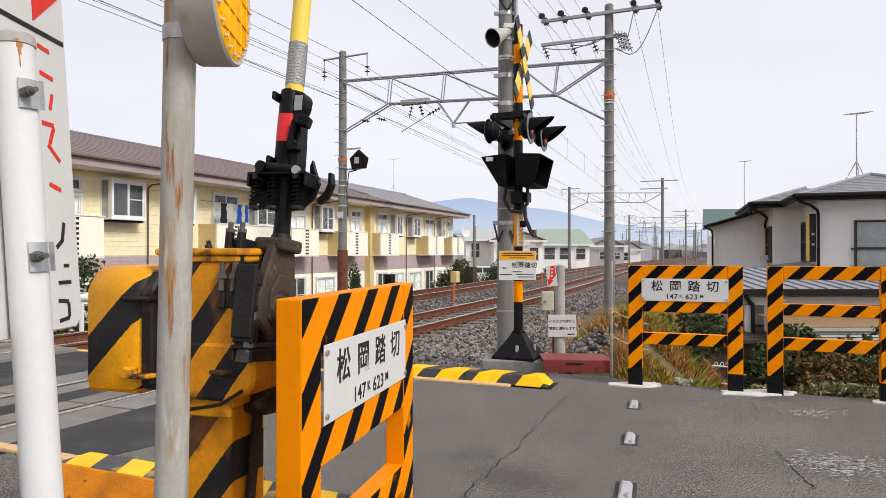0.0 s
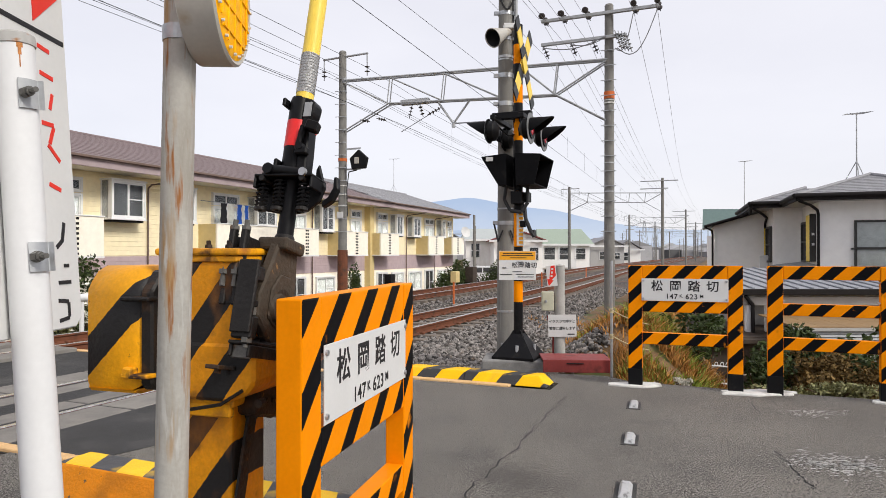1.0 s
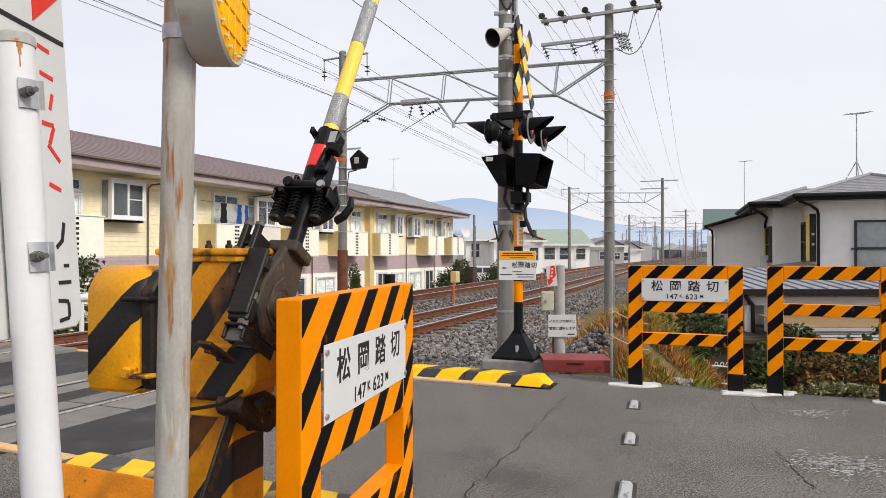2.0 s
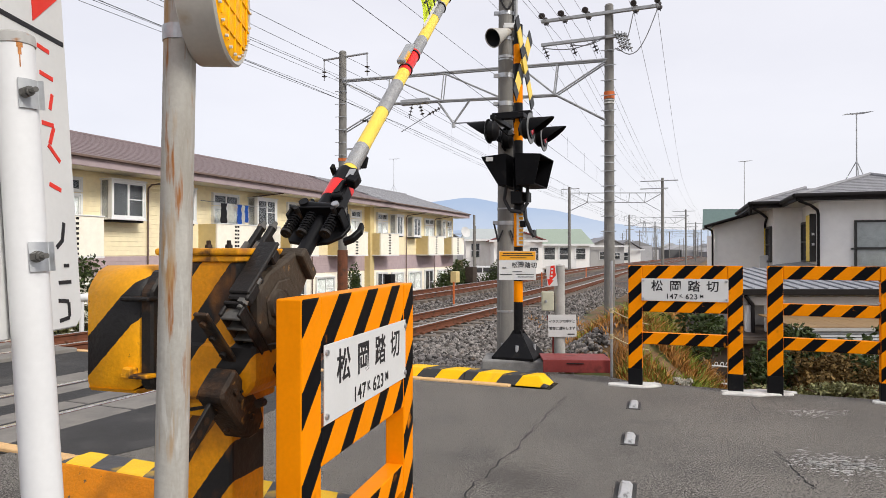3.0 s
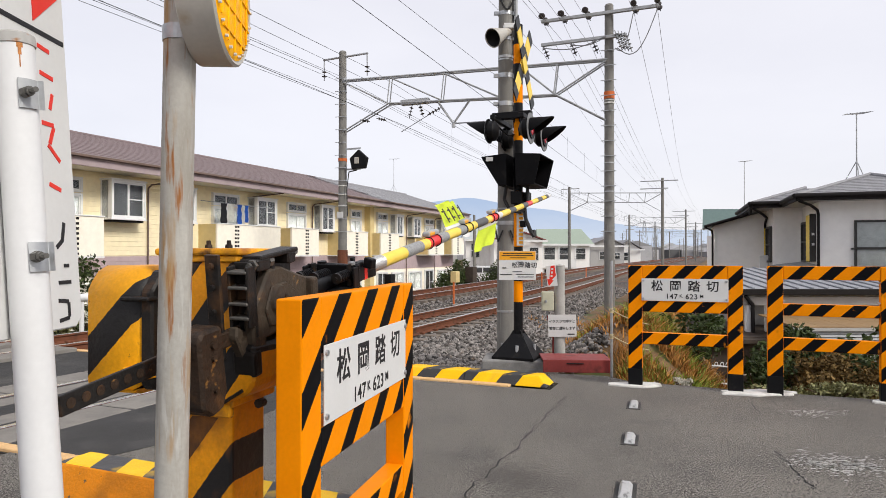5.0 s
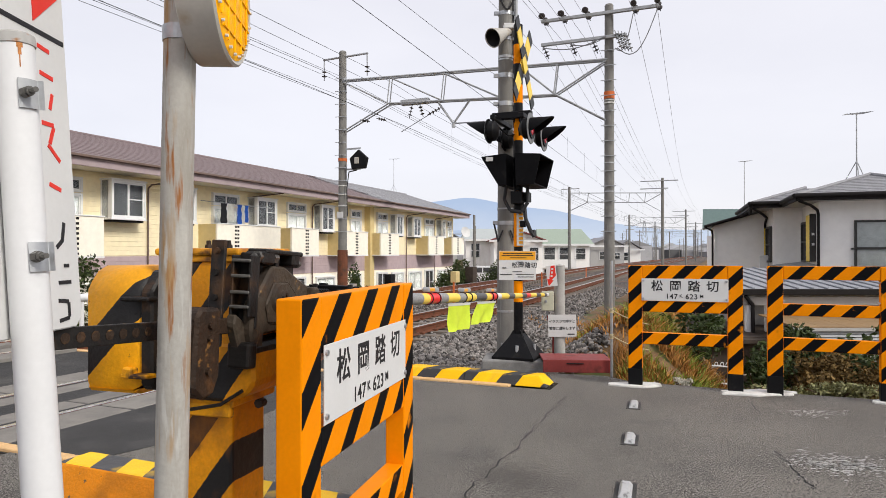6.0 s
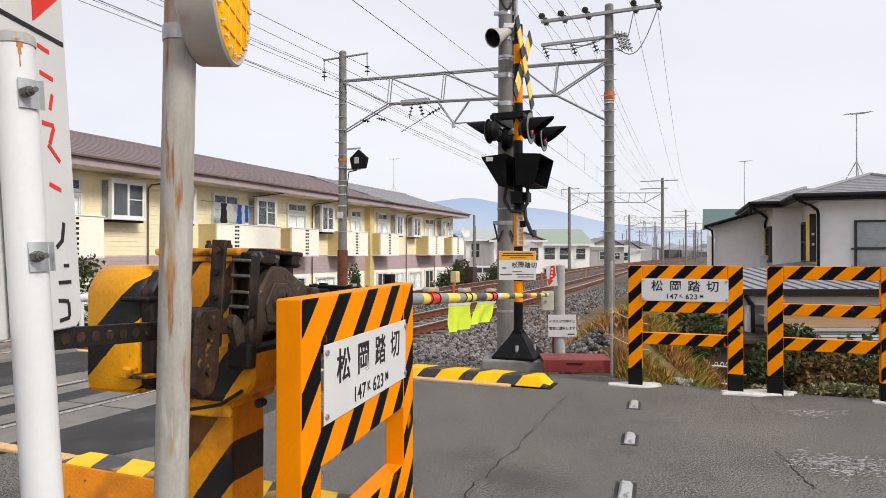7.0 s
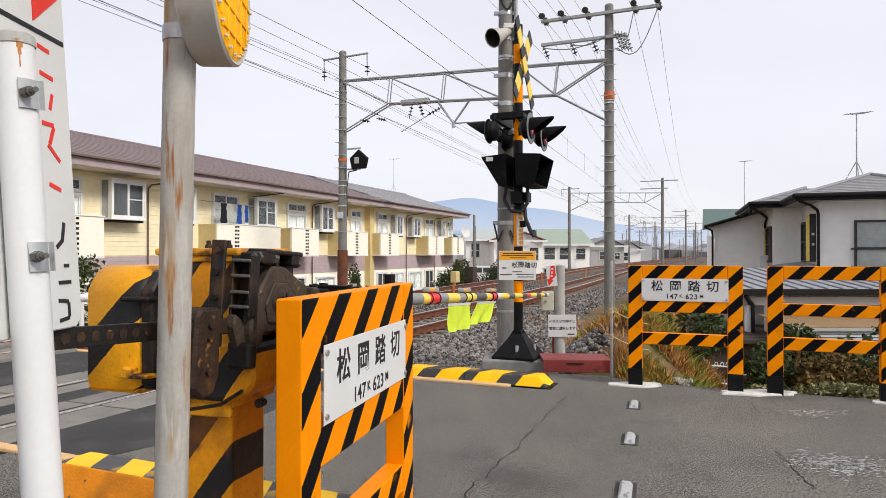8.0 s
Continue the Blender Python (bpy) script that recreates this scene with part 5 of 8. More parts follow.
        for i in range(4):
            if i == 2:
                continue
            bm.faces.new((t[i], t[(i + 1) % 4], b[(i + 1) % 4], b[i]))
        bm.faces.new(b[::-1])
        bmesh.ops.recalc_face_normals(bm, faces=bm.faces[:])
        bmesh.ops.solidify(bm, geom=bm.faces[:], thickness=0.012)
        hood = part("direction_box", bm, M["black_matt"], s, "black tapered train direction hood")
        bm = bmesh.new()
        block(bm, (0.02, 0.56, 0.28), (0.10 * sx, 0, 2.31), bevel=0.004)
        part("indicator_face", bm, M["black"], hood)
        for y in (-0.14, 0.14):
            bm = bmesh.new()
            slab(bm, [(-0.11, -0.015), (0.02, -0.015), (0.02, -0.06), (0.11, 0.0), (0.02, 0.06), (0.02, 0.015), (-0.11, 0.015)], 0.0, 0.006, Matrix.Translation((0.112 * sx, y, 2.31)) @ Matrix.Rotation(radians(90), 4, "Z") @ UPRIGHT)
            part("direction_arrow", bm, M["lens_red"], hood, "unlit red arrow")
    bm = bmesh.new()
    block(bm, (0.09, 0.004, 0.05), (-0.26, -0.352, 2.44))
    part("label_plate", bm, M["sign_white"], s, "small white label")
    for x, y, z, sz in ((0.02, -0.10, 1.98, 0.14), (0.10, 0.0, 1.99, 0.11), (0.07, -0.03, 1.66, 0.07)):
        bm = bmesh.new()
        block(bm, (sz, sz, sz * 1.1), (x, y, z), bevel=0.008)
        part("junction_box", bm, M["black"], s)
    bm = bmesh.new()
    hose(bm, [(-0.10, -0.16, 2.14), (-0.14, -0.14, 1.96), (-0.06, -0.14, 1.82), (0.08, -0.13, 1.80), (0.15, -0.10, 1.92), (0.14, -0.08, 2.12)], 0.022, 8)
    part("cable_loop", bm, M["ink"], s)
    bm = bmesh.new()
    hose(bm, [(0.10, -0.08, 1.9), (0.12, -0.09, 1.72), (0.19, -0.09, 1.55), (0.22, -0.07, 1.50), (0.21, -0.05, 1.58)], 0.024, 8)
    part("cable_loop", bm, M["ink"], s)
    # lettered strip and information plate
    facing = Matrix.Rotation(TURN - radians(6), 4, "Z")
    bm = bmesh.new()
    block(bm, (0.085, 0.008, 0.42), (0, 0, 0), bevel=0.002)
    st = part("warning_strip", bm, M["sign_white"], s, "white strip with orange marks", m=facing @ pose(0.022, -0.062, 1.60))
    for i in range(8):
        bm = bmesh.new()
        block(bm, (0.05, 0.003, 0.032), (0, 0, 0))
        part("marking_bar", bm, M["sign_orange"], st, m=pose(0.01, -0.0055, 0.18 - i * 0.05))
    bm = bmesh.new()
    block(bm, (0.455, 0.005, 0.36), (0, 0, 0), bevel=0.001)
    pl = part("information_plate", bm, M["sign_white"], s, "white and orange crossing information plate", m=facing @ pose(-0.012, -0.075, 1.145, 0, 0, 0))
    bm = bmesh.new()
    block(bm, (0.445, 0.003, 0.105), (0, 0, 0))
    part("orange_panel", bm, M["sign_orange"], pl, m=pose(0, -0.0036, 0.122))
    lettering("crossing_name", "松岡踏切", 0.075, M["ink"], pl, pose(0.085, -0.0040, 0.0, 90, 0, 0), 1.1)
    for x, z, w, h in ((0, 0.15, 0.36, 0.018), (0, 0.122, 0.39, 0.018), (0.01, 0.095, 0.2, 0.016), (-0.16, -0.03, 0.05, 0.022), (0.0, -0.075, 0.12, 0.012), (-0.14, -0.11, 0.15, 0.016), (0.09, -0.108, 0.22, 0.014), (0.1, -0.14, 0.20, 0.014), (0.03, 0.045, 0.08, 0.010)):
        bm = bmesh.new()
        block(bm, (w, 0.002, h * 0.55), (0, 0, 0))
        part("marking_bar", bm, M["ink"], pl, m=pose(x, -0.0062, z))


def build_pad():
    bm = bmesh.new()
    block(bm, (0.78, 0.62, 0.26), (0, 0, -0.03), bevel=0.02, seg=2)
    tagged(part("concrete_base", bm, M["concrete_dark"], m=pose(0.90, 8.22, 0) @ Matrix.Rotation(-TURN * 0.4, 4, "Z")), "dark weathered concrete base under the signal", "base", kind="structure")
    bm = bmesh.new()
    block(bm, (0.80, 0.5, 0.02), (0, 0.18, 0.14), bevel=0.004)
    block(bm, (0.80, 0.012, 0.145), (0, -0.07, 0.075), bevel=0.003)
    tr_ob = thing("cable_trough", "dark red painted steel cable trough cover", "cable trough", pose(1.575, 7.75, 0, 0, 0, -3))
    part("cover", bm, M["red_plate"], tr_ob)
    bm = bmesh.new()
    block(bm, (0.2, 0.03, 0.012), (0, 0, 0), bevel=0.004)
    part("handle_slot", bm, M["black"], tr_ob, m=pose(-0.03, -0.08, 0.108))


def build_utility_pole():
    p = thing("utility_pole", "weathered round concrete utility pole with bands and horn", "utility pole", pose(0.835, 8.75, 0))
    bm = bmesh.new()
    rod(bm, (0, 0, -0.4), (0, 0, 7.2), 0.121, 0.078, 28)
    part("shaft", bm, M["pole_concrete"], p, smooth=True)
    rz = lambda z: 0.119 - 0.006 * z
    for y, h in ((25, 0.05), (70, 0.05), (102, 0.03), (107, 0.02), (135, 0.06), (185, 0.06), (230, 0.03), (237, 0.02), (370, 0.02), (395, 0.05), (300, 0.05), (550, 0.03)):
        z = 1.4 + (448 - y) * 8.75 / 1162
        bm = bmesh.new()
        lathe(bm, [(rz(z) - 0.004, z - h / 2), (rz(z) + 0.006, z - h / 2), (rz(z) + 0.006, z + h / 2), (rz(z) - 0.004, z + h / 2)], 24)
        part("band", bm, M["steel"], p, "galvanised pole band")
        if h >= 0.05:
            for sx in (-1, 1):
                bm = bmesh.new()
                block(bm, (0.07, 0.03, 0.05), (sx * (rz(z) + 0.03), -0.03, z), bevel=0.006)
                part("band_lug", bm, M["steel"], p)
    bm = bmesh.new()
    rod(bm, (0.145, -0.06, 1.6), (0.125, -0.06, 7.0), 0.022, 0.022, 10)
    part("conduit", bm, M["steel_far"], p, "grey cable conduit")
    bm = bmesh.new()
    rod(bm, (0.115, 0.02, 0.0), (0.10, 0.02, 7.0), 0.014, 0.014, 8)
    part("conduit", bm, M["ink"], p)
    # horn loudspeaker
    axis = Vector((-0.66, -0.58, -0.47)).normalized()
    m = Matrix.Translation((-0.045, -0.19, 4.27)) @ axis.to_track_quat("Z", "Y").to_matrix().to_4x4()
    bm = bmesh.new()
    lathe(bm, [(0.0, -0.12), (0.05, -0.12), (0.062, -0.02), (0.080, 0.05), (0.120, 0.20), (0.126, 0.23), (0.117, 0.23), (0.072, 0.05), (0.0, 0.0)], 28, m)
    horn = part("horn_speaker", bm, M["sign_grey"], p, "grey horn loudspeaker", smooth=True)
    bm = bmesh.new()
    block(bm, (0.22, 0.10, 0.07), (0.07, -0.15, 4.37), bevel=0.008)
    part("bracket", bm, M["sign_white"], horn, "white mounting bracket")
    # black lining paints the shade inside the grey horn
    bm = bmesh.new()
    lathe(bm, [(0.0, 0.012), (0.066, 0.055), (0.112, 0.222), (0.110, 0.222), (0.062, 0.062), (0.0, 0.02)], 28, m)
    part("horn_throat", bm, M["ink"], horn, "inside of the horn with its shade painted dark", smooth=True)
    bm = bmesh.new()
    pts = [(-0.10 + 0.02 * math.sin(i), -0.12, 4.85 - 0.22 * math.sin(math.pi * i / 10)) if False else (-0.10 + 0.022 * i, -0.12, 4.80 - 0.19 * math.sin(math.pi * i / 10)) for i in range(11)]
    hose(bm, pts, 0.012, 6)
    part("cable_loop", bm, M["ink"], p)
    bm = bmesh.new()
    block(bm, (0.2, 0.16, 0.1), (-0.05, -0.13, 4.86), bevel=0.01)
    part("fitting", bm, M["black"], p)
    for sx in (-1, 1):
        bm = bmesh.new()
        hose(bm, [(sx * 0.16, -0.09, 1.78), (sx * 0.11, -0.10, 1.55), (sx * 0.05, -0.12, 1.70)], 0.012, 6)
        part("step_hook", bm, M["ink"], p)


def build_button_post():
    s = thing("emergency_button_post", "grey post with emergency button box and notices", "emergency button", pose(1.53, 8.62, -0.1, 0, 0, -8))
    bm = bmesh.new()
    rod(bm, (0, 0, 0), (0, 0, 1.33), 0.072, 0.068, 24)
    lathe(bm, [(0.072, 1.33), (0.05, 1.345), (0.0, 1.35)], 24)
    part("post", bm, M["concrete"], s, "grey round post", smooth=True)
    bm = bmesh.new()
    block(bm, (0.16, 0.11, 0.25), (-0.155, -0.02, 0.87), bevel=0.012, seg=2)
    box = part("button_box", bm, M["beige_box"], s, "beige enamelled button box")
    bm = bmesh.new()
    rod(bm, (-0.18, -0.075, 0.87), (-0.18, -0.095, 0.87), 0.02, 0.018, 14)
    rod(bm, (-0.16, 0, 0.74), (-0.16, 0, 0.68), 0.02, 0.015, 10)
    part("button", bm, M["steel"], box)
    bm = bmesh.new()
    hose(bm, [(-0.16, 0, 0.70), (-0.13, 0, 0.55), (-0.085, -0.01, 0.45), (-0.085, -0.01, 0.02)], 0.012, 8)
    part("conduit", bm, M["red_plate"], s, "thin red conduit")
    bm = bmesh.new()
    block(bm, (0.13, 0.006, 0.27), (0, 0, 0), bevel=0.001)
    pl = part("arrow_plate", bm, M["sign_white"], s, "white plate with a red arrow", m=pose(-0.105, -0.085, 1.20, 0, -6, 0))
    bm = bmesh.new()
    slab(bm, [(0.05, 0.135), (0.0, 0.13), (-0.035, -0.04), (-0.062, -0.03), (-0.05, -0.128), (0.02, -0.06), (-0.005, -0.05), (0.055, 0.0)], 0.003, 0.0045, UPRIGHT)
    part("red_arrow", bm, M["sign_red"], pl)
    bm = bmesh.new()
    for i in range(3):
        block(bm, (0.025, 0.002, 0.026), (0.018 - 0.01 * i, -0.0055, 0.09 - 0.045 * i))
    part("marking_bar", bm, M["sign_white"], pl)
    bm = bmesh.new()
    block(bm, (0.36, 0.005, 0.285), (0, 0, 0), bevel=0.001)
    pl = part("notice_plate", bm, M["sign_white"], s, "white notice plate with two lines of text", m=pose(0.03, -0.082, 0.555, 0, -1.5, 0))
    lettering("notice_text", "イタズラで押すと", 0.043, M["ink"], pl, pose(0, -0.0035, 0.055, 90, 0, 0), 0.95, 0.0008)
    lettering("notice_text", "警察に通報します", 0.043, M["ink"], pl, pose(0, -0.0035, -0.035, 90, 0, 0), 0.95, 0.0008)
    bm = bmesh.new()
    block(bm, (0.09, 0.002, 0.014), (0.11, -0.0035, -0.11))
    part("marking_bar", bm, M["ink"], pl)


def build_rope_post():
    s = thing("rope_post", "thin rusty steel pipe post with a pale rope", "rope post", pose(1.955, 7.62, -0.05))
    bm = bmesh.new()
    rod(bm, (0, 0, 0), (0, 0, 1.36), 0.017, 0.017, 12)
    part("post", bm, M["steel"], s)
    for z in (0.76, 0.46):
        bm = bmesh.new()
        pts = [(0.02 + 0.42 * i / 10, 0.02, z + 0.02 - 0.25 * (i / 10) + 0.09 * (i / 10) ** 2) for i in range(11)]
        hose(bm, pts, 0.006, 6)
        for k in range(4):
            lathe(bm, [(0.017, -0.006), (0.024, 0.0), (0.017, 0.006)], 10, Matrix.Translation((0, 0, z + 0.014 * k)))
        part("rope", bm, M["rope"], s, "pale yellow rope tied to the post")


build_signal()
build_pad()
build_utility_pole()
build_button_post()
build_rope_post()


# ---- road studs ----
def build_studs():
    first = None
    for x, y in ((1.75, 6.03), (1.40, 4.93), (1.07, 3.86)):
        m = pose(x, y, 0, 0, 0, -18)
        if first:
            copy_thing(first, m)
            continue
        first = thing("road_stud", "grey plastic road stud with a raised rib on a dark bed", "road stud", m, group="road studs")
        bm = bmesh.new()
        block(bm, (0.125, 0.30, 0.006), (0, 0, 0.002), bevel=0.002)
        part("bed", bm, M["asphalt_dark"], first)
        bm = bmesh.new()
        slab(bm, [(-0.040, 0.003), (0.040, 0.003), (0.022, 0.032), (-0.022, 0.032)], -0.125, 0.125, UPRIGHT)
        for v in bm.verts:
            if v.co.z > 0.02:
                v.co.y *= 0.80
        bmesh.ops.bevel(bm, geom=bm.edges[:], offset=0.003, segments=1, affect="EDGES", profile=0.5)
        part("rib", bm, M["stud_grey"], first, "grey raised rib")


build_studs()
crack("road_crack", [(1.20, 6.40), (0.86, 5.6), (0.52, 4.7), (0.22, 4.05), (0.05, 3.55)], 0.0065, "long dark crack in asphalt")
crack("road_crack", [(2.9, 6.25), (2.75, 5.7)], 0.006, "short dark crack in asphalt")
crack("road_crack", [(2.35, 4.65), (2.25, 4.2), (2.2, 3.9)], 0.006, "short dark crack in asphalt")
crack("road_crack", [(2.95, 4.75), (3.1, 4.3)], 0.004, "hairline crack in asphalt")
crack("road_crack", [(3.6, 6.0), (3.55, 5.6)], 0.004, "hairline crack in asphalt")


def build_scuffs():
    rnd = random.Random(9)
    for cx, cy, rx, ry, n in ((2.62, 4.35, 0.30, 0.22, 620), (3.25, 5.75, 0.3, 0.12, 160), (3.45, 5.0, 0.15, 0.06, 70)):
        bm = bmesh.new()
        for i in range(n):
            x, y = rnd.gauss(cx, rx * 0.5), rnd.gauss(cy, ry * 0.5)
            s = rnd.uniform(0.002, 0.012)
            k = rnd.randint(5, 7)
            vs = [bm.verts.new((x + s * rnd.uniform(0.6, 2.4) * math.cos(6.283 * j / k), y + s * rnd.uniform(0.5, 1) * math.sin(6.283 * j / k), 0.0045)) for j in range(k)]
            bm.faces.new(vs)
        tagged(part("paint_remains", bm, M["asphalt_patch"]), "worn remains of white paint on asphalt", "paint remains", kind="stuff")


build_scuffs()

# ---- overhead line: masts, portal beams, wires ----
def mast(a, l, z0, top, label, side):
    m = thing("catenary_mast", label, "catenary mast", RAILWAY @ pose(a, l, z0), group="catenary masts")
    H = top - z0
    bm = bmesh.new()
    rod(bm, (0, 0, 0), (0, 0, H), 0.150, 0.120, 24)
    lathe(bm, [(0.125, H), (0.10, H + 0.05), (0.0, H + 0.06)], 24)
    part("shaft", bm, M["pole_concrete"], m, smooth=True)
    for i in range(13 if l < 30 else 5):
        z = 2.4 + i * 0.42
        if z > H - 0.8:
            break
        bm = bmesh.new()
        r = 0.155 - 0.03 * z / H
        lathe(bm, [(r - 0.004, z - 0.012), (r + 0.006, z - 0.012), (r + 0.006, z + 0.012), (r - 0.004, z + 0.012)], 16)
        block(bm, (0.42, 0.018, 0.018), (0, -r - 0.01, z))
        part("climbing_step", bm, M["steel_far"], m)
    return m


def insulator(bm, p, n=3, r=0.055, drop=(0, 0, -1), gap=0.07):
    d = Vector(drop).normalized()
    q = d.to_track_quat("Z", "Y").to_matrix().to_4x4()
    rod(bm, p, Vector(p) + d * (gap * (n + 1)), 0.014, 0.014, 6)
    for i in range(n):
        lathe(bm, [(0.015, -0.02), (r, 0.012), (r * 0.8, 0.022), (0.015, 0.02)], 12, Matrix.Translation(Vector(p) + d * (gap * (i + 1))) @ q)


def build_portal(l, aL, aR, zL, zR, detail):
    """Left and right mast with the truss beam between them."""
    sh = bend(l)
    left = mast(aL + sh, l, -0.3, zL, "grey concrete catenary mast with climbing steps", -1)
    right = mast(aR + sh, l, -0.4, zR, "tall grey concrete catenary mast with crossarms", 1)
    # portal
    p = thing("portal_beam", "galvanised steel lattice beam over both tracks", "portal beam", RAILWAY @ pose(sh, l, 0), group="portal beams")
    top = lambda a: 7.08 + (a - aL) / (aR - aL) * -0.28
    bot = lambda a: 6.17 + (a + 9.73) / 5.4 * -0.22
    posts = [aL + 1.75, aL + 3.62, aL + 5.5, aR - 1.5]
    for s in (-0.09, 0.09):
        bm = bmesh.new()
        rod(bm, (aL, s, top(aL)), (aR, s, top(aR)), 0.032, 0.032, 8)
        part("top_chord", bm, M["steel_far"], p)
        bm = bmesh.new()
        rod(bm, (posts[0], s, bot(posts[0])), (posts[-1], s, bot(posts[-1])), 0.030, 0.030, 8)
        part("bottom_chord", bm, M["steel_far"], p)
        for a in posts:
            bm = bmesh.new()
            rod(bm, (a - 0.05, s, bot(a)), (a + 0.05, s, top(a)), 0.02, 0.02, 8)
            part("vertical", bm, M["steel_far"], p)
        for a, b in ((posts[0], posts[1]), (posts[1], posts[2])):
            bm = bmesh.new()
            rod(bm, (a, s, top(a)), (b, s, bot(b)), 0.021, 0.021, 8)
            part("diagonal", bm, M["steel_far"], p)
        for a, b, za, zb in ((posts[3], posts[2] + 0.55, bot(posts[3]), top(posts[2])), (aR, posts[3], top(aR), bot(posts[3])), (posts[0], aL, bot(posts[0]), 5.36), (posts[3], aR, bot(posts[3]), 5.06), (posts[0], aL, bot(posts[0]), top(aL) - 0.02)):
            bm = bmesh.new()
            rod(bm, (a, s, za), (b, s, zb), 0.025, 0.025, 8)
            part("brace", bm, M["steel_far"], p)
    if detail:
        bm = bmesh.new()
        block(bm, (0.95, 0.2, 0.16), (aL + 2.65, 0, bot(-9) + 0.02), bevel=0.01)
        part("gusset", bm, M["steel_far"], p)
        for a, dx in ((aL + 2.55, -0.25), (aL + 2.8, 0.3)):
            bm = bmesh.new()
            insulator(bm, (a, 0, bot(-9) - 0.05), 3, 0.07, (dx, 0, -1), 0.11)
            part("insulator", bm, M["insulator"], p, "dark ribbed insulator")
        bm = bmesh.new()
        hub = Vector((-7.52, 0, 5.38))
        for a in (-8.05, -6.98):
            rod(bm, (a, 0, bot(a)), hub, 0.035, 0.035, 8)
        rod(bm, hub, hub + Vector((0, 0, -0.12)), 0.06, 0.06, 8)
        part("drop_hanger", bm, M["steel_far"], p)
        bm = bmesh.new()
        insulator(bm, (-7.9, 0.0, 5.92), 4, 0.06, (-1, 0, -0.42), 0.11)
        part("insulator", bm, M["insulator"], p, "dark ribbed insulator")
        bm = bmesh.new()
        rod(bm, (-8.3, 0, 5.74), (-9.3, 0, 5.25), 0.012, 0.012, 6)
        rod(bm, hub, hub + Vector((1.0, 0, -0.02)), 0.02, 0.02, 6)
        part("steady_arm", bm, M["wire_pale"], p)
        for a in (-10.8, -10.2):
            bm = bmesh.new()
            insulator(bm, (a, 0, 5.75), 3, 0.05, (0.8, 0, -0.2), 0.09)
            part("insulator", bm, M["insulator"], p)
    # top arms on the left mast
    H = zL + 0.3
    bm = bmesh.new()
    rod(bm, (-0.75, 0, H - 0.16), (0.95, 0, H - 0.12), 0.035, 0.035, 8)
    for x in (-0.72, 0.92):
        rod(bm, (x, 0, H - 0.15), (x, 0, H - 0.42), 0.02, 0.02, 6)
    part("crossarm", bm, M["steel_far"], left)
    for x in (-0.72, 0.92):
        bm = bmesh.new()
        insulator(bm, (x, 0, H - 0.40), 2, 0.09, (0, 0, -1), 0.15)
        part("insulator", bm, M["insulator"], left, "dark ribbed insulator")
    if detail:
        bm = bmesh.new()
        slab(bm, [(-0.25, -0.28), (0.25, -0.28), (0.33, 0.06), (0.0, 0.34), (-0.33, 0.06)], -0.07, 0.07, Matrix.Translation((0.68, -0.1, 4.72)) @ UPRIGHT, bevel=0.02)
        box = part("signal_back", bm, M["black"], left, "black five-sided lamp housing")
        bm = bmesh.new()
        block(bm, (0.17, 0.02, 0.2), (0.63, -0.18, 4.70), bevel=0.01)
        part("cover_plate", bm, M["sign_grey"], box)
        for z in (5.12, 4.45):
            bm = bmesh.new()
            block(bm, (0.75, 0.06, 0.05), (0.30, 0, z))
            part("bracket", bm, M["steel_far"], left)
        bm = bmesh.new()
        hose(bm, [(0.6, -0.1, 4.4), (0.3, -0.1, 4.35), (0.22, -0.1, 3.8), (0.24, -0.1, 2.9)], 0.02, 6)
        part("cable", bm, M["ink"], left)
        bm = bmesh.new()
        lathe(bm, [(0.16, 0.2), (0.172, 0.2), (0.168, 1.8), (0.15, 1.8)], 20)
        part("sleeve", bm, M["rail_side"], left, "brown steel sleeve round the foot")
        bm = bmesh.new()
        block(bm, (0.22, 0.02, 0.2), (0.0, -0.16, 2.95), bevel=0.003)
        part("number_plate", bm, M["sign_white"], left, "small white plate")
        for q, z0, h in ((left, 4.72, 0.1), (left, 3.9, 0.03), (left, 3.6, 0.03), (left, 3.25, 0.03)):
            bm = bmesh.new()
            lathe(bm, [(0.13, z0), (0.148, z0), (0.148, z0 + h), (0.13, z0 + h)], 20)
            part("marker_band", bm, M["orange_band" if h > 0.05 else "concrete_pale"], q)
        for z0, h, mat in ((6.10, 0.2, "orange_band"), (5.96, 0.04, "concrete_pale"), (6.05, 0.025, "concrete_pale"), (4.3, 0.03, "steel"), (3.5, 0.03, "steel")):
            bm = bmesh.new()
            lathe(bm, [(0.12, z0), (0.148, z0), (0.148, z0 + h), (0.12, z0 + h)], 20)
            part("marker_band", bm, M[mat], right)
    # arms on the right mast
    H = zR + 0.4
    for z, x0, x1 in ((H - 0.22, -1.9, 1.35), (H - 0.90, -1.9, 0.50)):
        bm = bmesh.new()
        block(bm, (x1 - x0, 0.09, 0.09), ((x0 + x1) / 2, -0.14, z), bevel=0.008)
        part("crossarm", bm, M["steel_far"], right, "galvanised crossarm")
    if l < 30:
        for x in (-1.85, -1.3, -0.62, 0.68, 1.30):
            for dy in (-1, 1):
                bm = bmesh.new()
                insulator(bm, (x, -0.14, H - 0.18 + 0.12), 2, 0.085, (0.1, dy, -0.35), 0.16)
                part("insulator", bm, M["insulator"], right, "dark ribbed strain insulator")
        for x in (-1.85, -1.05, -0.45):
            bm = bmesh.new()
            insulator(bm, (x, -0.14, H - 0.9), 3, 0.08, (0.3, 0.6, -0.9), 0.11)
            part("insulator", bm, M["insulator"], right, "dark ribbed insulator")
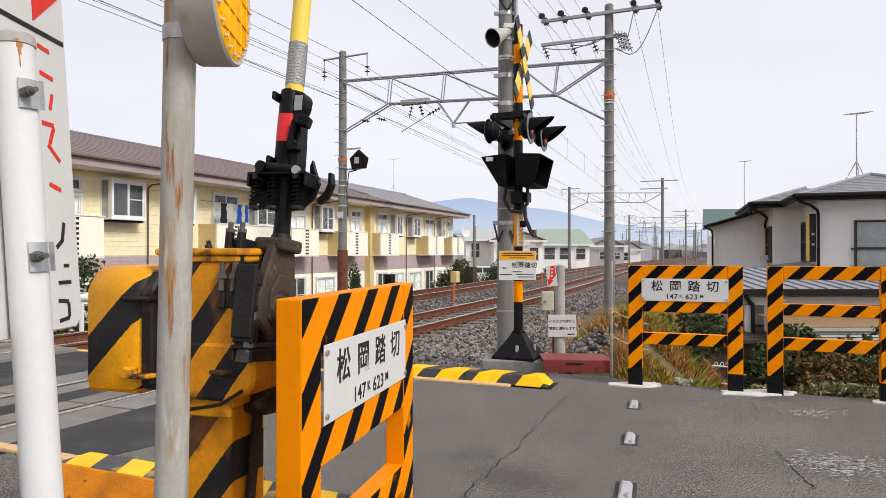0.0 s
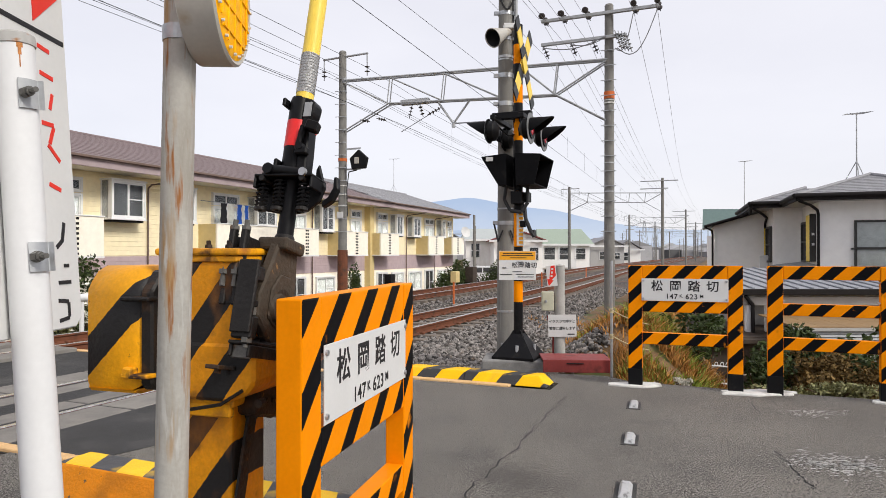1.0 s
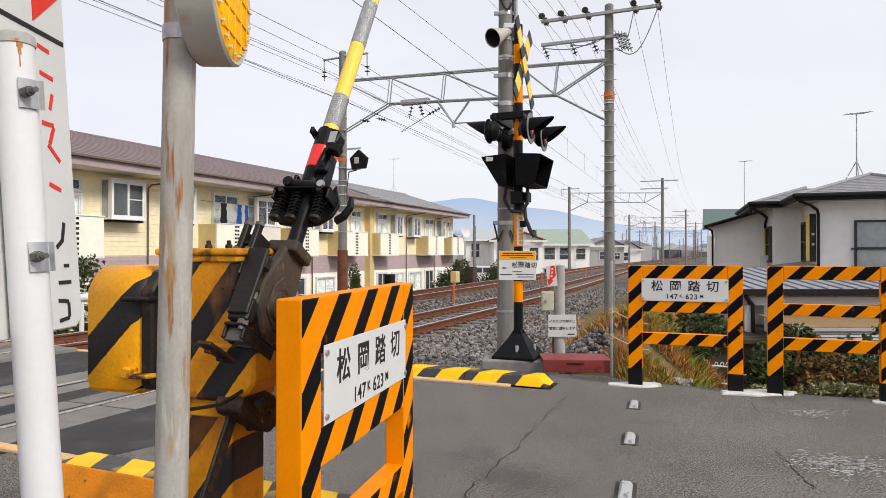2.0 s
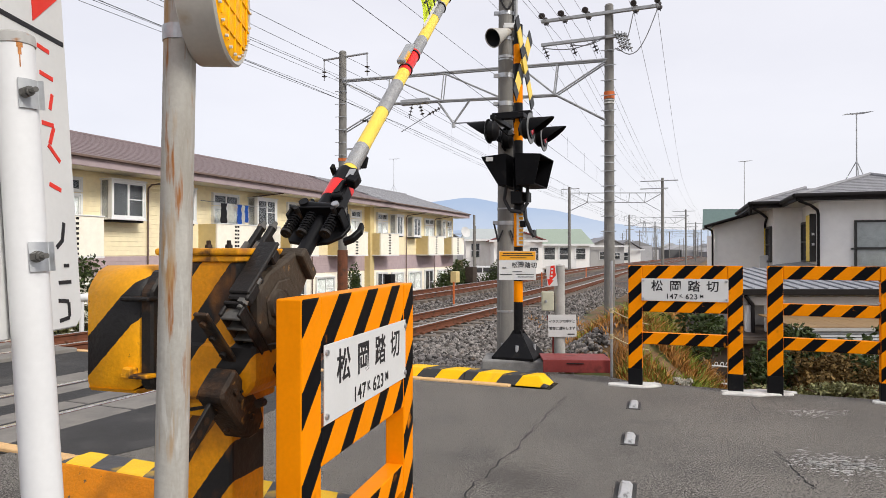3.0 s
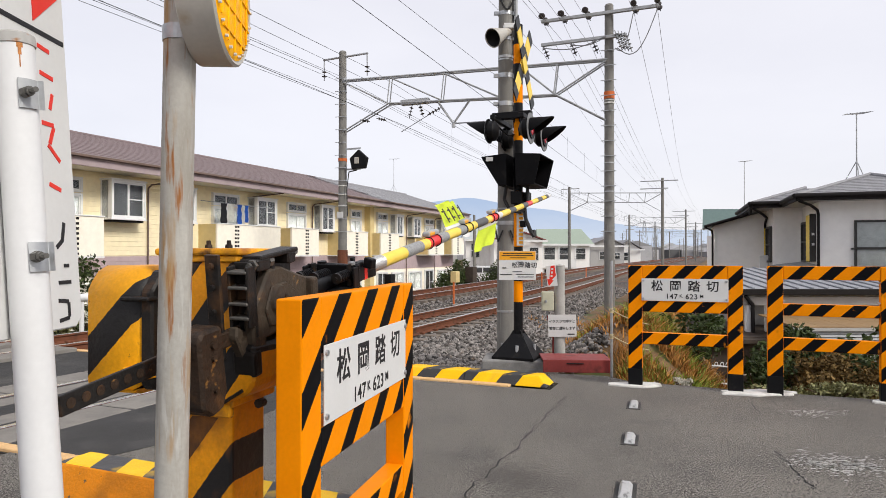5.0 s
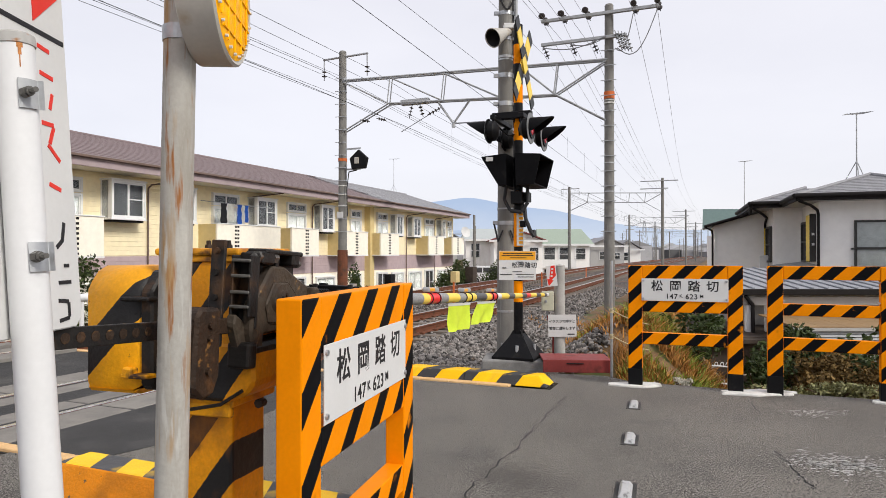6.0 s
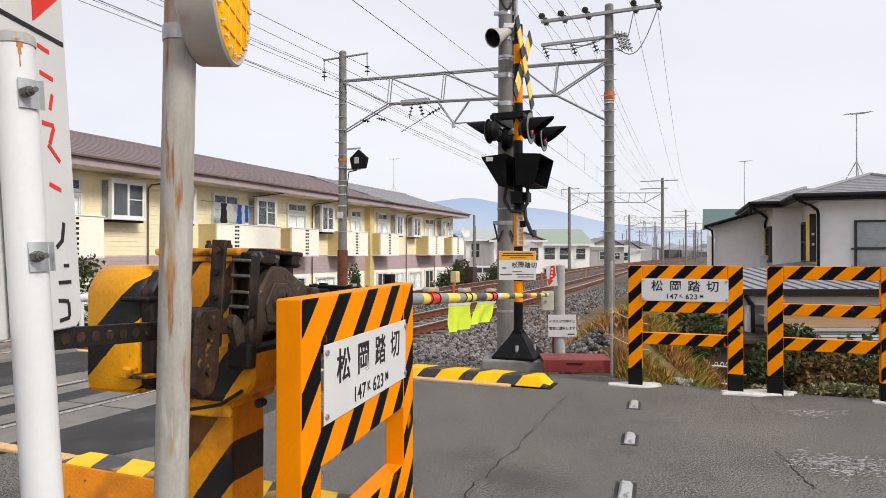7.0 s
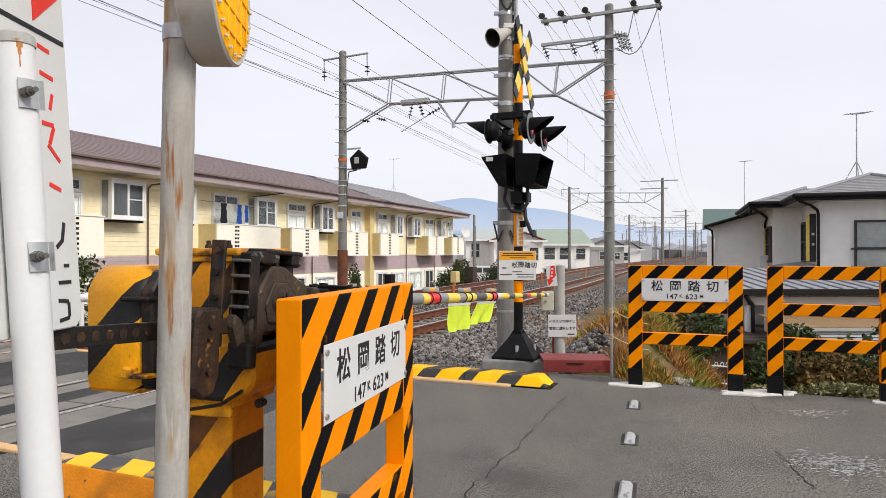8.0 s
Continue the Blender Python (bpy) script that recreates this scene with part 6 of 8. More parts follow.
        if detail:
            for k in range(4):
                bm = bmesh.new()
                insulator(bm, (0.18 + 0.09 * k, -0.2, H - 0.75 - 0.03 * k), 4, 0.06, (0.35, 0, -1), 0.12)
                part("insulator", bm, M["steel_far"], right, "grey cable sealing end")
            for x0, x1, s in ((0.68, 0.2, 0.9), (1.3, 0.25, 1.2), (-1.85, -0.1, 0.35), (-1.05, -0.05, 0.25)):
                bm = bmesh.new()
                pts = []
                for i in range(11):
                    f = i / 10
                    z0 = H - 0.35 if x0 > 0 else H - 1.0
                    pts.append((x0 + (x1 - x0) * f, -0.2, z0 + (-0.9 if x0 > 0 else 0.1) * f - s * 0.5 * math.sin(math.pi * f)))
                hose(bm, pts, 0.014, 5)
                part("jumper_cable", bm, M["wire_pale"], right)


PORTALS = [(18.7, -11.47, -2.83, 8.02, 8.30), (62, -11.6, -3.2, 7.6, 8.1), (107, -11.6, -3.2, 7.4, 8.0), (152, -11.6, -3.2, 7.4, 8.0), (197, -11.6, -3.2, 7.4, 8.0)]
for i, args in enumerate(PORTALS):
    build_portal(*args, i == 0)


def span(name, pts, sag, r, mat, label, groups):
    """A cable hung over its supports."""
    bm = bmesh.new()
    for (p, q) in zip(pts, pts[1:]):
        p, q = Vector(p), Vector(q)
        n = 12
        line = []
        for i in range(n + 1):
            f = i / n
            v = p.lerp(q, f)
            v.z -= sag * 4 * f * (1 - f)
            line.append(v)
        hose(bm, line, r, 4)
    tagged(part(name, bm, M[mat]), label, "cable", groups)


def build_wires():
    ls = [-26, 18.7, 62, 107, 152, 197]
    # feeders on the right mast
    for x, z, mat in ((-1.85, 8.02, "wire_pale"), (-1.3, 8.02, "wire_pale"), (-0.62, 8.02, "wire_pale"), (0.68, 8.0, "wire_pale"), (1.30, 8.0, "wire_pale"), (-1.85, 7.15, "wire_pale"), (-1.05, 7.15, "wire_pale"), (-0.45, 7.15, "wire_pale")):
        span("feeder_cable", [tr(-2.83 + x + bend(l), l, z + (0.25 if l < 0 else 0)) for l in ls], 0.5, 0.0055, mat, "thin pale overhead feeder cable", "overhead cables")
    # feeders on the left mast
    for a, z, r in ((-10.59, 7.46, 0.008), (-12.06, 7.43, 0.008), (-11.62, 7.28, 0.006), (-11.51, 6.58, 0.006), (-11.40, 6.42, 0.006), (-11.51, 7.04, 0.006)):
        span("feeder_cable", [tr(a + bend(l), l, z - (0.3 if l > 20 else 0)) for l in ls], 0.2, r, "wire", "dark overhead cable along the line", "overhead cables")
    # contact lines
    for a, zc in ((-5.85, 6.8), (-9.45, 5.75)):
        span("contact_wire", [tr(a + bend(l), l, zc if l < 0 else 5.55) for l in ls], 0.02, 0.008, "wire", "contact wire over the track", "overhead cables")
        span("messenger_wire", [tr(a + bend(l), l, 6.45) for l in ls], 0.06, 0.006, "wire", "messenger wire over the track", "overhead cables")
        bm = bmesh.new()
        for l0, l1 in zip(ls[1:], ls[2:]):
            for k in range(1, 9):
                f = k / 9
                l = l0 + (l1 - l0) * f
                rod(bm, tr(a + bend(l), l, 5.53), tr(a + bend(l), l, 6.43), 0.003, 0.003, 4)
        tagged(part("dropper", bm, M["wire"]), "fine droppers between the overhead wires", "droppers", kind="stuff")


build_wires()

# ---- apartment blocks beyond the tracks ----
def window(parent, a, l0, l1, z0, z1, sill=True, frame_mat="sash_white", back="shade", panes=2, muntin=True):
    """Sliding sash in a wall that faces the railway: surround, painted room shade or curtain behind, glass."""
    w, h = l1 - l0, z1 - z0
    t = 0.055
    bm = bmesh.new()
    for y, z, sy, sz in ((l0 + t / 2, (z0 + z1) / 2, t, h), (l1 - t / 2, (z0 + z1) / 2, t, h), ((l0 + l1) / 2, z0 + t / 2, w - 2 * t, t), ((l0 + l1) / 2, z1 - t / 2, w - 2 * t, t)):
        block(bm, (0.12, sy, sz), (a + 0.03, y, z))
    win = part("window", bm, M[frame_mat], parent, "white framed sliding window" if frame_mat == "sash_white" else "dark framed window")
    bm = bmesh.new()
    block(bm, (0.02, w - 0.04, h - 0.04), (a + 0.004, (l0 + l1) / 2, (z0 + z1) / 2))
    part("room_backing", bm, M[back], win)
    pw = (w - 2 * t) / panes
    for k in range(panes):
        y0 = l0 + t + k * pw
        bm = bmesh.new()
        x = a + (0.045 if k % 2 else 0.06)
        for y, sy, z, sz in ((y0 + 0.018, 0.036, (z0 + z1) / 2, h - 2 * t), (y0 + pw - 0.018, 0.036, (z0 + z1) / 2, h - 2 * t), (y0 + pw / 2, pw - 0.072, z0 + t + 0.02, 0.04), (y0 + pw / 2, pw - 0.072, z1 - t - 0.02, 0.04)):
            block(bm, (0.03, sy, sz), (x, y, z))
        if muntin and k % 2:
            block(bm, (0.028, pw - 0.072, 0.03), (x, y0 + pw / 2, z0 + h * 0.52))
        part("sash", bm, M[frame_mat], win)
        bm = bmesh.new()
        block(bm, (0.006, pw - 0.06, h - 2 * t - 0.06), (x - 0.006, y0 + pw / 2, (z0 + z1) / 2))
        g = part("pane", bm, M["glass"], win)
        g.visible_shadow = False
    if sill:
        bm = bmesh.new()
        block(bm, (0.16, w - 0.1, 0.06), (a + 0.05, (l0 + l1) / 2, z0 - 0.035), bevel=0.005)
        part("sill", bm, M["gutter"], win)
    return win


def balcony(parent, a, l0, l1, z0, z1, strip, depth=0.8):
    bm = bmesh.new()
    t = 0.08
    block(bm, (t, l1 - l0, z1 - z0), (a + depth, (l0 + l1) / 2, (z0 + z1) / 2), bevel=0.006)
    b = part("balcony", bm, M["wall_pale"], parent, "cream balcony parapet")
    for y in (l0 + t / 2, l1 - t / 2):
        bm = bmesh.new()
        block(bm, (depth - t / 2, t, z1 - z0), (a + depth / 2 - t / 4, y, (z0 + z1) / 2))
        part("balcony_side", bm, M["wall_tan"], b, "tan balcony side panel")
    bm = bmesh.new()
    block(bm, (depth + 0.06, l1 - l0 + 0.04, 0.05), (a + depth / 2 + 0.02, (l0 + l1) / 2, z0 - 0.027))
    part("balcony_floor", bm, M["sash_white"], b)
    bm = bmesh.new()
    block(bm, (t + 0.05, l1 - l0 + 0.03, 0.035), (a + depth, (l0 + l1) / 2, z1 + 0.018), bevel=0.005)
    part("coping", bm, M["sash_white"], b)
    if strip:
        n = 8
        for i in range(n):
            bm = bmesh.new()
            for y in (-0.065, 0.065):
                block(bm, (0.02, 0.085, (z1 - z0) / n * 0.5), (a + depth + t / 2 + 0.004, strip + y, z0 + (i + 0.5) * (z1 - z0) / n))
            part("vent_slot", bm, M["gutter"], b)
    return b


def siding(parent, a, l0, l1, z0, z1, mat, pitch):
    """Weatherboards, each a board of its own."""
    n = max(1, round((z1 - z0) / pitch))
    h = (z1 - z0) / n
    for i in range(n):
        bm = bmesh.new()
        prof = [(0.0, 0.0), (0.020, 0.003), (0.012, h), (0.0, h)]
        t = [[bm.verts.new((a + x, l, z0 + i * h + z)) for x, z in prof] for l in (l0, l1)]
        for k in range(4):
            bm.faces.new((t[0][k], t[0][(k + 1) % 4], t[1][(k + 1) % 4], t[1][k]))
        bm.faces.new(t[0][::-1])
        bm.faces.new(t[1])
        bmesh.ops.recalc_face_normals(bm, faces=bm.faces[:])
        part("board", bm, M[mat], parent)


def slate_roof(parent, a_eave, a_ridge, l0, l1, z_eave, z_ridge, mat, hip1=0.0, courses=16):
    """Roof slope facing the railway in overlapping courses, with the back slope as one sheet."""
    for i in range(courses):
        f0, f1 = i / courses, (i + 1) / courses
        bm = bmesh.new()
        a0, a1 = a_eave + (a_ridge - a_eave) * f0, a_eave + (a_ridge - a_eave) * f1
        z0, z1 = z_eave + (z_ridge - z_eave) * f0, z_eave + (z_ridge - z_eave) * f1
        e0, e1 = l1 - hip1 * f0, l1 - hip1 * f1
        lo = [bm.verts.new(v) for v in ((a0, l0, z0 + 0.018), (a0, e0, z0 + 0.018), (a1, e1, z1), (a1, l0, z1))]
        hi = [bm.verts.new(v) for v in ((a0, l0, z0), (a0, e0, z0), (a1, e1, z1 - 0.02), (a1, l0, z1 - 0.02))]
        bm.faces.new(lo)
        bm.faces.new(hi[::-1])
        for k in range(4):
            bm.faces.new((lo[k], hi[k], hi[(k + 1) % 4], lo[(k + 1) % 4]))
        bmesh.ops.recalc_face_normals(bm, faces=bm.faces[:])
        part("slate_course", bm, M[mat], parent)
    bm = bmesh.new()
    far = 2 * a_ridge - a_eave
    vs = [bm.verts.new(v) for v in ((a_ridge, l0, z_ridge), (a_ridge, l1 - hip1, z_ridge), (far, l1, z_eave), (far, l0, z_eave))]
    bm.faces.new(vs)
    if hip1:
        vs = [bm.verts.new(v) for v in ((a_eave, l1, z_eave), (far, l1, z_eave), (a_ridge, l1 - hip1, z_ridge))]
        bm.faces.new(vs)
    bmesh.ops.solidify(bm, geom=bm.faces[:], thickness=0.03)
    part("back_slope", bm, M[mat], parent)
    bm = bmesh.new()
    rod(bm, (a_ridge, l0, z_ridge), (a_ridge, l1 - hip1, z_ridge), 0.07, 0.07, 8)
    part("ridge_cap", bm, M[mat], parent)


FA = -16.4
BAY = 0.38


def bay_window(parent, l0, l1, z0, z1):
    """Shallow boxed-out window: sashes in front, a pane in each side, white rim above and below."""
    win = window(parent, FA + BAY, l0, l1, z0, z1, sill=False)
    bm = bmesh.new()
    block(bm, (BAY + 0.14, l1 - l0 + 0.06, 0.05), (FA + BAY / 2 + 0.05, (l0 + l1) / 2, z0 - 0.02), bevel=0.005)
    part("bay_sill", bm, M["sash_white"], win)
    bm = bmesh.new()
    block(bm, (BAY + 0.14, l1 - l0 + 0.06, 0.05), (FA + BAY / 2 + 0.05, (l0 + l1) / 2, z1 + 0.02), bevel=0.005)
    part("bay_head", bm, M["sash_white"], win)
    bm = bmesh.new()
    block(bm, (BAY + 0.04, l1 - l0 - 0.1, 0.05), (FA + BAY / 2 + 0.03, (l0 + l1) / 2, z0 - 0.072), bevel=0.005)
    part("bay_underside", bm, M["gutter"], win, "dark underside of the bay")
    for y in (l0 + 0.03, l1 - 0.03):
        bm = bmesh.new()
        for x, sx, z, sz in ((FA + 0.04, 0.05, (z0 + z1) / 2, z1 - z0), (FA + BAY - 0.03, 0.05, (z0 + z1) / 2, z1 - z0)):
            block(bm, (sx, 0.05, sz), (x, y, z))
        part("bay_side_frame", bm, M["sash_white"], win)
        bm = bmesh.new()
        block(bm, (BAY - 0.09, 0.02, z1 - z0 - 0.02), (FA + BAY / 2 + 0.005, y, (z0 + z1) / 2))
        part("bay_side_backing", bm, M["net_curtain"], win)
        bm = bmesh.new()
        block(bm, (BAY - 0.1, 0.005, z1 - z0 - 0.04), (FA + BAY / 2 + 0.005, y + (-0.018 if y < (l0 + l1) / 2 else 0.018), (z0 + z1) / 2))
        part("pane", bm, M["glass"], win).visible_shadow = False


def build_apartments():
    specs = [
        ("cream two-storey apartment block with mauve slate roof", 2.0, 29.4, "roof_mauve", 0.0,
         [(13.66, 15.12, 2.42, 3.42), (16.55, 17.25, 2.42, 3.42), (20.05, 21.65, 2.42, 3.38), (24.4, 25.9, 2.38, 3.40), (8.2, 9.6, 2.42, 3.42)],
         [(18.0, 19.35, 1.40, 3.52), (22.3, 23.6, 1.40, 3.5), (27.3, 28.3, 1.40, 3.5), (11.9, 12.9, 1.40, 3.5)],
         [(10.9, 12.98, 12.1), (17.39, 20.84, 18.36), (21.56, 23.45, 22.6), (25.4, 27.64, 26.6)]),
        ("cream two-storey apartment block with grey gabled roof", 29.5, 40.6, "roof_grey", 0.0,
         [(31.6, 33.05, 2.38, 3.36), (33.7, 35.4, 2.36, 3.34), (37.9, 39.2, 2.4, 3.36)],
         [(29.95, 31.1, 1.4, 3.5), (35.9, 37.2, 1.4, 3.5), (39.4, 40.2, 1.4, 3.5)],
         [(28.95, 30.95, 29.9), (34.81, 37.09, 35.9), (38.47, 40.46, 39.4)]),
    ]
    for label, l0, l1, roof_mat, hip, wins, doors, balcs in specs:
        b = thing("apartment_block", label, "apartment block", RAILWAY, group="apartment blocks")
        bm = bmesh.new()
        block(bm, (7.4, l1 - l0, 5.35), (FA - 3.7, (l0 + l1) / 2, 1.19), bevel=0.01)
        part("wall", bm, M["wall_cream"], b, "cream rendered wall")
        siding(b, FA, l0, l1, 1.32, 3.70, "wall_cream", 0.14)
        siding(b, FA + 0.004, l0, l1, 0.52, 1.30, "wall_mauve", 0.16)
        slate_roof(b, FA + 1.05, FA - 3.7, l0 - 0.4, l1 + 0.5, 3.98, 5.46, roof_mat, hip)
        bm = bmesh.new()
        block(bm, (0.05, l1 - l0 + 0.9, 0.26), (FA + 0.98, (l0 + l1) / 2 + 0.05, 3.83), bevel=0.006)
        part("fascia", bm, M["fascia"], b, "mauve eaves fascia")
        bm = bmesh.new()
        block(bm, (1.0, l1 - l0 + 0.9, 0.03), (FA + 0.48, (l0 + l1) / 2 + 0.05, 3.725))
        part("soffit", bm, M["wall_pale"], b)
        # the gutter's dark colour also paints the shadow line below the slates
        bm = bmesh.new()
        block(bm, (0.11, l1 - l0 + 0.9, 0.07), (FA + 1.06, (l0 + l1) / 2 + 0.05, 3.955), bevel=0.01)
        part("gutter", bm, M["pipe_brown"], b, "brown eaves gutter, dark for the shadow below the slates")
        siding(b, FA + 0.002, l0, l1, -1.45, 0.50, "wall_pale", 0.16)
        for w in wins:
            bay_window(b, w[0] - 0.12, w[1] * (1 - BAY / 16.4) - 0.02, w[2] - 0.02, w[3] + 0.08)
        for d in doors:
            window(b, FA + 0.03, d[0], d[1], d[2], 3.05, sill=False, back="curtain")
            window(b, FA + 0.03, d[0], d[1], 3.08, d[3], sill=False, muntin=False)
        for q0, q1, st in balcs:
            balcony(b, FA, q0, q1, 1.31, 2.38, st)
        for w0, w1 in ((w[0], w[1]) for w in wins):
            window(b, FA + 0.03, w0, w1, -0.75, 0.35, sill=False, back="curtain")
        for d in doors:
            window(b, FA + 0.03, d[0], d[1], -1.2, 0.40, sill=False)
        for q0 in (15.2, 24.1, 20.0, 33.4, 37.4):
            if l0 < q0 < l1:
                bm = bmesh.new()
                hose(bm, [(FA + 1.0, q0 + 0.9, 3.90), (FA + 0.95, q0 + 0.88, 3.70), (FA + 0.12, q0 + 0.1, 3.52), (FA + 0.08, q0, 3.40), (FA + 0.08, q0, -1.4)], 0.026, 8)
                part("downpipe", bm, M["pipe_brown"], b, "brown downpipe")
        if l0 < 10:
            bm = bmesh.new()
            block(bm, (0.5, 0.40, 5.1), (FA + 0.10, 28.95, 1.2))
            part("end_pier", bm, M["wall_tan"], b, "tan end pier")
    # laundry on the balcony
    for l, w, h, mat, label in ((17.95, 0.30, 0.75, "cloth_dark", "dark garment on a balcony line"), (18.3, 0.35, 0.62, "cloth_white", "white shirt on a balcony line"), (18.75, 0.22, 0.72, "cloth_blue", "blue towel on a balcony line"), (19.12, 0.20, 0.62, "cloth_blue", "blue shirt on a balcony line"), (18.95, 0.16, 0.85, "cloth_white", "pale towel on a balcony line")):
        bm = bmesh.new()
        n = 8
        rows = [[bm.verts.new((0.03 * math.sin(i * 1.7 + z * 3), w * (i / n - 0.5) * (1 + 0.12 * math.sin(z * 5)), -h * z / 5)) for i in range(n + 1)] for z in range(6)]
        for r0, r1 in zip(rows, rows[1:]):
            for i in range(n):
                bm.faces.new((r0[i], r0[i + 1], r1[i + 1], r1[i]))
        bmesh.ops.solidify(bm, geom=bm.faces[:], thickness=0.008)
        tagged(part("laundry", bm, M[mat], smooth=True, m=RAILWAY @ pose(FA + 0.62, l, 3.12)), label, "laundry", "laundry on the line")
    bm = bmesh.new()
    rod(bm, (FA + 0.62, 17.4, 3.13), (FA + 0.62, 20.6, 3.10), 0.012, 0.012, 6)
    for l in (17.5, 20.4):
        rod(bm, (FA, l, 3.2), (FA + 0.66, l, 3.13), 0.012, 0.012, 6)
    tagged(part("laundry_pole", bm, M["steel"], m=RAILWAY), "thin steel laundry pole on wall brackets", "laundry pole")
    # dish and aerial
    d = thing("satellite_dish", "white round satellite dish on an arm", "satellite dish", RAILWAY @ pose(FA + 0.95, 40.4, 2.75))
    bm = bmesh.new()
    lathe(bm, [(0.0, 0.0), (0.2, 0.02), (0.36, 0.08), (0.37, 0.075), (0.2, 0.0), (0.0, -0.02)], 24, Matrix.Rotation(radians(70), 4, "Y") @ Matrix.Rotation(radians(30), 4, "X"))
    part("dish", bm, M["sign_white"], d, smooth=True)
    bm = bmesh.new()
    hose(bm, [(0, 0, 0), (-0.3, 0, -0.1), (-0.9, 0, -0.1)], 0.025)
    part("arm", bm, M["steel"], d)


def aerial(x, y, z, h, yaw, label):
    s = thing("tv_aerial", label, "tv aerial", pose(x, y, z, 0, 0, yaw))
    bm = bmesh.new()
    rod(bm, (0, 0, 0), (0, 0, h), 0.018, 0.014, 8)
    for k in range(3):
        a = k * 2.1
        rod(bm, (0.3 * math.cos(a), 0.3 * math.sin(a), -0.1), (0, 0, 0.45), 0.012, 0.012, 6)
    part("mast", bm, M["steel_far"], s)
    bm = bmesh.new()
    rod(bm, (-0.38, 0, h - 0.06), (0.38, 0, h + 0.05), 0.011, 0.011, 6)
    part("boom", bm, M["steel_far"], s)
    for i in range(9):
        bm = bmesh.new()
        x0 = -0.35 + i * 0.088
        w = 0.10 + 0.012 * i
        rod(bm, (x0, -w, h - 0.01 + x0 * 0.11), (x0, w, h - 0.01 + x0 * 0.11), 0.007, 0.007, 5)
        part("element", bm, M["steel_far"], s)


build_apartments()
P = tr(FA - 3.7, 39.2, 5.5)
aerial(P.x, P.y, P.z, 2.2, 40, "thin metal tv aerial on the apartment roof")

# ---- houses below the road, beyond the fences ----
def pane_window(parent, x0, x1, y, z0, z1, frame_mat, back, bars=(0.5,), name="window", label="dark framed window"):
    """Window in a wall that faces -y."""
    t = 0.05
    w, h = x1 - x0, z1 - z0
    bm = bmesh.new()
    for x, z, sx, sz in ((x0 + t / 2, (z0 + z1) / 2, t, h), (x1 - t / 2, (z0 + z1) / 2, t, h), ((x0 + x1) / 2, z0 + t / 2, w - 2 * t, t), ((x0 + x1) / 2, z1 - t / 2, w - 2 * t, t)):
        block(bm, (sx, 0.10, sz), (x, y - 0.03, z))
    for f in bars:
        block(bm, (w - 2 * t, 0.06, 0.05), ((x0 + x1) / 2, y - 0.03, z0 + h * f))
    win = part(name, bm, M[frame_mat], parent, label)
    # backing sheet: a curtain colour, or dark paint for the room's shade
    bm = bmesh.new()
    block(bm, (w - 0.06, 0.02, h - 0.06), ((x0 + x1) / 2, y - 0.004, (z0 + z1) / 2))
    part("room_backing", bm, M[back], win)
    bm = bmesh.new()
    block(bm, (w - 0.08, 0.006, h - 0.08), ((x0 + x1) / 2, y - 0.035, (z0 + z1) / 2))
    g = part("pane", bm, M["glass"], win)
    g.visible_shadow = False
    return win


def sheet(name, corners, material, parent, label="", thick=0.05, smooth=False):
    bm = bmesh.new()
    bm.faces.new([bm.verts.new(c) for c in corners])
    bmesh.ops.recalc_face_normals(bm, faces=bm.faces[:])
    if bm.faces[:][0].normal.z < 0:
        bmesh.ops.reverse_faces(bm, faces=bm.faces[:])
    bmesh.ops.solidify(bm, geom=bm.faces[:], thickness=thick)
    return part(name, bm, material, parent, label)


def hip_courses(parent, a, b, c, d, mat, n):
    """Roof slope between eave a-b and top d-c, in overlapping courses."""
    a, b, c, d = (Vector(v) for v in (a, b, c, d))
    for i in range(n):
        f0, f1 = i / n, (i + 1) / n
        up = Vector((0, 0, 0.016))
        q = [a.lerp(d, f0) + up, b.lerp(c, f0) + up, b.lerp(c, f1), a.lerp(d, f1)]
        bm = bmesh.new()
        hi = [bm.verts.new(v) for v in q]
        lo = [bm.verts.new(v - Vector((0, 0, 0.03))) for v in q]
        bm.faces.new(hi)
        bm.faces.new(lo[::-1])
        for k in range(4):
            bm.faces.new((hi[k], lo[k], lo[(k + 1) % 4], hi[(k + 1) % 4]))
        bmesh.ops.recalc_face_normals(bm, faces=bm.faces[:])
        part("slate_course", bm, M[mat], parent)


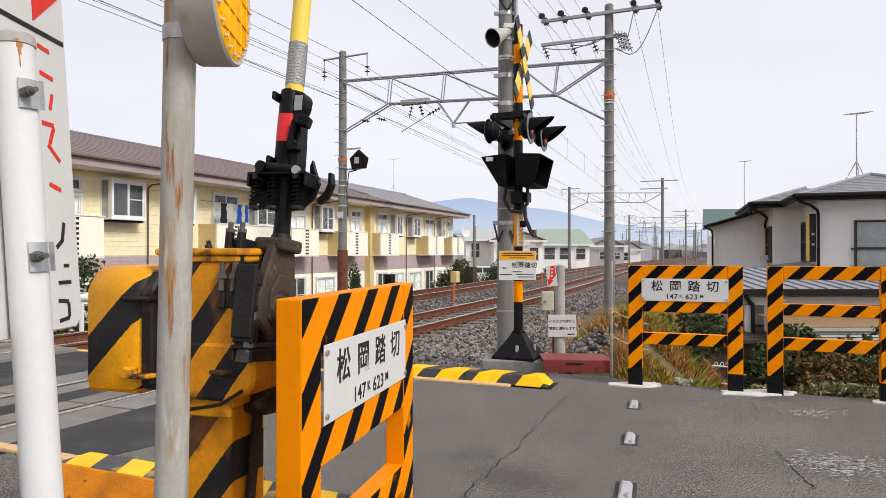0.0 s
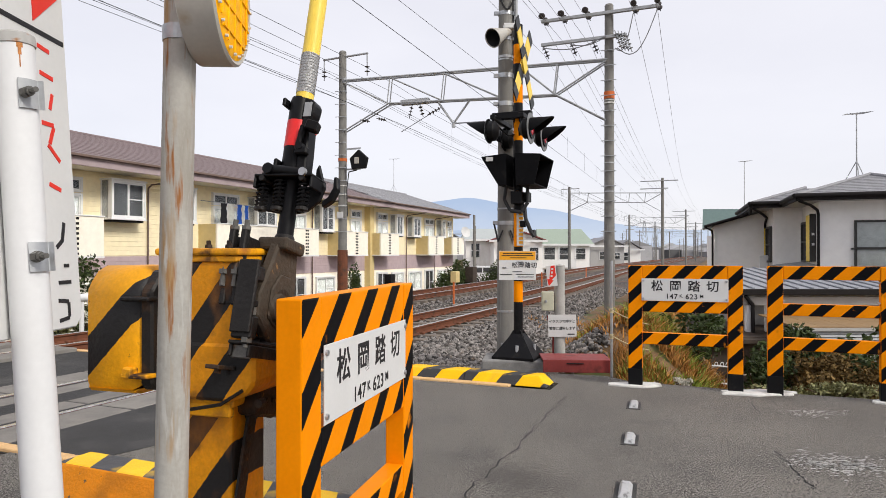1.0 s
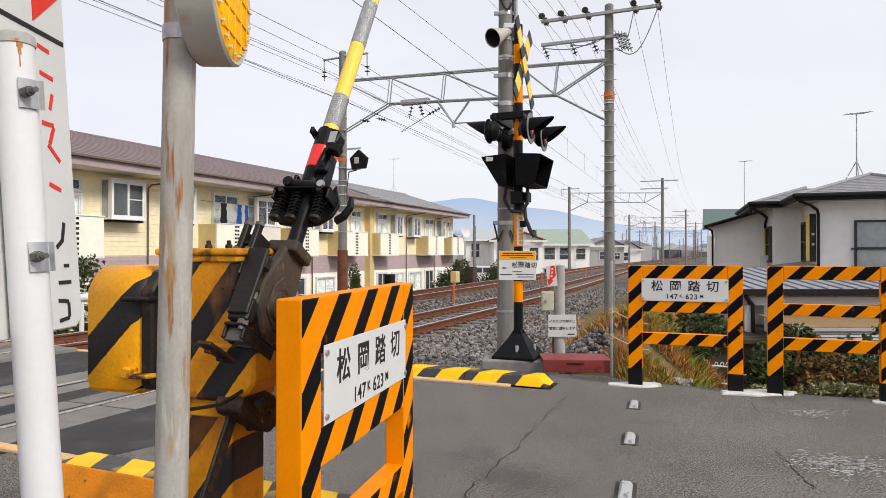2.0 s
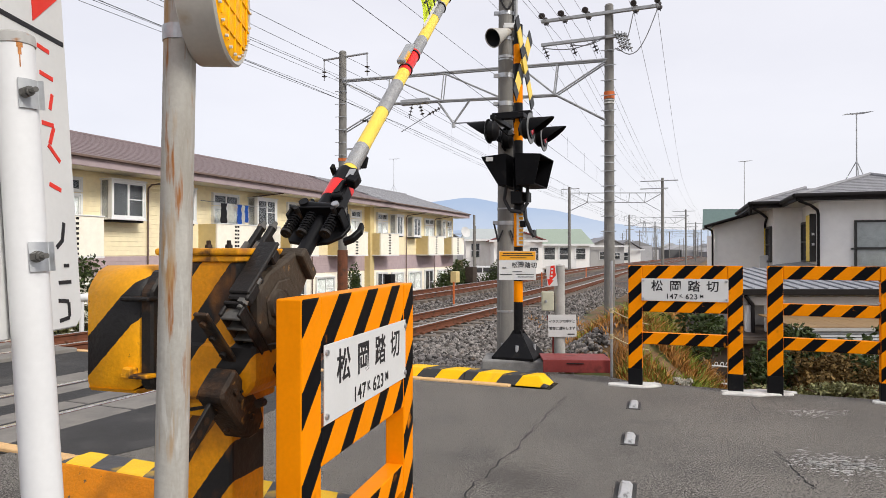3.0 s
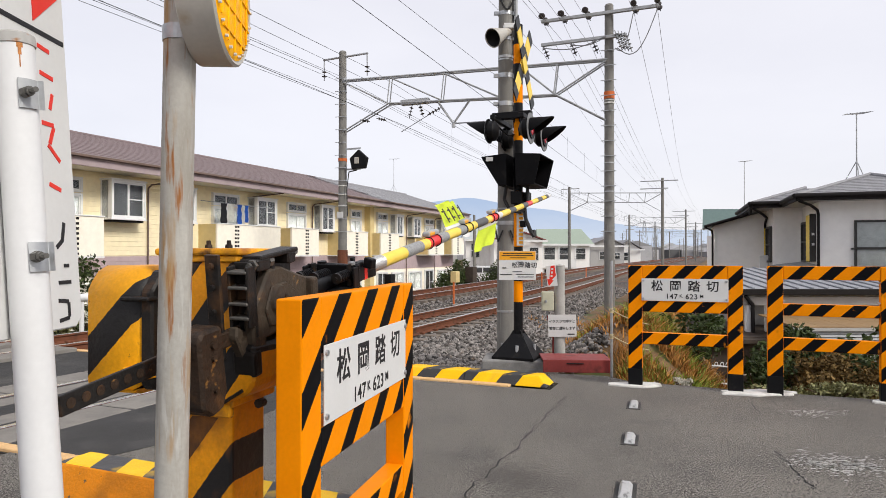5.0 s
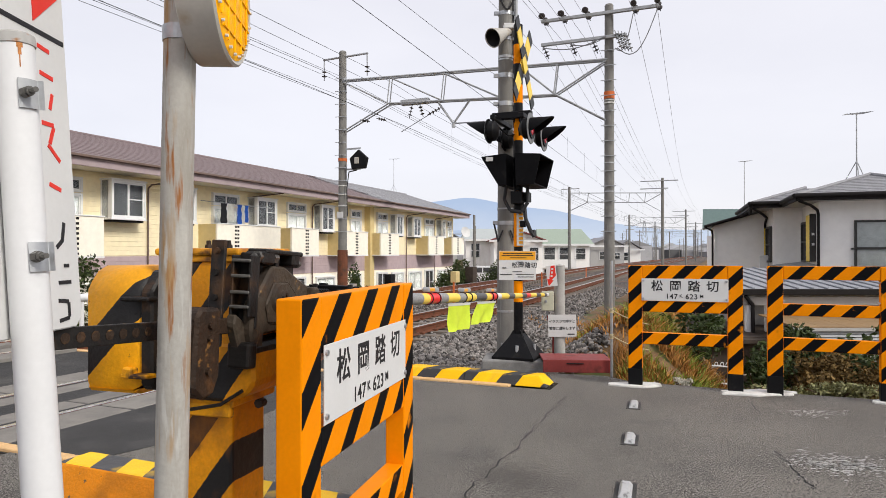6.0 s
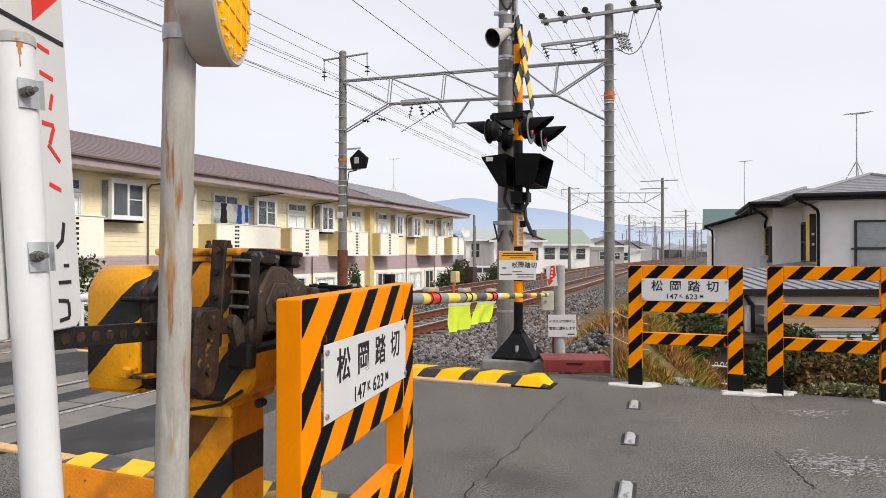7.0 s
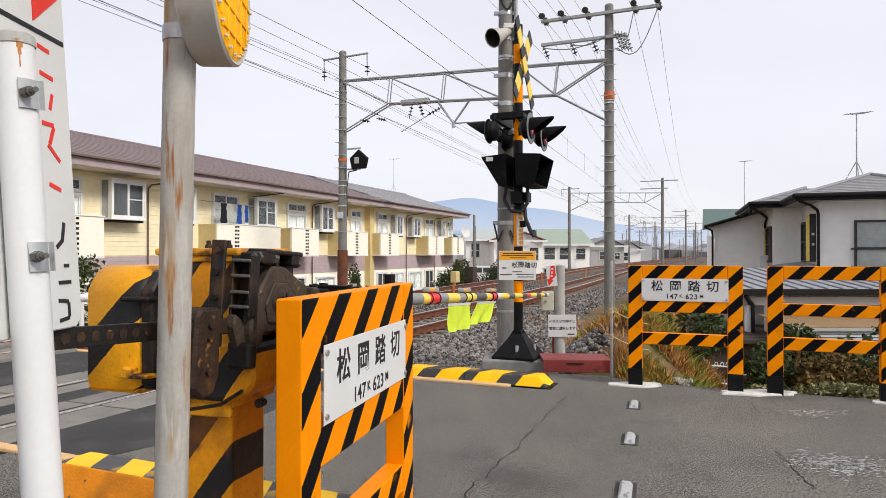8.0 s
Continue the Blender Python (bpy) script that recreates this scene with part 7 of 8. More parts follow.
def build_right_house():
    h = thing("house", "white rendered two-storey house with grey hipped roof", "house", Matrix.Translation((8.62, 15.95, 0)) @ Matrix.Rotation(radians(-20), 4, "Z") @ Matrix.Translation((-8.62, -15.95, 0)))
    # three steps in plan: main block, wing and annex
    bm = bmesh.new()
    slab(bm, [(9.18, 16.6), (12.0, 16.6), (12.0, 23.0), (8.43, 23.0), (8.43, 18.97), (9.18, 18.97)], -2.0, 2.74, bevel=0.01)
    part("wall", bm, M["wall_white"], h, "white rendered wall")
    bm = bmesh.new()
    slab(bm, [(6.93, -2.0), (8.50, -2.0), (8.50, 2.72), (6.93, 2.26)], -23.0, -20.44, UPRIGHT, bevel=0.01)
    part("annex_wall", bm, M["wall_white"], h, "pale rendered annex wall")
    # main roof: hip towards the road, ridge running back
    E = 2.79
    e0, e1, apex = (8.62, 15.95, E), (12.56, 15.95, E), (10.59, 17.92, 3.43)
    back = (10.59, 23.3, 3.43)
    hip_courses(h, e0, e1, apex, apex, "roof_grey", 12)
    hip_courses(h, (8.62, 18.37, E), e0, apex, (10.59, 18.37, 3.43), "roof_grey", 12)
    hip_courses(h, (8.62, 23.3, E), (8.62, 18.37, E), (10.59, 18.37, 3.43), back, "roof_grey", 12)
    sheet("back_slope", [e1, (12.56, 23.3, E), back, apex], M["roof_grey"], h)
    # wing roof: hip over the step
    hip_courses(h, (7.84, 18.37, E), (8.62, 18.37, E), (10.20, 19.95, 3.31), (9.42, 19.95, 3.31), "roof_grey", 10)
    hip_courses(h, (7.84, 23.3, E), (7.84, 18.37, E), (9.42, 19.95, 3.31), (9.42, 23.3, 3.31), "roof_grey", 10)
    for p, q in ((e0, apex), (e1, apex), (apex, back), ((7.84, 18.37, E), (9.42, 19.95, 3.31))):
        bm = bmesh.new()
        rod(bm, Vector(p) + Vector((0, 0, 0.03)), Vector(q) + Vector((0, 0, 0.03)), 0.045, 0.045, 8)
        part("ridge_cap", bm, M["roof_grey"], h)
    for name, size, at in (("fascia", (3.94, 0.05, 0.15), (10.59, 15.93, 2.74)), ("fascia", (0.05, 2.37, 0.15), (8.60, 17.14, 2.74)), ("fascia", (0.80, 0.05, 0.15), (8.24, 18.35, 2.74)), ("fascia", (0.05, 4.9, 0.15), (7.82, 20.8, 2.74))):
        bm = bmesh.new()
        block(bm, size, at, bevel=0.005)
        part(name, bm, M["gutter"], h, "black eaves fascia")
    for p, q in (((8.55, 15.87, 2.79), (12.5, 15.87, 2.79)), ((8.54, 15.87, 2.79), (8.54, 18.30, 2.79)), ((7.77, 18.30, 2.79), (8.54, 18.30, 2.79)), ((7.77, 18.30, 2.79), (7.77, 23.2, 2.79))):
        bm = bmesh.new()
        rod(bm, p, q, 0.055, 0.055, 10)
        part("gutter", bm, M["gutter"], h, "black half-round gutter")
    sheet("soffit", [(8.65, 15.98, 2.70), (12.5, 15.98, 2.70), (12.5, 18.40, 2.70), (8.65, 18.40, 2.70)], M["wall_grey"], h, thick=0.02)
    sheet("soffit", [(7.87, 18.40, 2.70), (12.5, 18.40, 2.70), (12.5, 23.2, 2.70), (7.87, 23.2, 2.70)], M["wall_grey"], h, thick=0.02)
    sheet("annex_roof", [(6.66, 20.05, 2.26), (7.90, 20.05, 2.62), (7.90, 23.2, 2.62), (6.66, 23.2, 2.26)], M["roof_grey"], h, thick=0.05)
    bm = bmesh.new()
    rod(bm, (6.62, 20.0, 2.22), (7.92, 20.0, 2.60), 0.04, 0.04, 8)
    rod(bm, (7.92, 20.0, 2.60), (7.80, 18.35, 2.72), 0.05, 0.05, 8)
    part("annex_bargeboard", bm, M["gutter"], h, "black bargeboard")
    # pipes
    for mat, pts, r in (("gutter", [(8.66, 15.98, 2.66), (8.95, 16.3, 2.58), (9.14, 16.53, 2.46), (9.16, 16.54, 2.36), (9.16, 16.54, -1.9)], 0.035),
                        ("gutter", [(7.86, 18.45, 2.66), (8.15, 19.2, 2.56), (8.38, 20.0, 2.46), (8.38, 20.38, 2.3), (8.38, 20.38, -1.9)], 0.035),
                        ("gutter", [(6.66, 20.1, 2.20), (6.86, 20.3, 2.10), (6.88, 20.38, 2.0), (6.88, 20.38, -1.9)], 0.03)):
        bm = bmesh.new()
        hose(bm, pts, r, 8)
        part("downpipe", bm, M[mat], h, "black downpipe")
    # windows
    pane_window(h, 9.94, 11.7, 16.6, 1.02, 2.20, "sash_dark", "curtain", (0.42,))
    for z in (1.50, 1.06):
        bm = bmesh.new()
        block(bm, (1.95, 0.05, 0.035), (10.80, 16.38, z), bevel=0.004)
        for x in (9.88, 11.72):
            block(bm, (0.03, 0.22, 0.03), (x, 16.48, z), bevel=0.003)
        part("window_rail", bm, M["sash_dark"], h)
    bm = bmesh.new()
    block(bm, (0.13, 0.60, 1.20), (9.115, 17.30, 1.78), bevel=0.006)
    shutter = part("shutter_box", bm, M["arm_yellow"], h, "yellow edged shutter box")
    bm = bmesh.new()
    block(bm, (0.15, 0.05, 1.22), (9.11, 16.97, 1.79), bevel=0.004)
    part("shutter_cover", bm, M["sash_dark"], shutter, "dark shutter cover")
    for z in (1.62, 1.88):
        bm = bmesh.new()
        block(bm, (0.06, 0.006, 0.06), (9.11, 16.942, z))
        part("label", bm, M["sign_white"], shutter)
    for x, y0, y1, z0, z1 in ((9.18, 17.75, 18.75, 1.18, 2.22), (8.43, 19.15, 20.1, 1.15, 2.15)):
        bm = bmesh.new()
        for y in (y0, y1):
            block(bm, (0.09, 0.05, z1 - z0), (x - 0.03, y, (z0 + z1) / 2))
        for z in (z0, (z0 + z1) / 2, z1):
            block(bm, (0.085, y1 - y0 - 0.05, 0.05), (x - 0.03, (y0 + y1) / 2, z))
        w = part("window", bm, M["sash_dark"], h, "dark framed side window")
        # dark sheet painted as the shade of the room behind
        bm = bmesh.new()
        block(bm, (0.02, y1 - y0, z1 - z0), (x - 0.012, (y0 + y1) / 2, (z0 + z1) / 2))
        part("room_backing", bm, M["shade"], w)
    bm = bmesh.new()
    block(bm, (0.06, 0.05, 1.05), (8.36, 20.2, 1.62), bevel=0.004)
    part("shutter_edge", bm, M["arm_yellow"], h, "yellow shutter edge")
    bm = bmesh.new()
    block(bm, (0.24, 0.22, 0.50), (8.30, 19.95, 1.08), bevel=0.02)
    box = part("meter_box", bm, M["sign_white"], h, "pale meter box")
    bm = bmesh.new()
    hose(bm, [(8.24, 19.82, 0.85), (8.22, 19.78, 0.62), (8.36, 19.78, 0.55), (8.40, 19.8, 0.80)], 0.014, 6)
    part("meter_cable", bm, M["rubber"], box)
    # low sheet roof over the passage beside the side wall
    sheet("porch_roof", [(8.30, 16.9, 0.98), (9.18, 16.9, 1.10), (9.18, 18.97, 1.16), (8.30, 18.97, 1.04)], M["roof_blue"], h, thick=0.04)
    # lean-to with sheet roof in front
    p = thing("lean_to", "white framed lean-to with grey seamed sheet roof", "lean-to")
    # wall grey rather than white: shade under the roof is in its colour
    bm = bmesh.new()
    block(bm, (5.6, 2.4, 2.4), (8.5, 14.0, -0.6), bevel=0.01)
    part("wall", bm, M["wall_grey"], p)
    for i in range(22):
        x0 = 5.42 + i * 0.27
        sheet("roof_sheet", [(x0, 12.0, 0.74), (x0 + 0.255, 12.0, 0.74), (x0 + 0.255, 14.9, 1.06), (x0, 14.9, 1.06)], M["roof_blue"], p, thick=0.02)
    for i in range(23):
        bm = bmesh.new()
        x0 = 5.413 + i * 0.27
        rod(bm, (x0, 12.0, 0.755), (x0, 14.9, 1.075), 0.016, 0.016, 6)
        part("seam", bm, M["roof_blue"], p)
    bm = bmesh.new()
    block(bm, (6.0, 0.12, 0.11), (8.4, 11.95, 0.69), bevel=0.01)
    part("gutter", bm, M["gutter"], p, "black gutter")
    bm = bmesh.new()
    block(bm, (6.0, 0.1, 0.16), (8.4, 12.1, 0.52), bevel=0.005)
    part("beam", bm, M["wall_grey"], p)
    for x in (5.62, 5.98, 8.2, 10.9):
        bm = bmesh.new()
        block(bm, (0.10, 0.10, 2.5), (x, 12.1, -0.72), bevel=0.008)
        part("post", bm, M["sash_white"], p)
    bm = bmesh.new()
    hose(bm, [(5.50, 11.95, 0.62), (5.66, 12.0, 0.45), (5.66, 12.0, -1.8)], 0.035, 8)
    part("downpipe", bm, M["gutter"], p)
    for i in range(7):
        x0 = 5.75 + i * 0.42
        sheet("corrugated_sheet", [(x0, 10.7, 0.20), (x0 + 0.415, 10.7, 0.20), (x0 + 0.415, 12.0, 0.28), (x0, 12.0, 0.28)], M["polycarbonate"], p, "tan translucent sheet", thick=0.015)
    bm = bmesh.new()
    block(bm, (3.1, 0.06, 0.05), (7.2, 10.68, 0.155))
    block(bm, (3.1, 0.05, 0.05), (7.2, 10.72, -0.08))
    part("frame_rail", bm, M["aluminium"], p)
    for i in range(4):
        bm = bmesh.new()
        block(bm, (3.05, 0.012, 0.05), (7.2, 10.70, 0.105 - 0.052 * i), turn=Euler((radians(-28), 0, 0)).to_matrix())
        part("louvre", bm, M["rubber"], p, "pale grey louvre slat")
    pane_window(p, 5.75, 7.5, 12.0, -0.75, -0.1, "sash_white", "curtain", (), label="white framed window")
    bm = bmesh.new()
    block(bm, (0.05, 0.05, 1.6), (5.9, 11.5, 0.0), turn=Euler((0, radians(-9), 0)).to_matrix())
    part("leaning_batten", bm, M["wall_tan"], p)
    # dark shed mouth: a solid block coloured for the shade inside
    s = thing("shed", "dark shed below the road, its shaded mouth a solid dark block", "shed")
    bm = bmesh.new()
    block(bm, (2.2, 2.2, 1.7), (5.1, 12.6, -0.92), bevel=0.01)
    part("wall", bm, M["dark_brown"], s)
    bm = bmesh.new()
    block(bm, (2.5, 2.6, 0.06), (5.1, 12.6, -0.04), turn=Euler((radians(4), 0, 0)).to_matrix())
    part("roof", bm, M["dark_brown"], s)
    for z, x0 in ((-0.38, 4.25), (-0.66, 4.36), (-0.47, 4.95)):
        r = thing("clothes_hanger_rail", "white wire hanger rail with hooks", "hanger rail", pose(x0, 10.4, z))
        bm = bmesh.new()
        rod(bm, (0, 0, 0), (0.36, 0, -0.03), 0.012, 0.012, 6)
        part("rail", bm, M["sash_white"], r)
        for k in range(4):
            bm = bmesh.new()
            x = 0.04 + 0.09 * k
            hose(bm, [(x, 0, 0), (x + 0.02, 0, 0.05), (x + 0.05, 0, 0.05), (x + 0.06, 0, 0.0)], 0.006, 5)
            part("hook", bm, M["sash_white"], r)
        bm = bmesh.new()
        rod(bm, (0.1, 0.02, -0.02), (0.1, 0.9, -0.25), 0.012, 0.012, 6)
        part("arm", bm, M["sash_white"], r)
    g = thing("house", "far house with a dark green roof", "house")
    bm = bmesh.new()
    block(bm, (5, 4, 4.8), (16.65, 33.2, -0.1))
    part("wall", bm, M["wall_white"], g)
    sheet("roof", [(12.25, 31.0, 2.55), (18.0, 31.0, 2.55), (18.0, 33.2, 3.62), (13.15, 33.2, 3.62)], M["roof_dark"], g)
    aerial(11.0, 17.45, 3.40, 1.72, 10, "metal tv aerial on the grey roof")
    aerial(14.6, 31.8, 2.95, 2.9, 30, "thin metal tv aerial on the green roof")


build_right_house()


# ---- houses farther along the line ----
def far_house(x0, x1, y, depth, z0, z1, ridge, mat_wall, mat_roof, label, wins, gable=False, over=0.5):
    h = thing("house", label, "house", group="houses along the line")
    bm = bmesh.new()
    block(bm, (x1 - x0, depth, z1 - z0), ((x0 + x1) / 2, y + depth / 2, (z0 + z1) / 2), bevel=0.02)
    part("wall", bm, M[mat_wall], h)
    a, b = x0 - over, x1 + over
    ym = y + depth / 2
    if gable:
        xm = (x0 + x1) / 2
        sheet("roof", [(a, y - over, z1), (xm, y - over, ridge), (xm, y + depth + over, ridge), (a, y + depth + over, z1)], M[mat_roof], h, thick=0.12)
        sheet("roof", [(b, y - over, z1), (xm, y - over, ridge), (xm, y + depth + over, ridge), (b, y + depth + over, z1)], M[mat_roof], h, thick=0.12)
        bm = bmesh.new()
        slab(bm, [(x0, z1), (x1, z1), (xm, ridge - 0.12)], -y - 0.3, -y - 0.05, UPRIGHT @ Matrix.Scale(1, 4))
        part("gable", bm, M[mat_wall], h)
    else:
        sheet("roof", [(a, y - over, z1), (b, y - over, z1), (b - 0.6, ym, ridge), (a + 0.6, ym, ridge)], M[mat_roof], h, thick=0.12)
        sheet("roof", [(a, y + depth + over, z1), (b, y + depth + over, z1), (b - 0.6, ym, ridge), (a + 0.6, ym, ridge)], M[mat_roof], h, thick=0.12)
    bm = bmesh.new()
    block(bm, (b - a, 0.1, 0.22), ((a + b) / 2, y - over, z1 - 0.08))
    part("fascia", bm, M["sash_white"], h)
    for wx0, wx1, wz0, wz1 in wins:
        pane_window(h, wx0, wx1, y - 0.02, wz0, wz1, "sash_white", "shade", (0.5,), label="white framed window")
    return h


far_house(2.6, 10.4, 75, 10, -3, 2.95, 4.35, "wall_white", "roof_pale", "white two-storey house with pale roof", [(3.2, 4.2, 0.9, 2.5), (5.6, 7.6, 0.8, 2.3), (4.2, 6.0, -2.2, -0.5), (8.6, 9.8, 1.0, 2.2), (7.0, 8.2, -2.0, -0.6)])
far_house(5.4, 10.6, 70, 8, -3, 2.75, 3.9, "wall_white", "roof_red", "white house with a dark red roof", [(9.2, 10.2, 0.6, 2.0), (5.8, 6.6, 0.7, 2.0)], True)
ap = far_house(12.2, 18.3, 82, 9, -3, 2.5, 4.55, "wall_white", "roof_green", "white apartment house with pale green roof and balconies", [(12.6, 14.0, 0.4, 2.1), (14.4, 15.8, 0.4, 2.1), (16.4, 17.8, 0.6, 2.0), (12.6, 14.0, -2.2, -0.6), (14.4, 15.8, -2.2, -0.6), (16.4, 17.8, -2.2, -0.7)])
for z in (-0.35, -2.9):
    bm = bmesh.new()
    block(bm, (4.2, 1.0, 0.12), (14.3, 81.4, z + 0.0))
    block(bm, (4.2, 0.08, 0.9), (14.3, 80.95, z + 0.5))
    part("balcony", bm, M["sash_white"], ap, "white balcony")
for x in (12.25, 14.3, 16.35):
    bm = bmesh.new()
    block(bm, (0.12, 0.12, 5.4), (x, 80.95, -0.3))
    part("balcony_post", bm, M["sash_white"], ap)
far_house(21.3, 26.2, 95, 8, -3, 2.45, 3.75, "wall_grey", "roof_grey", "grey house with a plain gable", [(22.6, 24.0, 0.4, 1.6), (24.8, 25.6, 0.5, 1.5)], True)
far_house(27.4, 31.6, 105, 8, -3, 2.0, 3.5, "wall_white", "roof_grey", "white house with a dark gable roof", [(28.2, 29.6, 0.2, 1.5)], True)
far_house(-3.0, 2.0, 95, 8, -3, 3.6, 5.4, "wall_grey", "roof_grey", "grey house beyond the apartments", [(-2, -0.5, 1, 2.5)], True)


def build_car():
    c = thing("van", "white parked van beside a hedge", "van", pose(4.6, 68, -1.75))
    bm = bmesh.new()
    slab(bm, [(-1.9, 0.35), (1.9, 0.35), (1.95, 0.8), (1.6, 1.05), (1.1, 1.75), (-1.7, 1.8), (-1.9, 1.0)], -0.85, 0.85, UPRIGHT, bevel=0.06)
    part("body", bm, M["car_white"], c)
    for x0, x1 in ((-1.6, -0.6), (-0.5, 0.4), (0.45, 1.15)):
        bm = bmesh.new()
        block(bm, (x1 - x0, 0.03, 0.5), ((x0 + x1) / 2, -0.86, 1.4), bevel=0.01)
        part("side_window", bm, M["shade"], c)
    for x in (-1.25, 1.2):
        for y in (-0.8, 0.8):
            bm = bmesh.new()
            rod(bm, (x, y - 0.1, 0.33), (x, y + 0.1, 0.33), 0.33, 0.33, 18)
            w = part("wheel", bm, M["ink"], c)
            bm = bmesh.new()
            rod(bm, (x, y - 0.115, 0.33), (x, y + 0.115, 0.33), 0.18, 0.18, 14)
            part("rim", bm, M["steel"], w)


build_car()


def build_town():
    rnd = random.Random(21)
    bm = bmesh.new()
    for i in range(420):
        y = rnd.uniform(230, 1100)
        f = rnd.uniform(0.20, 0.62) if rnd.random() < 0.8 else rnd.uniform(-0.1, 0.2)
        x = y * f
        a = x * ACROSS.x + y * ACROSS.y
        l = x * ALONG.x + y * ALONG.y
        if -22 < a - bend(l) < 6 and l < 300:
            continue
        w, d, h = rnd.uniform(6, 13), rnd.uniform(6, 12), rnd.uniform(4.0, 6.5) + (rnd.uniform(0, 2.5) if rnd.random() < 0.1 else 0)
        q = Euler((0, 0, rnd.uniform(-0.5, 0.5))).to_matrix()
        block(bm, (w, d, h), (x, y, h / 2 - 2.5), turn=q)
        slab(bm, [(-w / 2 - 0.4, 0), (w / 2 + 0.4, 0), (0, rnd.uniform(1.2, 2.4))], -d / 2, d / 2, Matrix.Translation((x, y, h - 2.5)) @ q.to_4x4() @ UPRIGHT)
    tagged(part("far_town", bm, M["distance"]), "pale low houses of a distant town", "town", kind="stuff")
    # poles in the distance
    for i in range(26):
        y = rnd.uniform(85, 330)
        x = y * rnd.uniform(0.24, 0.42)
        p = thing("far_pole", "distant utility pole with a crossarm", "utility pole", pose(x, y, -2), group="distant poles")
        h = rnd.uniform(8, 11)
        bm = bmesh.new()
        rod(bm, (0, 0, 0), (0, 0, h), 0.13, 0.10, 8)
        part("shaft", bm, M["pole_concrete"], p)
        bm = bmesh.new()
        block(bm, (1.8, 0.1, 0.1), (0, 0, h - 0.6))
        block(bm, (1.4, 0.1, 0.1), (0, 0, h - 1.3))
        part("crossarm", bm, M["steel_far"], p)
    for x, y, h in ((2.95, 62, 7.2), (3.3, 68, 6.4)):
        p = thing("far_pole", "thin dark pole beside the houses", "utility pole", pose(x, y, -2.2), group="distant poles")
        bm = bmesh.new()
        rod(bm, (0, 0, 0), (0, 0, h), 0.14, 0.11, 8)
        part("shaft", bm, M["pole_concrete"], p)
    for x, y, h in ((184, 600, 34), (226, 700, 38)):
        p = thing("pylon", "distant lattice power pylon", "pylon", pose(x, y, -3), group="pylons")
        bm = bmesh.new()
        for sx in (-1, 1):
            for sy in (-1, 1):
                rod(bm, (sx * 4, sy * 4, 0), (sx * 0.5, sy * 0.5, h), 0.25, 0.15, 5)
        for k in range(8):
            z0, z1 = h * k / 8, h * (k + 1) / 8
            w0, w1 = 4 - 3.5 * k / 8, 4 - 3.5 * (k + 1) / 8
            rod(bm, (-w0, -w0, z0), (w1, -w1, z1), 0.15, 0.15, 4)
            rod(bm, (w0, -w0, z0), (-w1, -w1, z1), 0.15, 0.15, 4)
        for z, w in ((h * 0.7, 9), (h * 0.82, 7.5), (h * 0.93, 6)):
            rod(bm, (-w, 0, z), (w, 0, z), 0.25, 0.25, 4)
        part("lattice", bm, M["steel_far"], p)


def build_mountains():
    # low and high colours hold the painted haze, paler at each range's foot
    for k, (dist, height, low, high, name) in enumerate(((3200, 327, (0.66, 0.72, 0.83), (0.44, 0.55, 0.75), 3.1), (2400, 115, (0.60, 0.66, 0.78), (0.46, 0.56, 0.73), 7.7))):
        bm = bmesh.new()
        n = 220
        rows = []
        for j in range(7):
            f = j / 6
            row = []
            for i in range(n + 1):
                ang = -1.3 + 2.6 * i / n
                e = 0.0
                for o in range(5):
                    e += noise.noise((ang * 4 * 2 ** o, name + f * 0.4 * 2 ** o, 0)) / 2 ** o
                shape = 0.42 + 0.46 * (1 - smooth(ang, 0.02, 0.36)) + 0.13 * math.exp(-((ang - 0.035) / 0.06) ** 2) + 0.08 * math.exp(-((ang - 0.17) / 0.05) ** 2)
                hgt = height * shape * (0.97 + 0.07 * e)
                r = dist + 500 * f
                row.append(bm.verts.new((r * math.sin(ang), r * math.cos(ang), -8 + hgt * math.sin(f * math.pi / 2))))
            rows.append(row)
        for r0, r1 in zip(rows, rows[1:]):
            for i in range(n):
                bm.faces.new((r0[i], r0[i + 1], r1[i + 1], r1[i]))
        tagged(part("backdrop", bm, hazy("painted_haze_hills", low, high, 1.0), smooth=True), "hazy blue mountains on the horizon", "mountains", kind="structure")


build_town()
build_mountains()


# ---- plants ----
def leaf_cloud(bm, rnd, c, r, n, size, flat=0.0):
    for i in range(n):
        while True:
            v = Vector((rnd.uniform(-1, 1), rnd.uniform(-1, 1), rnd.uniform(-1, 1)))
            if 0.3 < v.length < 1:
                break
        p = Vector(c) + Vector((v.x * r[0], v.y * r[1], v.z * r[2]))
        q = Euler((rnd.uniform(0, 6.3), rnd.uniform(0, 6.3), rnd.uniform(0, 6.3))).to_matrix()
        s = size * rnd.uniform(0.6, 1.3)
        vs = [bm.verts.new(p + q @ Vector(t)) for t in ((0, -s, 0), (s * 0.45, 0, s * 0.12), (0, s, 0), (-s * 0.45, 0, s * 0.12))]
        bm.faces.new(vs)


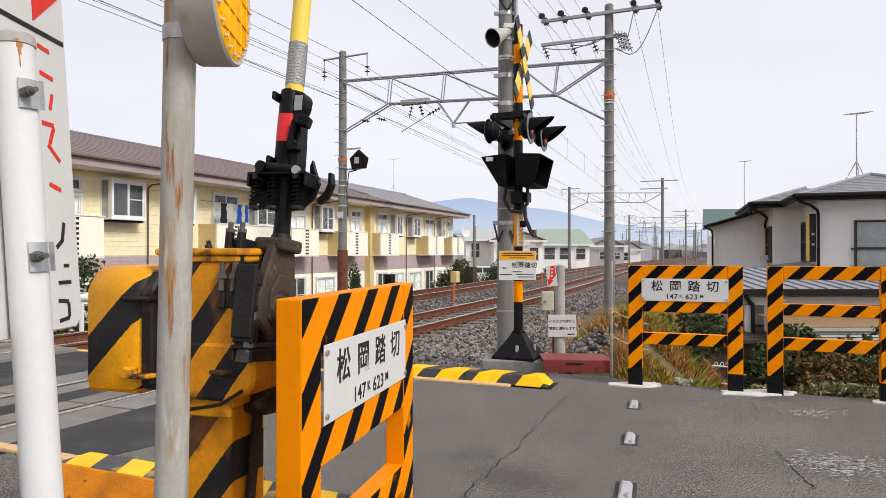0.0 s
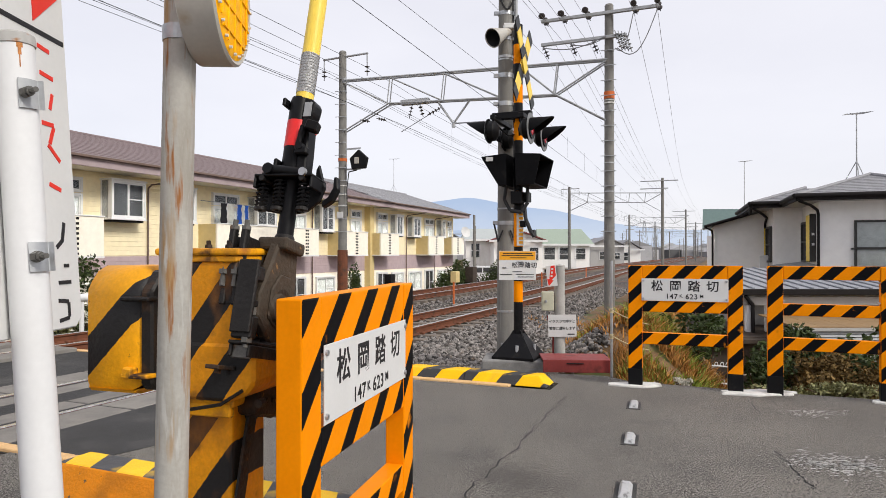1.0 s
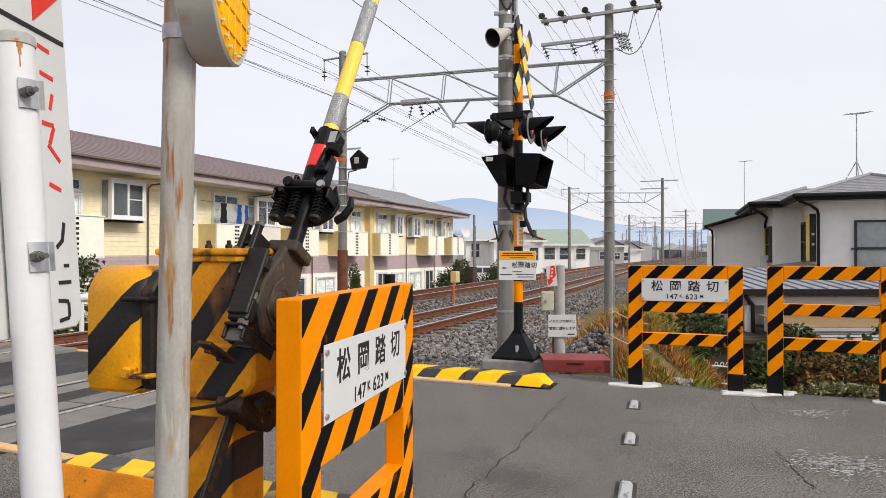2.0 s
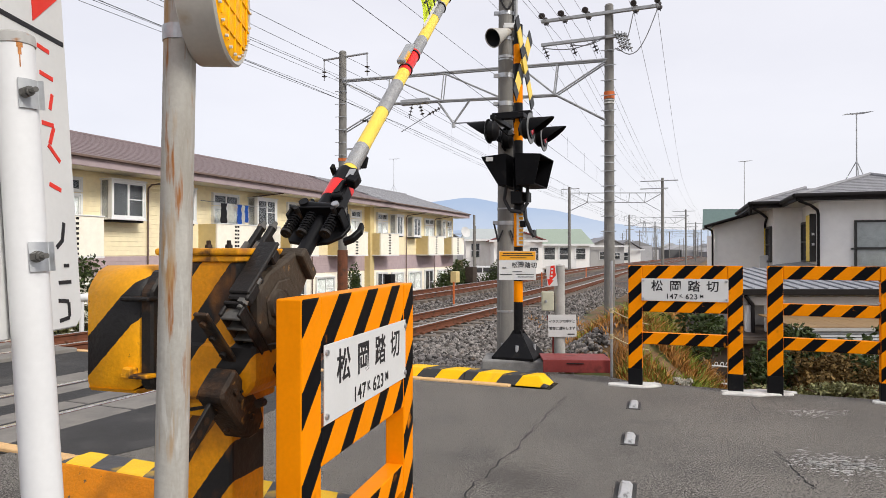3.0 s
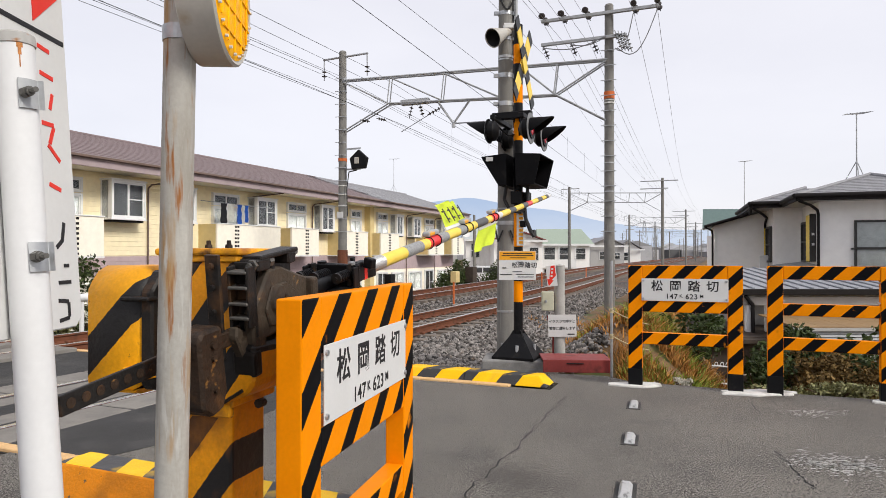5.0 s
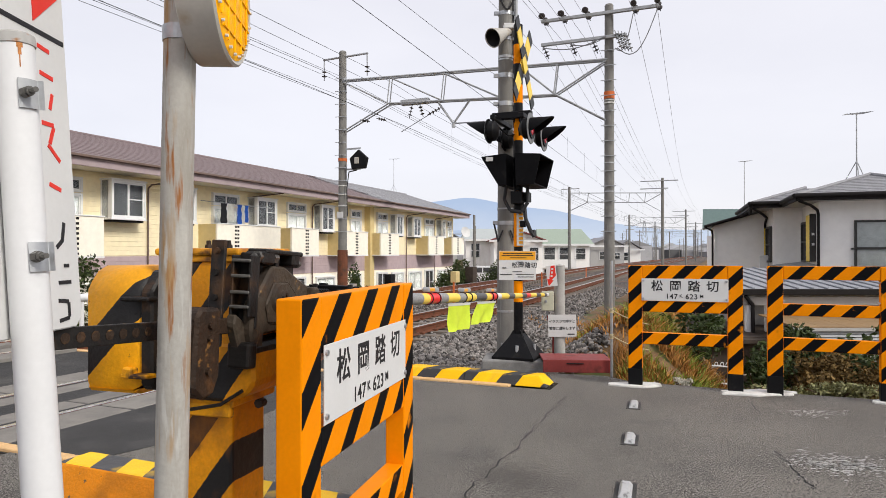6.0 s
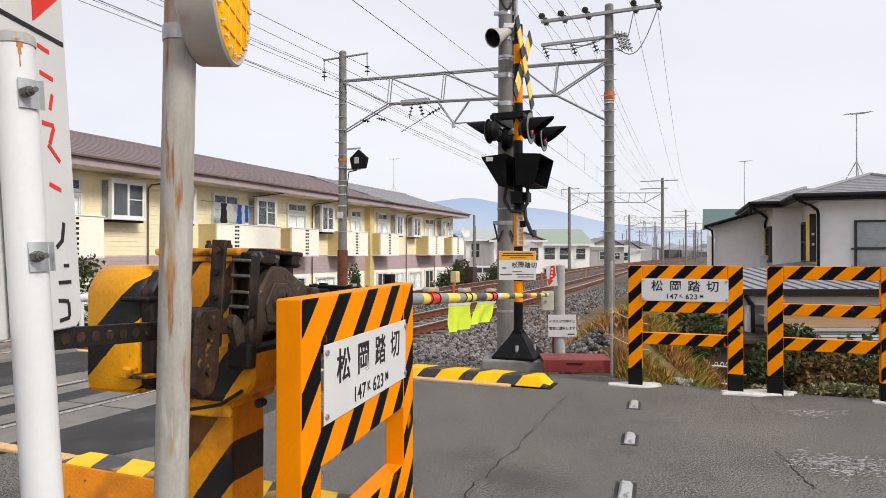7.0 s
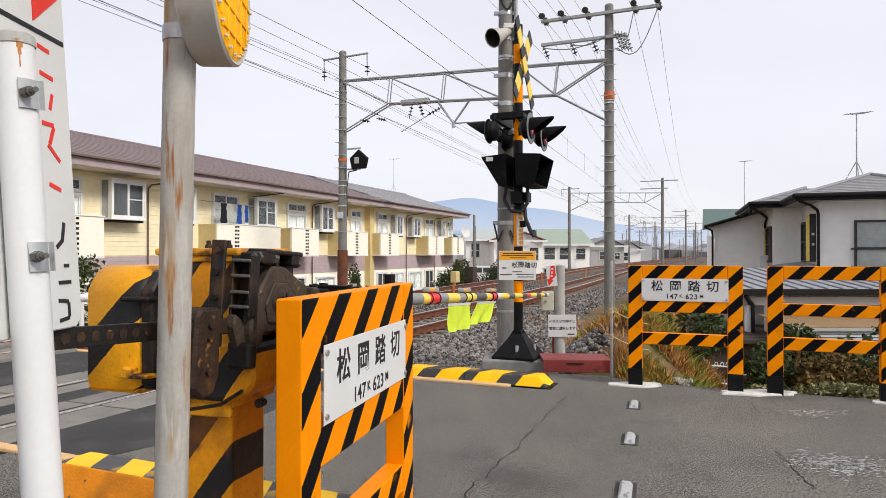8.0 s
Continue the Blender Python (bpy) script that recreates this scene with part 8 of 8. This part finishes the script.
def bush(x, y, z, rx, ry, rz, mat, label, seed, n=700, size=0.05, clumps=9):
    rnd = random.Random(seed)
    b = thing("bush", label, "bush", pose(x, y, z))
    bm = bmesh.new()
    for k in range(7):
        a = rnd.uniform(0, 6.3)
        tip = (rx * 0.7 * math.cos(a), ry * 0.7 * math.sin(a), rz * rnd.uniform(0.9, 1.6))
        mid = (tip[0] * 0.4, tip[1] * 0.4, tip[2] * 0.5)
        rod(bm, (0, 0, -0.1), mid, 0.02, 0.014, 6)
        rod(bm, mid, tip, 0.014, 0.005, 5)
    part("branches", bm, M["bark"], b)
    bm = bmesh.new()
    for k in range(clumps):
        a, d = rnd.uniform(0, 6.3), rnd.uniform(0.0, 0.75)
        c = (rx * d * math.cos(a), ry * d * math.sin(a), rz * rnd.uniform(0.35, 1.5))
        f = rnd.uniform(0.3, 0.55)
        leaf_cloud(bm, rnd, c, (rx * f, ry * f, rz * f), n // clumps, size)
    part("foliage", bm, M[mat], b)
    return b


def grass(name, spots, n, h, mat, label, seed):
    """spots: boxes (x0, x1, y0, y1); blades stand on the ground sheet."""
    rnd = random.Random(seed)
    verts, faces = [], []
    for i in range(n):
        x0, x1, y0, y1 = spots[i % len(spots)]
        x, y = rnd.uniform(x0, x1), rnd.uniform(y0, y1)
        a, l = x * ACROSS.x + y * ACROSS.y, x * ALONG.x + y * ALONG.y
        if l < 7.5 and a > -1.6:
            continue
        if noise.noise((x * 1.1, y * 1.1, seed)) < -0.15 or (a < -1.2 and rnd.random() < 0.8):
            continue
        z = ground_z(a, l) + 0.07 * noise.noise((a * 1.3, l * 1.3, 0.3)) - 0.03
        if a < -2.1:
            z = max(z, ballast_z(a, l) - 0.02)
        hh = h * rnd.uniform(0.4, 1.3)
        t = rnd.uniform(0, 6.3)
        w = 0.006 * rnd.uniform(0.6, 1.6)
        lean = (rnd.gauss(0, 0.45) * hh, rnd.gauss(0, 0.45) * hh)
        base = len(verts)
        dx, dy = w * math.cos(t), w * math.sin(t)
        verts += [(x - dx, y - dy, z), (x + dx, y + dy, z), (x + dx + lean[0] * 0.4, y + dy + lean[1] * 0.4, z + hh * 0.6), (x - dx + lean[0] * 0.4, y - dy + lean[1] * 0.4, z + hh * 0.6), (x + lean[0], y + lean[1], z + hh * 0.9)]
        faces += [(base, base + 1, base + 2, base + 3), (base + 3, base + 2, base + 4)]
    me = bpy.data.meshes.new(name)
    me.from_pydata(verts, [], faces)
    me.materials.append(M[mat])
    tagged(new(name, me), label, "grass", kind="stuff")


grass("dry_grass", [(2.15, 4.6, 7.2, 10.5), (2.2, 3.4, 7.2, 12.0), (3.0, 6.5, 9.0, 16.0)], 26000, 0.20, "dry_grass", "dry straw-coloured grass on the bank", 3)
grass("green_grass", [(2.2, 3.8, 7.6, 11.0), (3.0, 6.0, 6.9, 9.0)], 15000, 0.23, "green_grass", "green grass patches on the bank", 4)
grass("trackside_weeds", [(2.0, 3.4, 8.6, 16.0)], 4000, 0.14, "dry_grass", "dry weeds beside the ballast", 8)
bush(3.75, 10.0, -0.75, 0.6, 0.5, 0.75, "leaf", "dark green shrub on the bank", 1, 2400, 0.05)
bush(4.05, 8.2, -0.85, 0.6, 0.4, 0.62, "leaf", "dark green shrub behind the fence", 2, 2600, 0.045)
bush(5.05, 8.35, -0.80, 0.48, 0.45, 0.68, "leaf", "dense dark green shrub behind the fence", 3, 4200, 0.042, 14)
bush(5.6, 8.1, -0.80, 0.7, 0.5, 0.72, "leaf", "dense dark green shrub behind the fence", 4, 2000, 0.05)
bush(4.5, 7.95, -0.68, 0.5, 0.4, 0.52, "leaf_brown", "brown withered shrub behind the fence", 9, 4200, 0.035, 14)
bush(4.95, 9.2, -0.62, 0.55, 0.4, 0.55, "leaf", "dark green shrub below the lean-to", 21, 2600, 0.05, 12)
bush(5.2, 7.8, -0.72, 0.5, 0.4, 0.46, "leaf_brown", "brown withered shrub behind the fence", 10, 3600, 0.035, 12)
bush(4.4, 7.35, -0.30, 0.75, 0.16, 0.14, "leaf_pale", "low pale leafy ground cover at the kerb", 5, 2400, 0.028, 22)
bush(3.6, 7.25, -0.25, 0.35, 0.14, 0.12, "leaf_pale", "low pale leafy ground cover at the kerb", 6, 400, 0.03)
bush(2.66, 7.25, -0.14, 0.16, 0.10, 0.10, "flower", "small clump of white flowers", 7, 260, 0.02)
bush(2.35, 7.2, -0.10, 0.12, 0.08, 0.06, "flower", "small clump of white flowers", 8, 120, 0.016)
for i, (a, l, z, r, h, mat, label) in enumerate(((-15.2, 36.5, -1.5, 0.9, 1.0, "leaf", "green shrub in front of the apartments"), (-15.0, 44.5, -1.5, 1.2, 0.8, "leaf", "green garden shrub beside the line"), (-14.8, 47.0, -1.5, 1.2, 0.9, "leaf", "green garden shrub beside the line"), (-14.6, 50.5, -1.5, 1.3, 0.8, "leaf", "green garden shrub beside the line"), (-15.2, 28.2, -1.4, 0.6, 0.7, "leaf", "spiky green shrub by the apartments"), (-14.6, 11.6, -1.4, 0.55, 0.95, "leaf_pale", "yellow variegated shrub by the tracks"), (-14.4, 12.6, -1.4, 0.55, 0.8, "leaf_pale", "yellow variegated shrub by the tracks"))):
    q = tr(a, l, z)
    bush(q.x, q.y, q.z, r, r, h, mat, label, 40 + i, 900, 0.10)


# ---- trackside equipment ----
def relay_box(a, l, z, w, h, mat, label):
    b = thing("relay_box", label, "relay box", RAILWAY @ pose(a, l, z))
    bm = bmesh.new()
    block(bm, (w * 0.7, w, h), (0, 0, 0.7 + h / 2), bevel=0.02)
    part("cabinet", bm, M[mat], b)
    bm = bmesh.new()
    rod(bm, (0, 0, 0), (0, 0, 0.72), 0.05, 0.05, 10)
    part("post", bm, M["steel_far"], b)
    bm = bmesh.new()
    block(bm, (0.02, w * 0.6, h * 0.7), (w * 0.36, 0, 0.7 + h / 2), bevel=0.01)
    part("door", bm, M[mat], b)


relay_box(-12.9, 17.5, -0.9, 0.5, 0.55, "sign_white", "white trackside cabinet on a post")
relay_box(-12.9, 24.8, -0.9, 0.45, 0.7, "black", "black trackside signal box on a post")
relay_box(-13.2, 33.0, -0.9, 0.5, 0.6, "wall_tan", "tan trackside cabinet on a post")
relay_box(-13.4, 36.0, -1.0, 0.7, 0.9, "dark_brown", "brown trackside cabinet on a post")
for a, l in ((-7.65, 19.0), (-7.65, 30.0), (-7.65, 41.0)):
    p = thing("marker_post", "thin orange marker post between the tracks", "marker post", RAILWAY @ pose(a, l, -0.25), group="marker posts")
    bm = bmesh.new()
    rod(bm, (0, 0, 0), (0, 0, 0.75), 0.03, 0.03, 10)
    part("stake", bm, M["orange_band"], p)


def build_guard_rail():
    g = thing("guard_rail", "white painted pipe guard rail beyond the tracks", "guard rail", RAILWAY @ pose(-12.5, 0, 0))
    bm = bmesh.new()
    rod(bm, (0, 6.9, 0.45), (0, 10.25, 0.45), 0.085, 0.085, 20)
    part("beam", bm, M["white_pipe"], g, smooth=True)
    for l in (7.2, 9.9):
        bm = bmesh.new()
        rod(bm, (-0.02, l, -0.9), (-0.02, l, 0.45), 0.05, 0.05, 14)
        part("post", bm, M["white_pipe"], g, smooth=True)


build_guard_rail()
P = tr(-14.6, 11.6, -0.7)
bush(P.x, P.y, P.z, 0.9, 0.7, 1.05, "leaf", "tall green shrub with pale blossom", 31, 2600, 0.07, 14)
bush(P.x + 0.1, P.y - 0.25, P.z + 0.1, 0.8, 0.6, 0.75, "flower", "pale blossom in the green shrub", 32, 500, 0.06, 12)
P = tr(-14.4, 24.6, -1.2)
bush(P.x, P.y, P.z, 0.45, 0.4, 1.1, "leaf", "small green shrub before the apartments", 33, 1200, 0.07, 10)
for l in (35.0, 36.6, 43.5, 46.0):
    P = tr(-13.9, l, -1.3)
    bush(P.x, P.y, P.z, 0.9, 0.7, 1.35, "leaf", "untidy green shrub before the apartments", int(l), 1500, 0.09, 12)


# ---- movement ----
def motions():
    swing = ((0.0, 7.1), (0.4, 7.2), (0.6, 8.1), (0.8, 10.0), (1.0, 12.7), (1.3, 17.0), (1.5, 20.6), (2.15, 32.0), (2.8, 43.2), (3.2, 50.3), (3.5, 55.6), (4.0, 64.4), (4.3, 69.6), (4.5, 73.4), (4.7, 76.8), (5.1, 83.6), (5.4, 88.6), (5.6, 91.6), (5.8, 92.9), (6.0, 93.2), (8.0, 93.2))
    walk(ARM, [(t, BASE @ Matrix.Rotation(radians(a), 4, "Y")) for t, a in swing])
    turns = (((0.0, 176), (3.0, 178), (3.6, 187), (4.0, 197), (4.4, 214), (4.7, 206), (5.0, 150), (5.3, 66), (5.55, -12), (5.8, 8), (6.1, -4), (6.5, 4), (7.0, -2), (7.5, 5), (8.0, -1)),
             ((0.0, 174), (3.0, 176), (3.6, 180), (3.8, 140), (4.0, 80), (4.2, 30), (4.4, 20), (4.7, 12), (5.3, -8), (5.8, 4), (6.3, -4), (6.8, 4), (7.4, -3), (8.0, 3)))
    for (flag, z0), rows in zip(FLAGS, turns):
        walk(flag, [(t, Matrix.Translation((0, 0, z0)) @ Matrix.Rotation(radians(a), 4, "Z")) for t, a in rows])


motions()
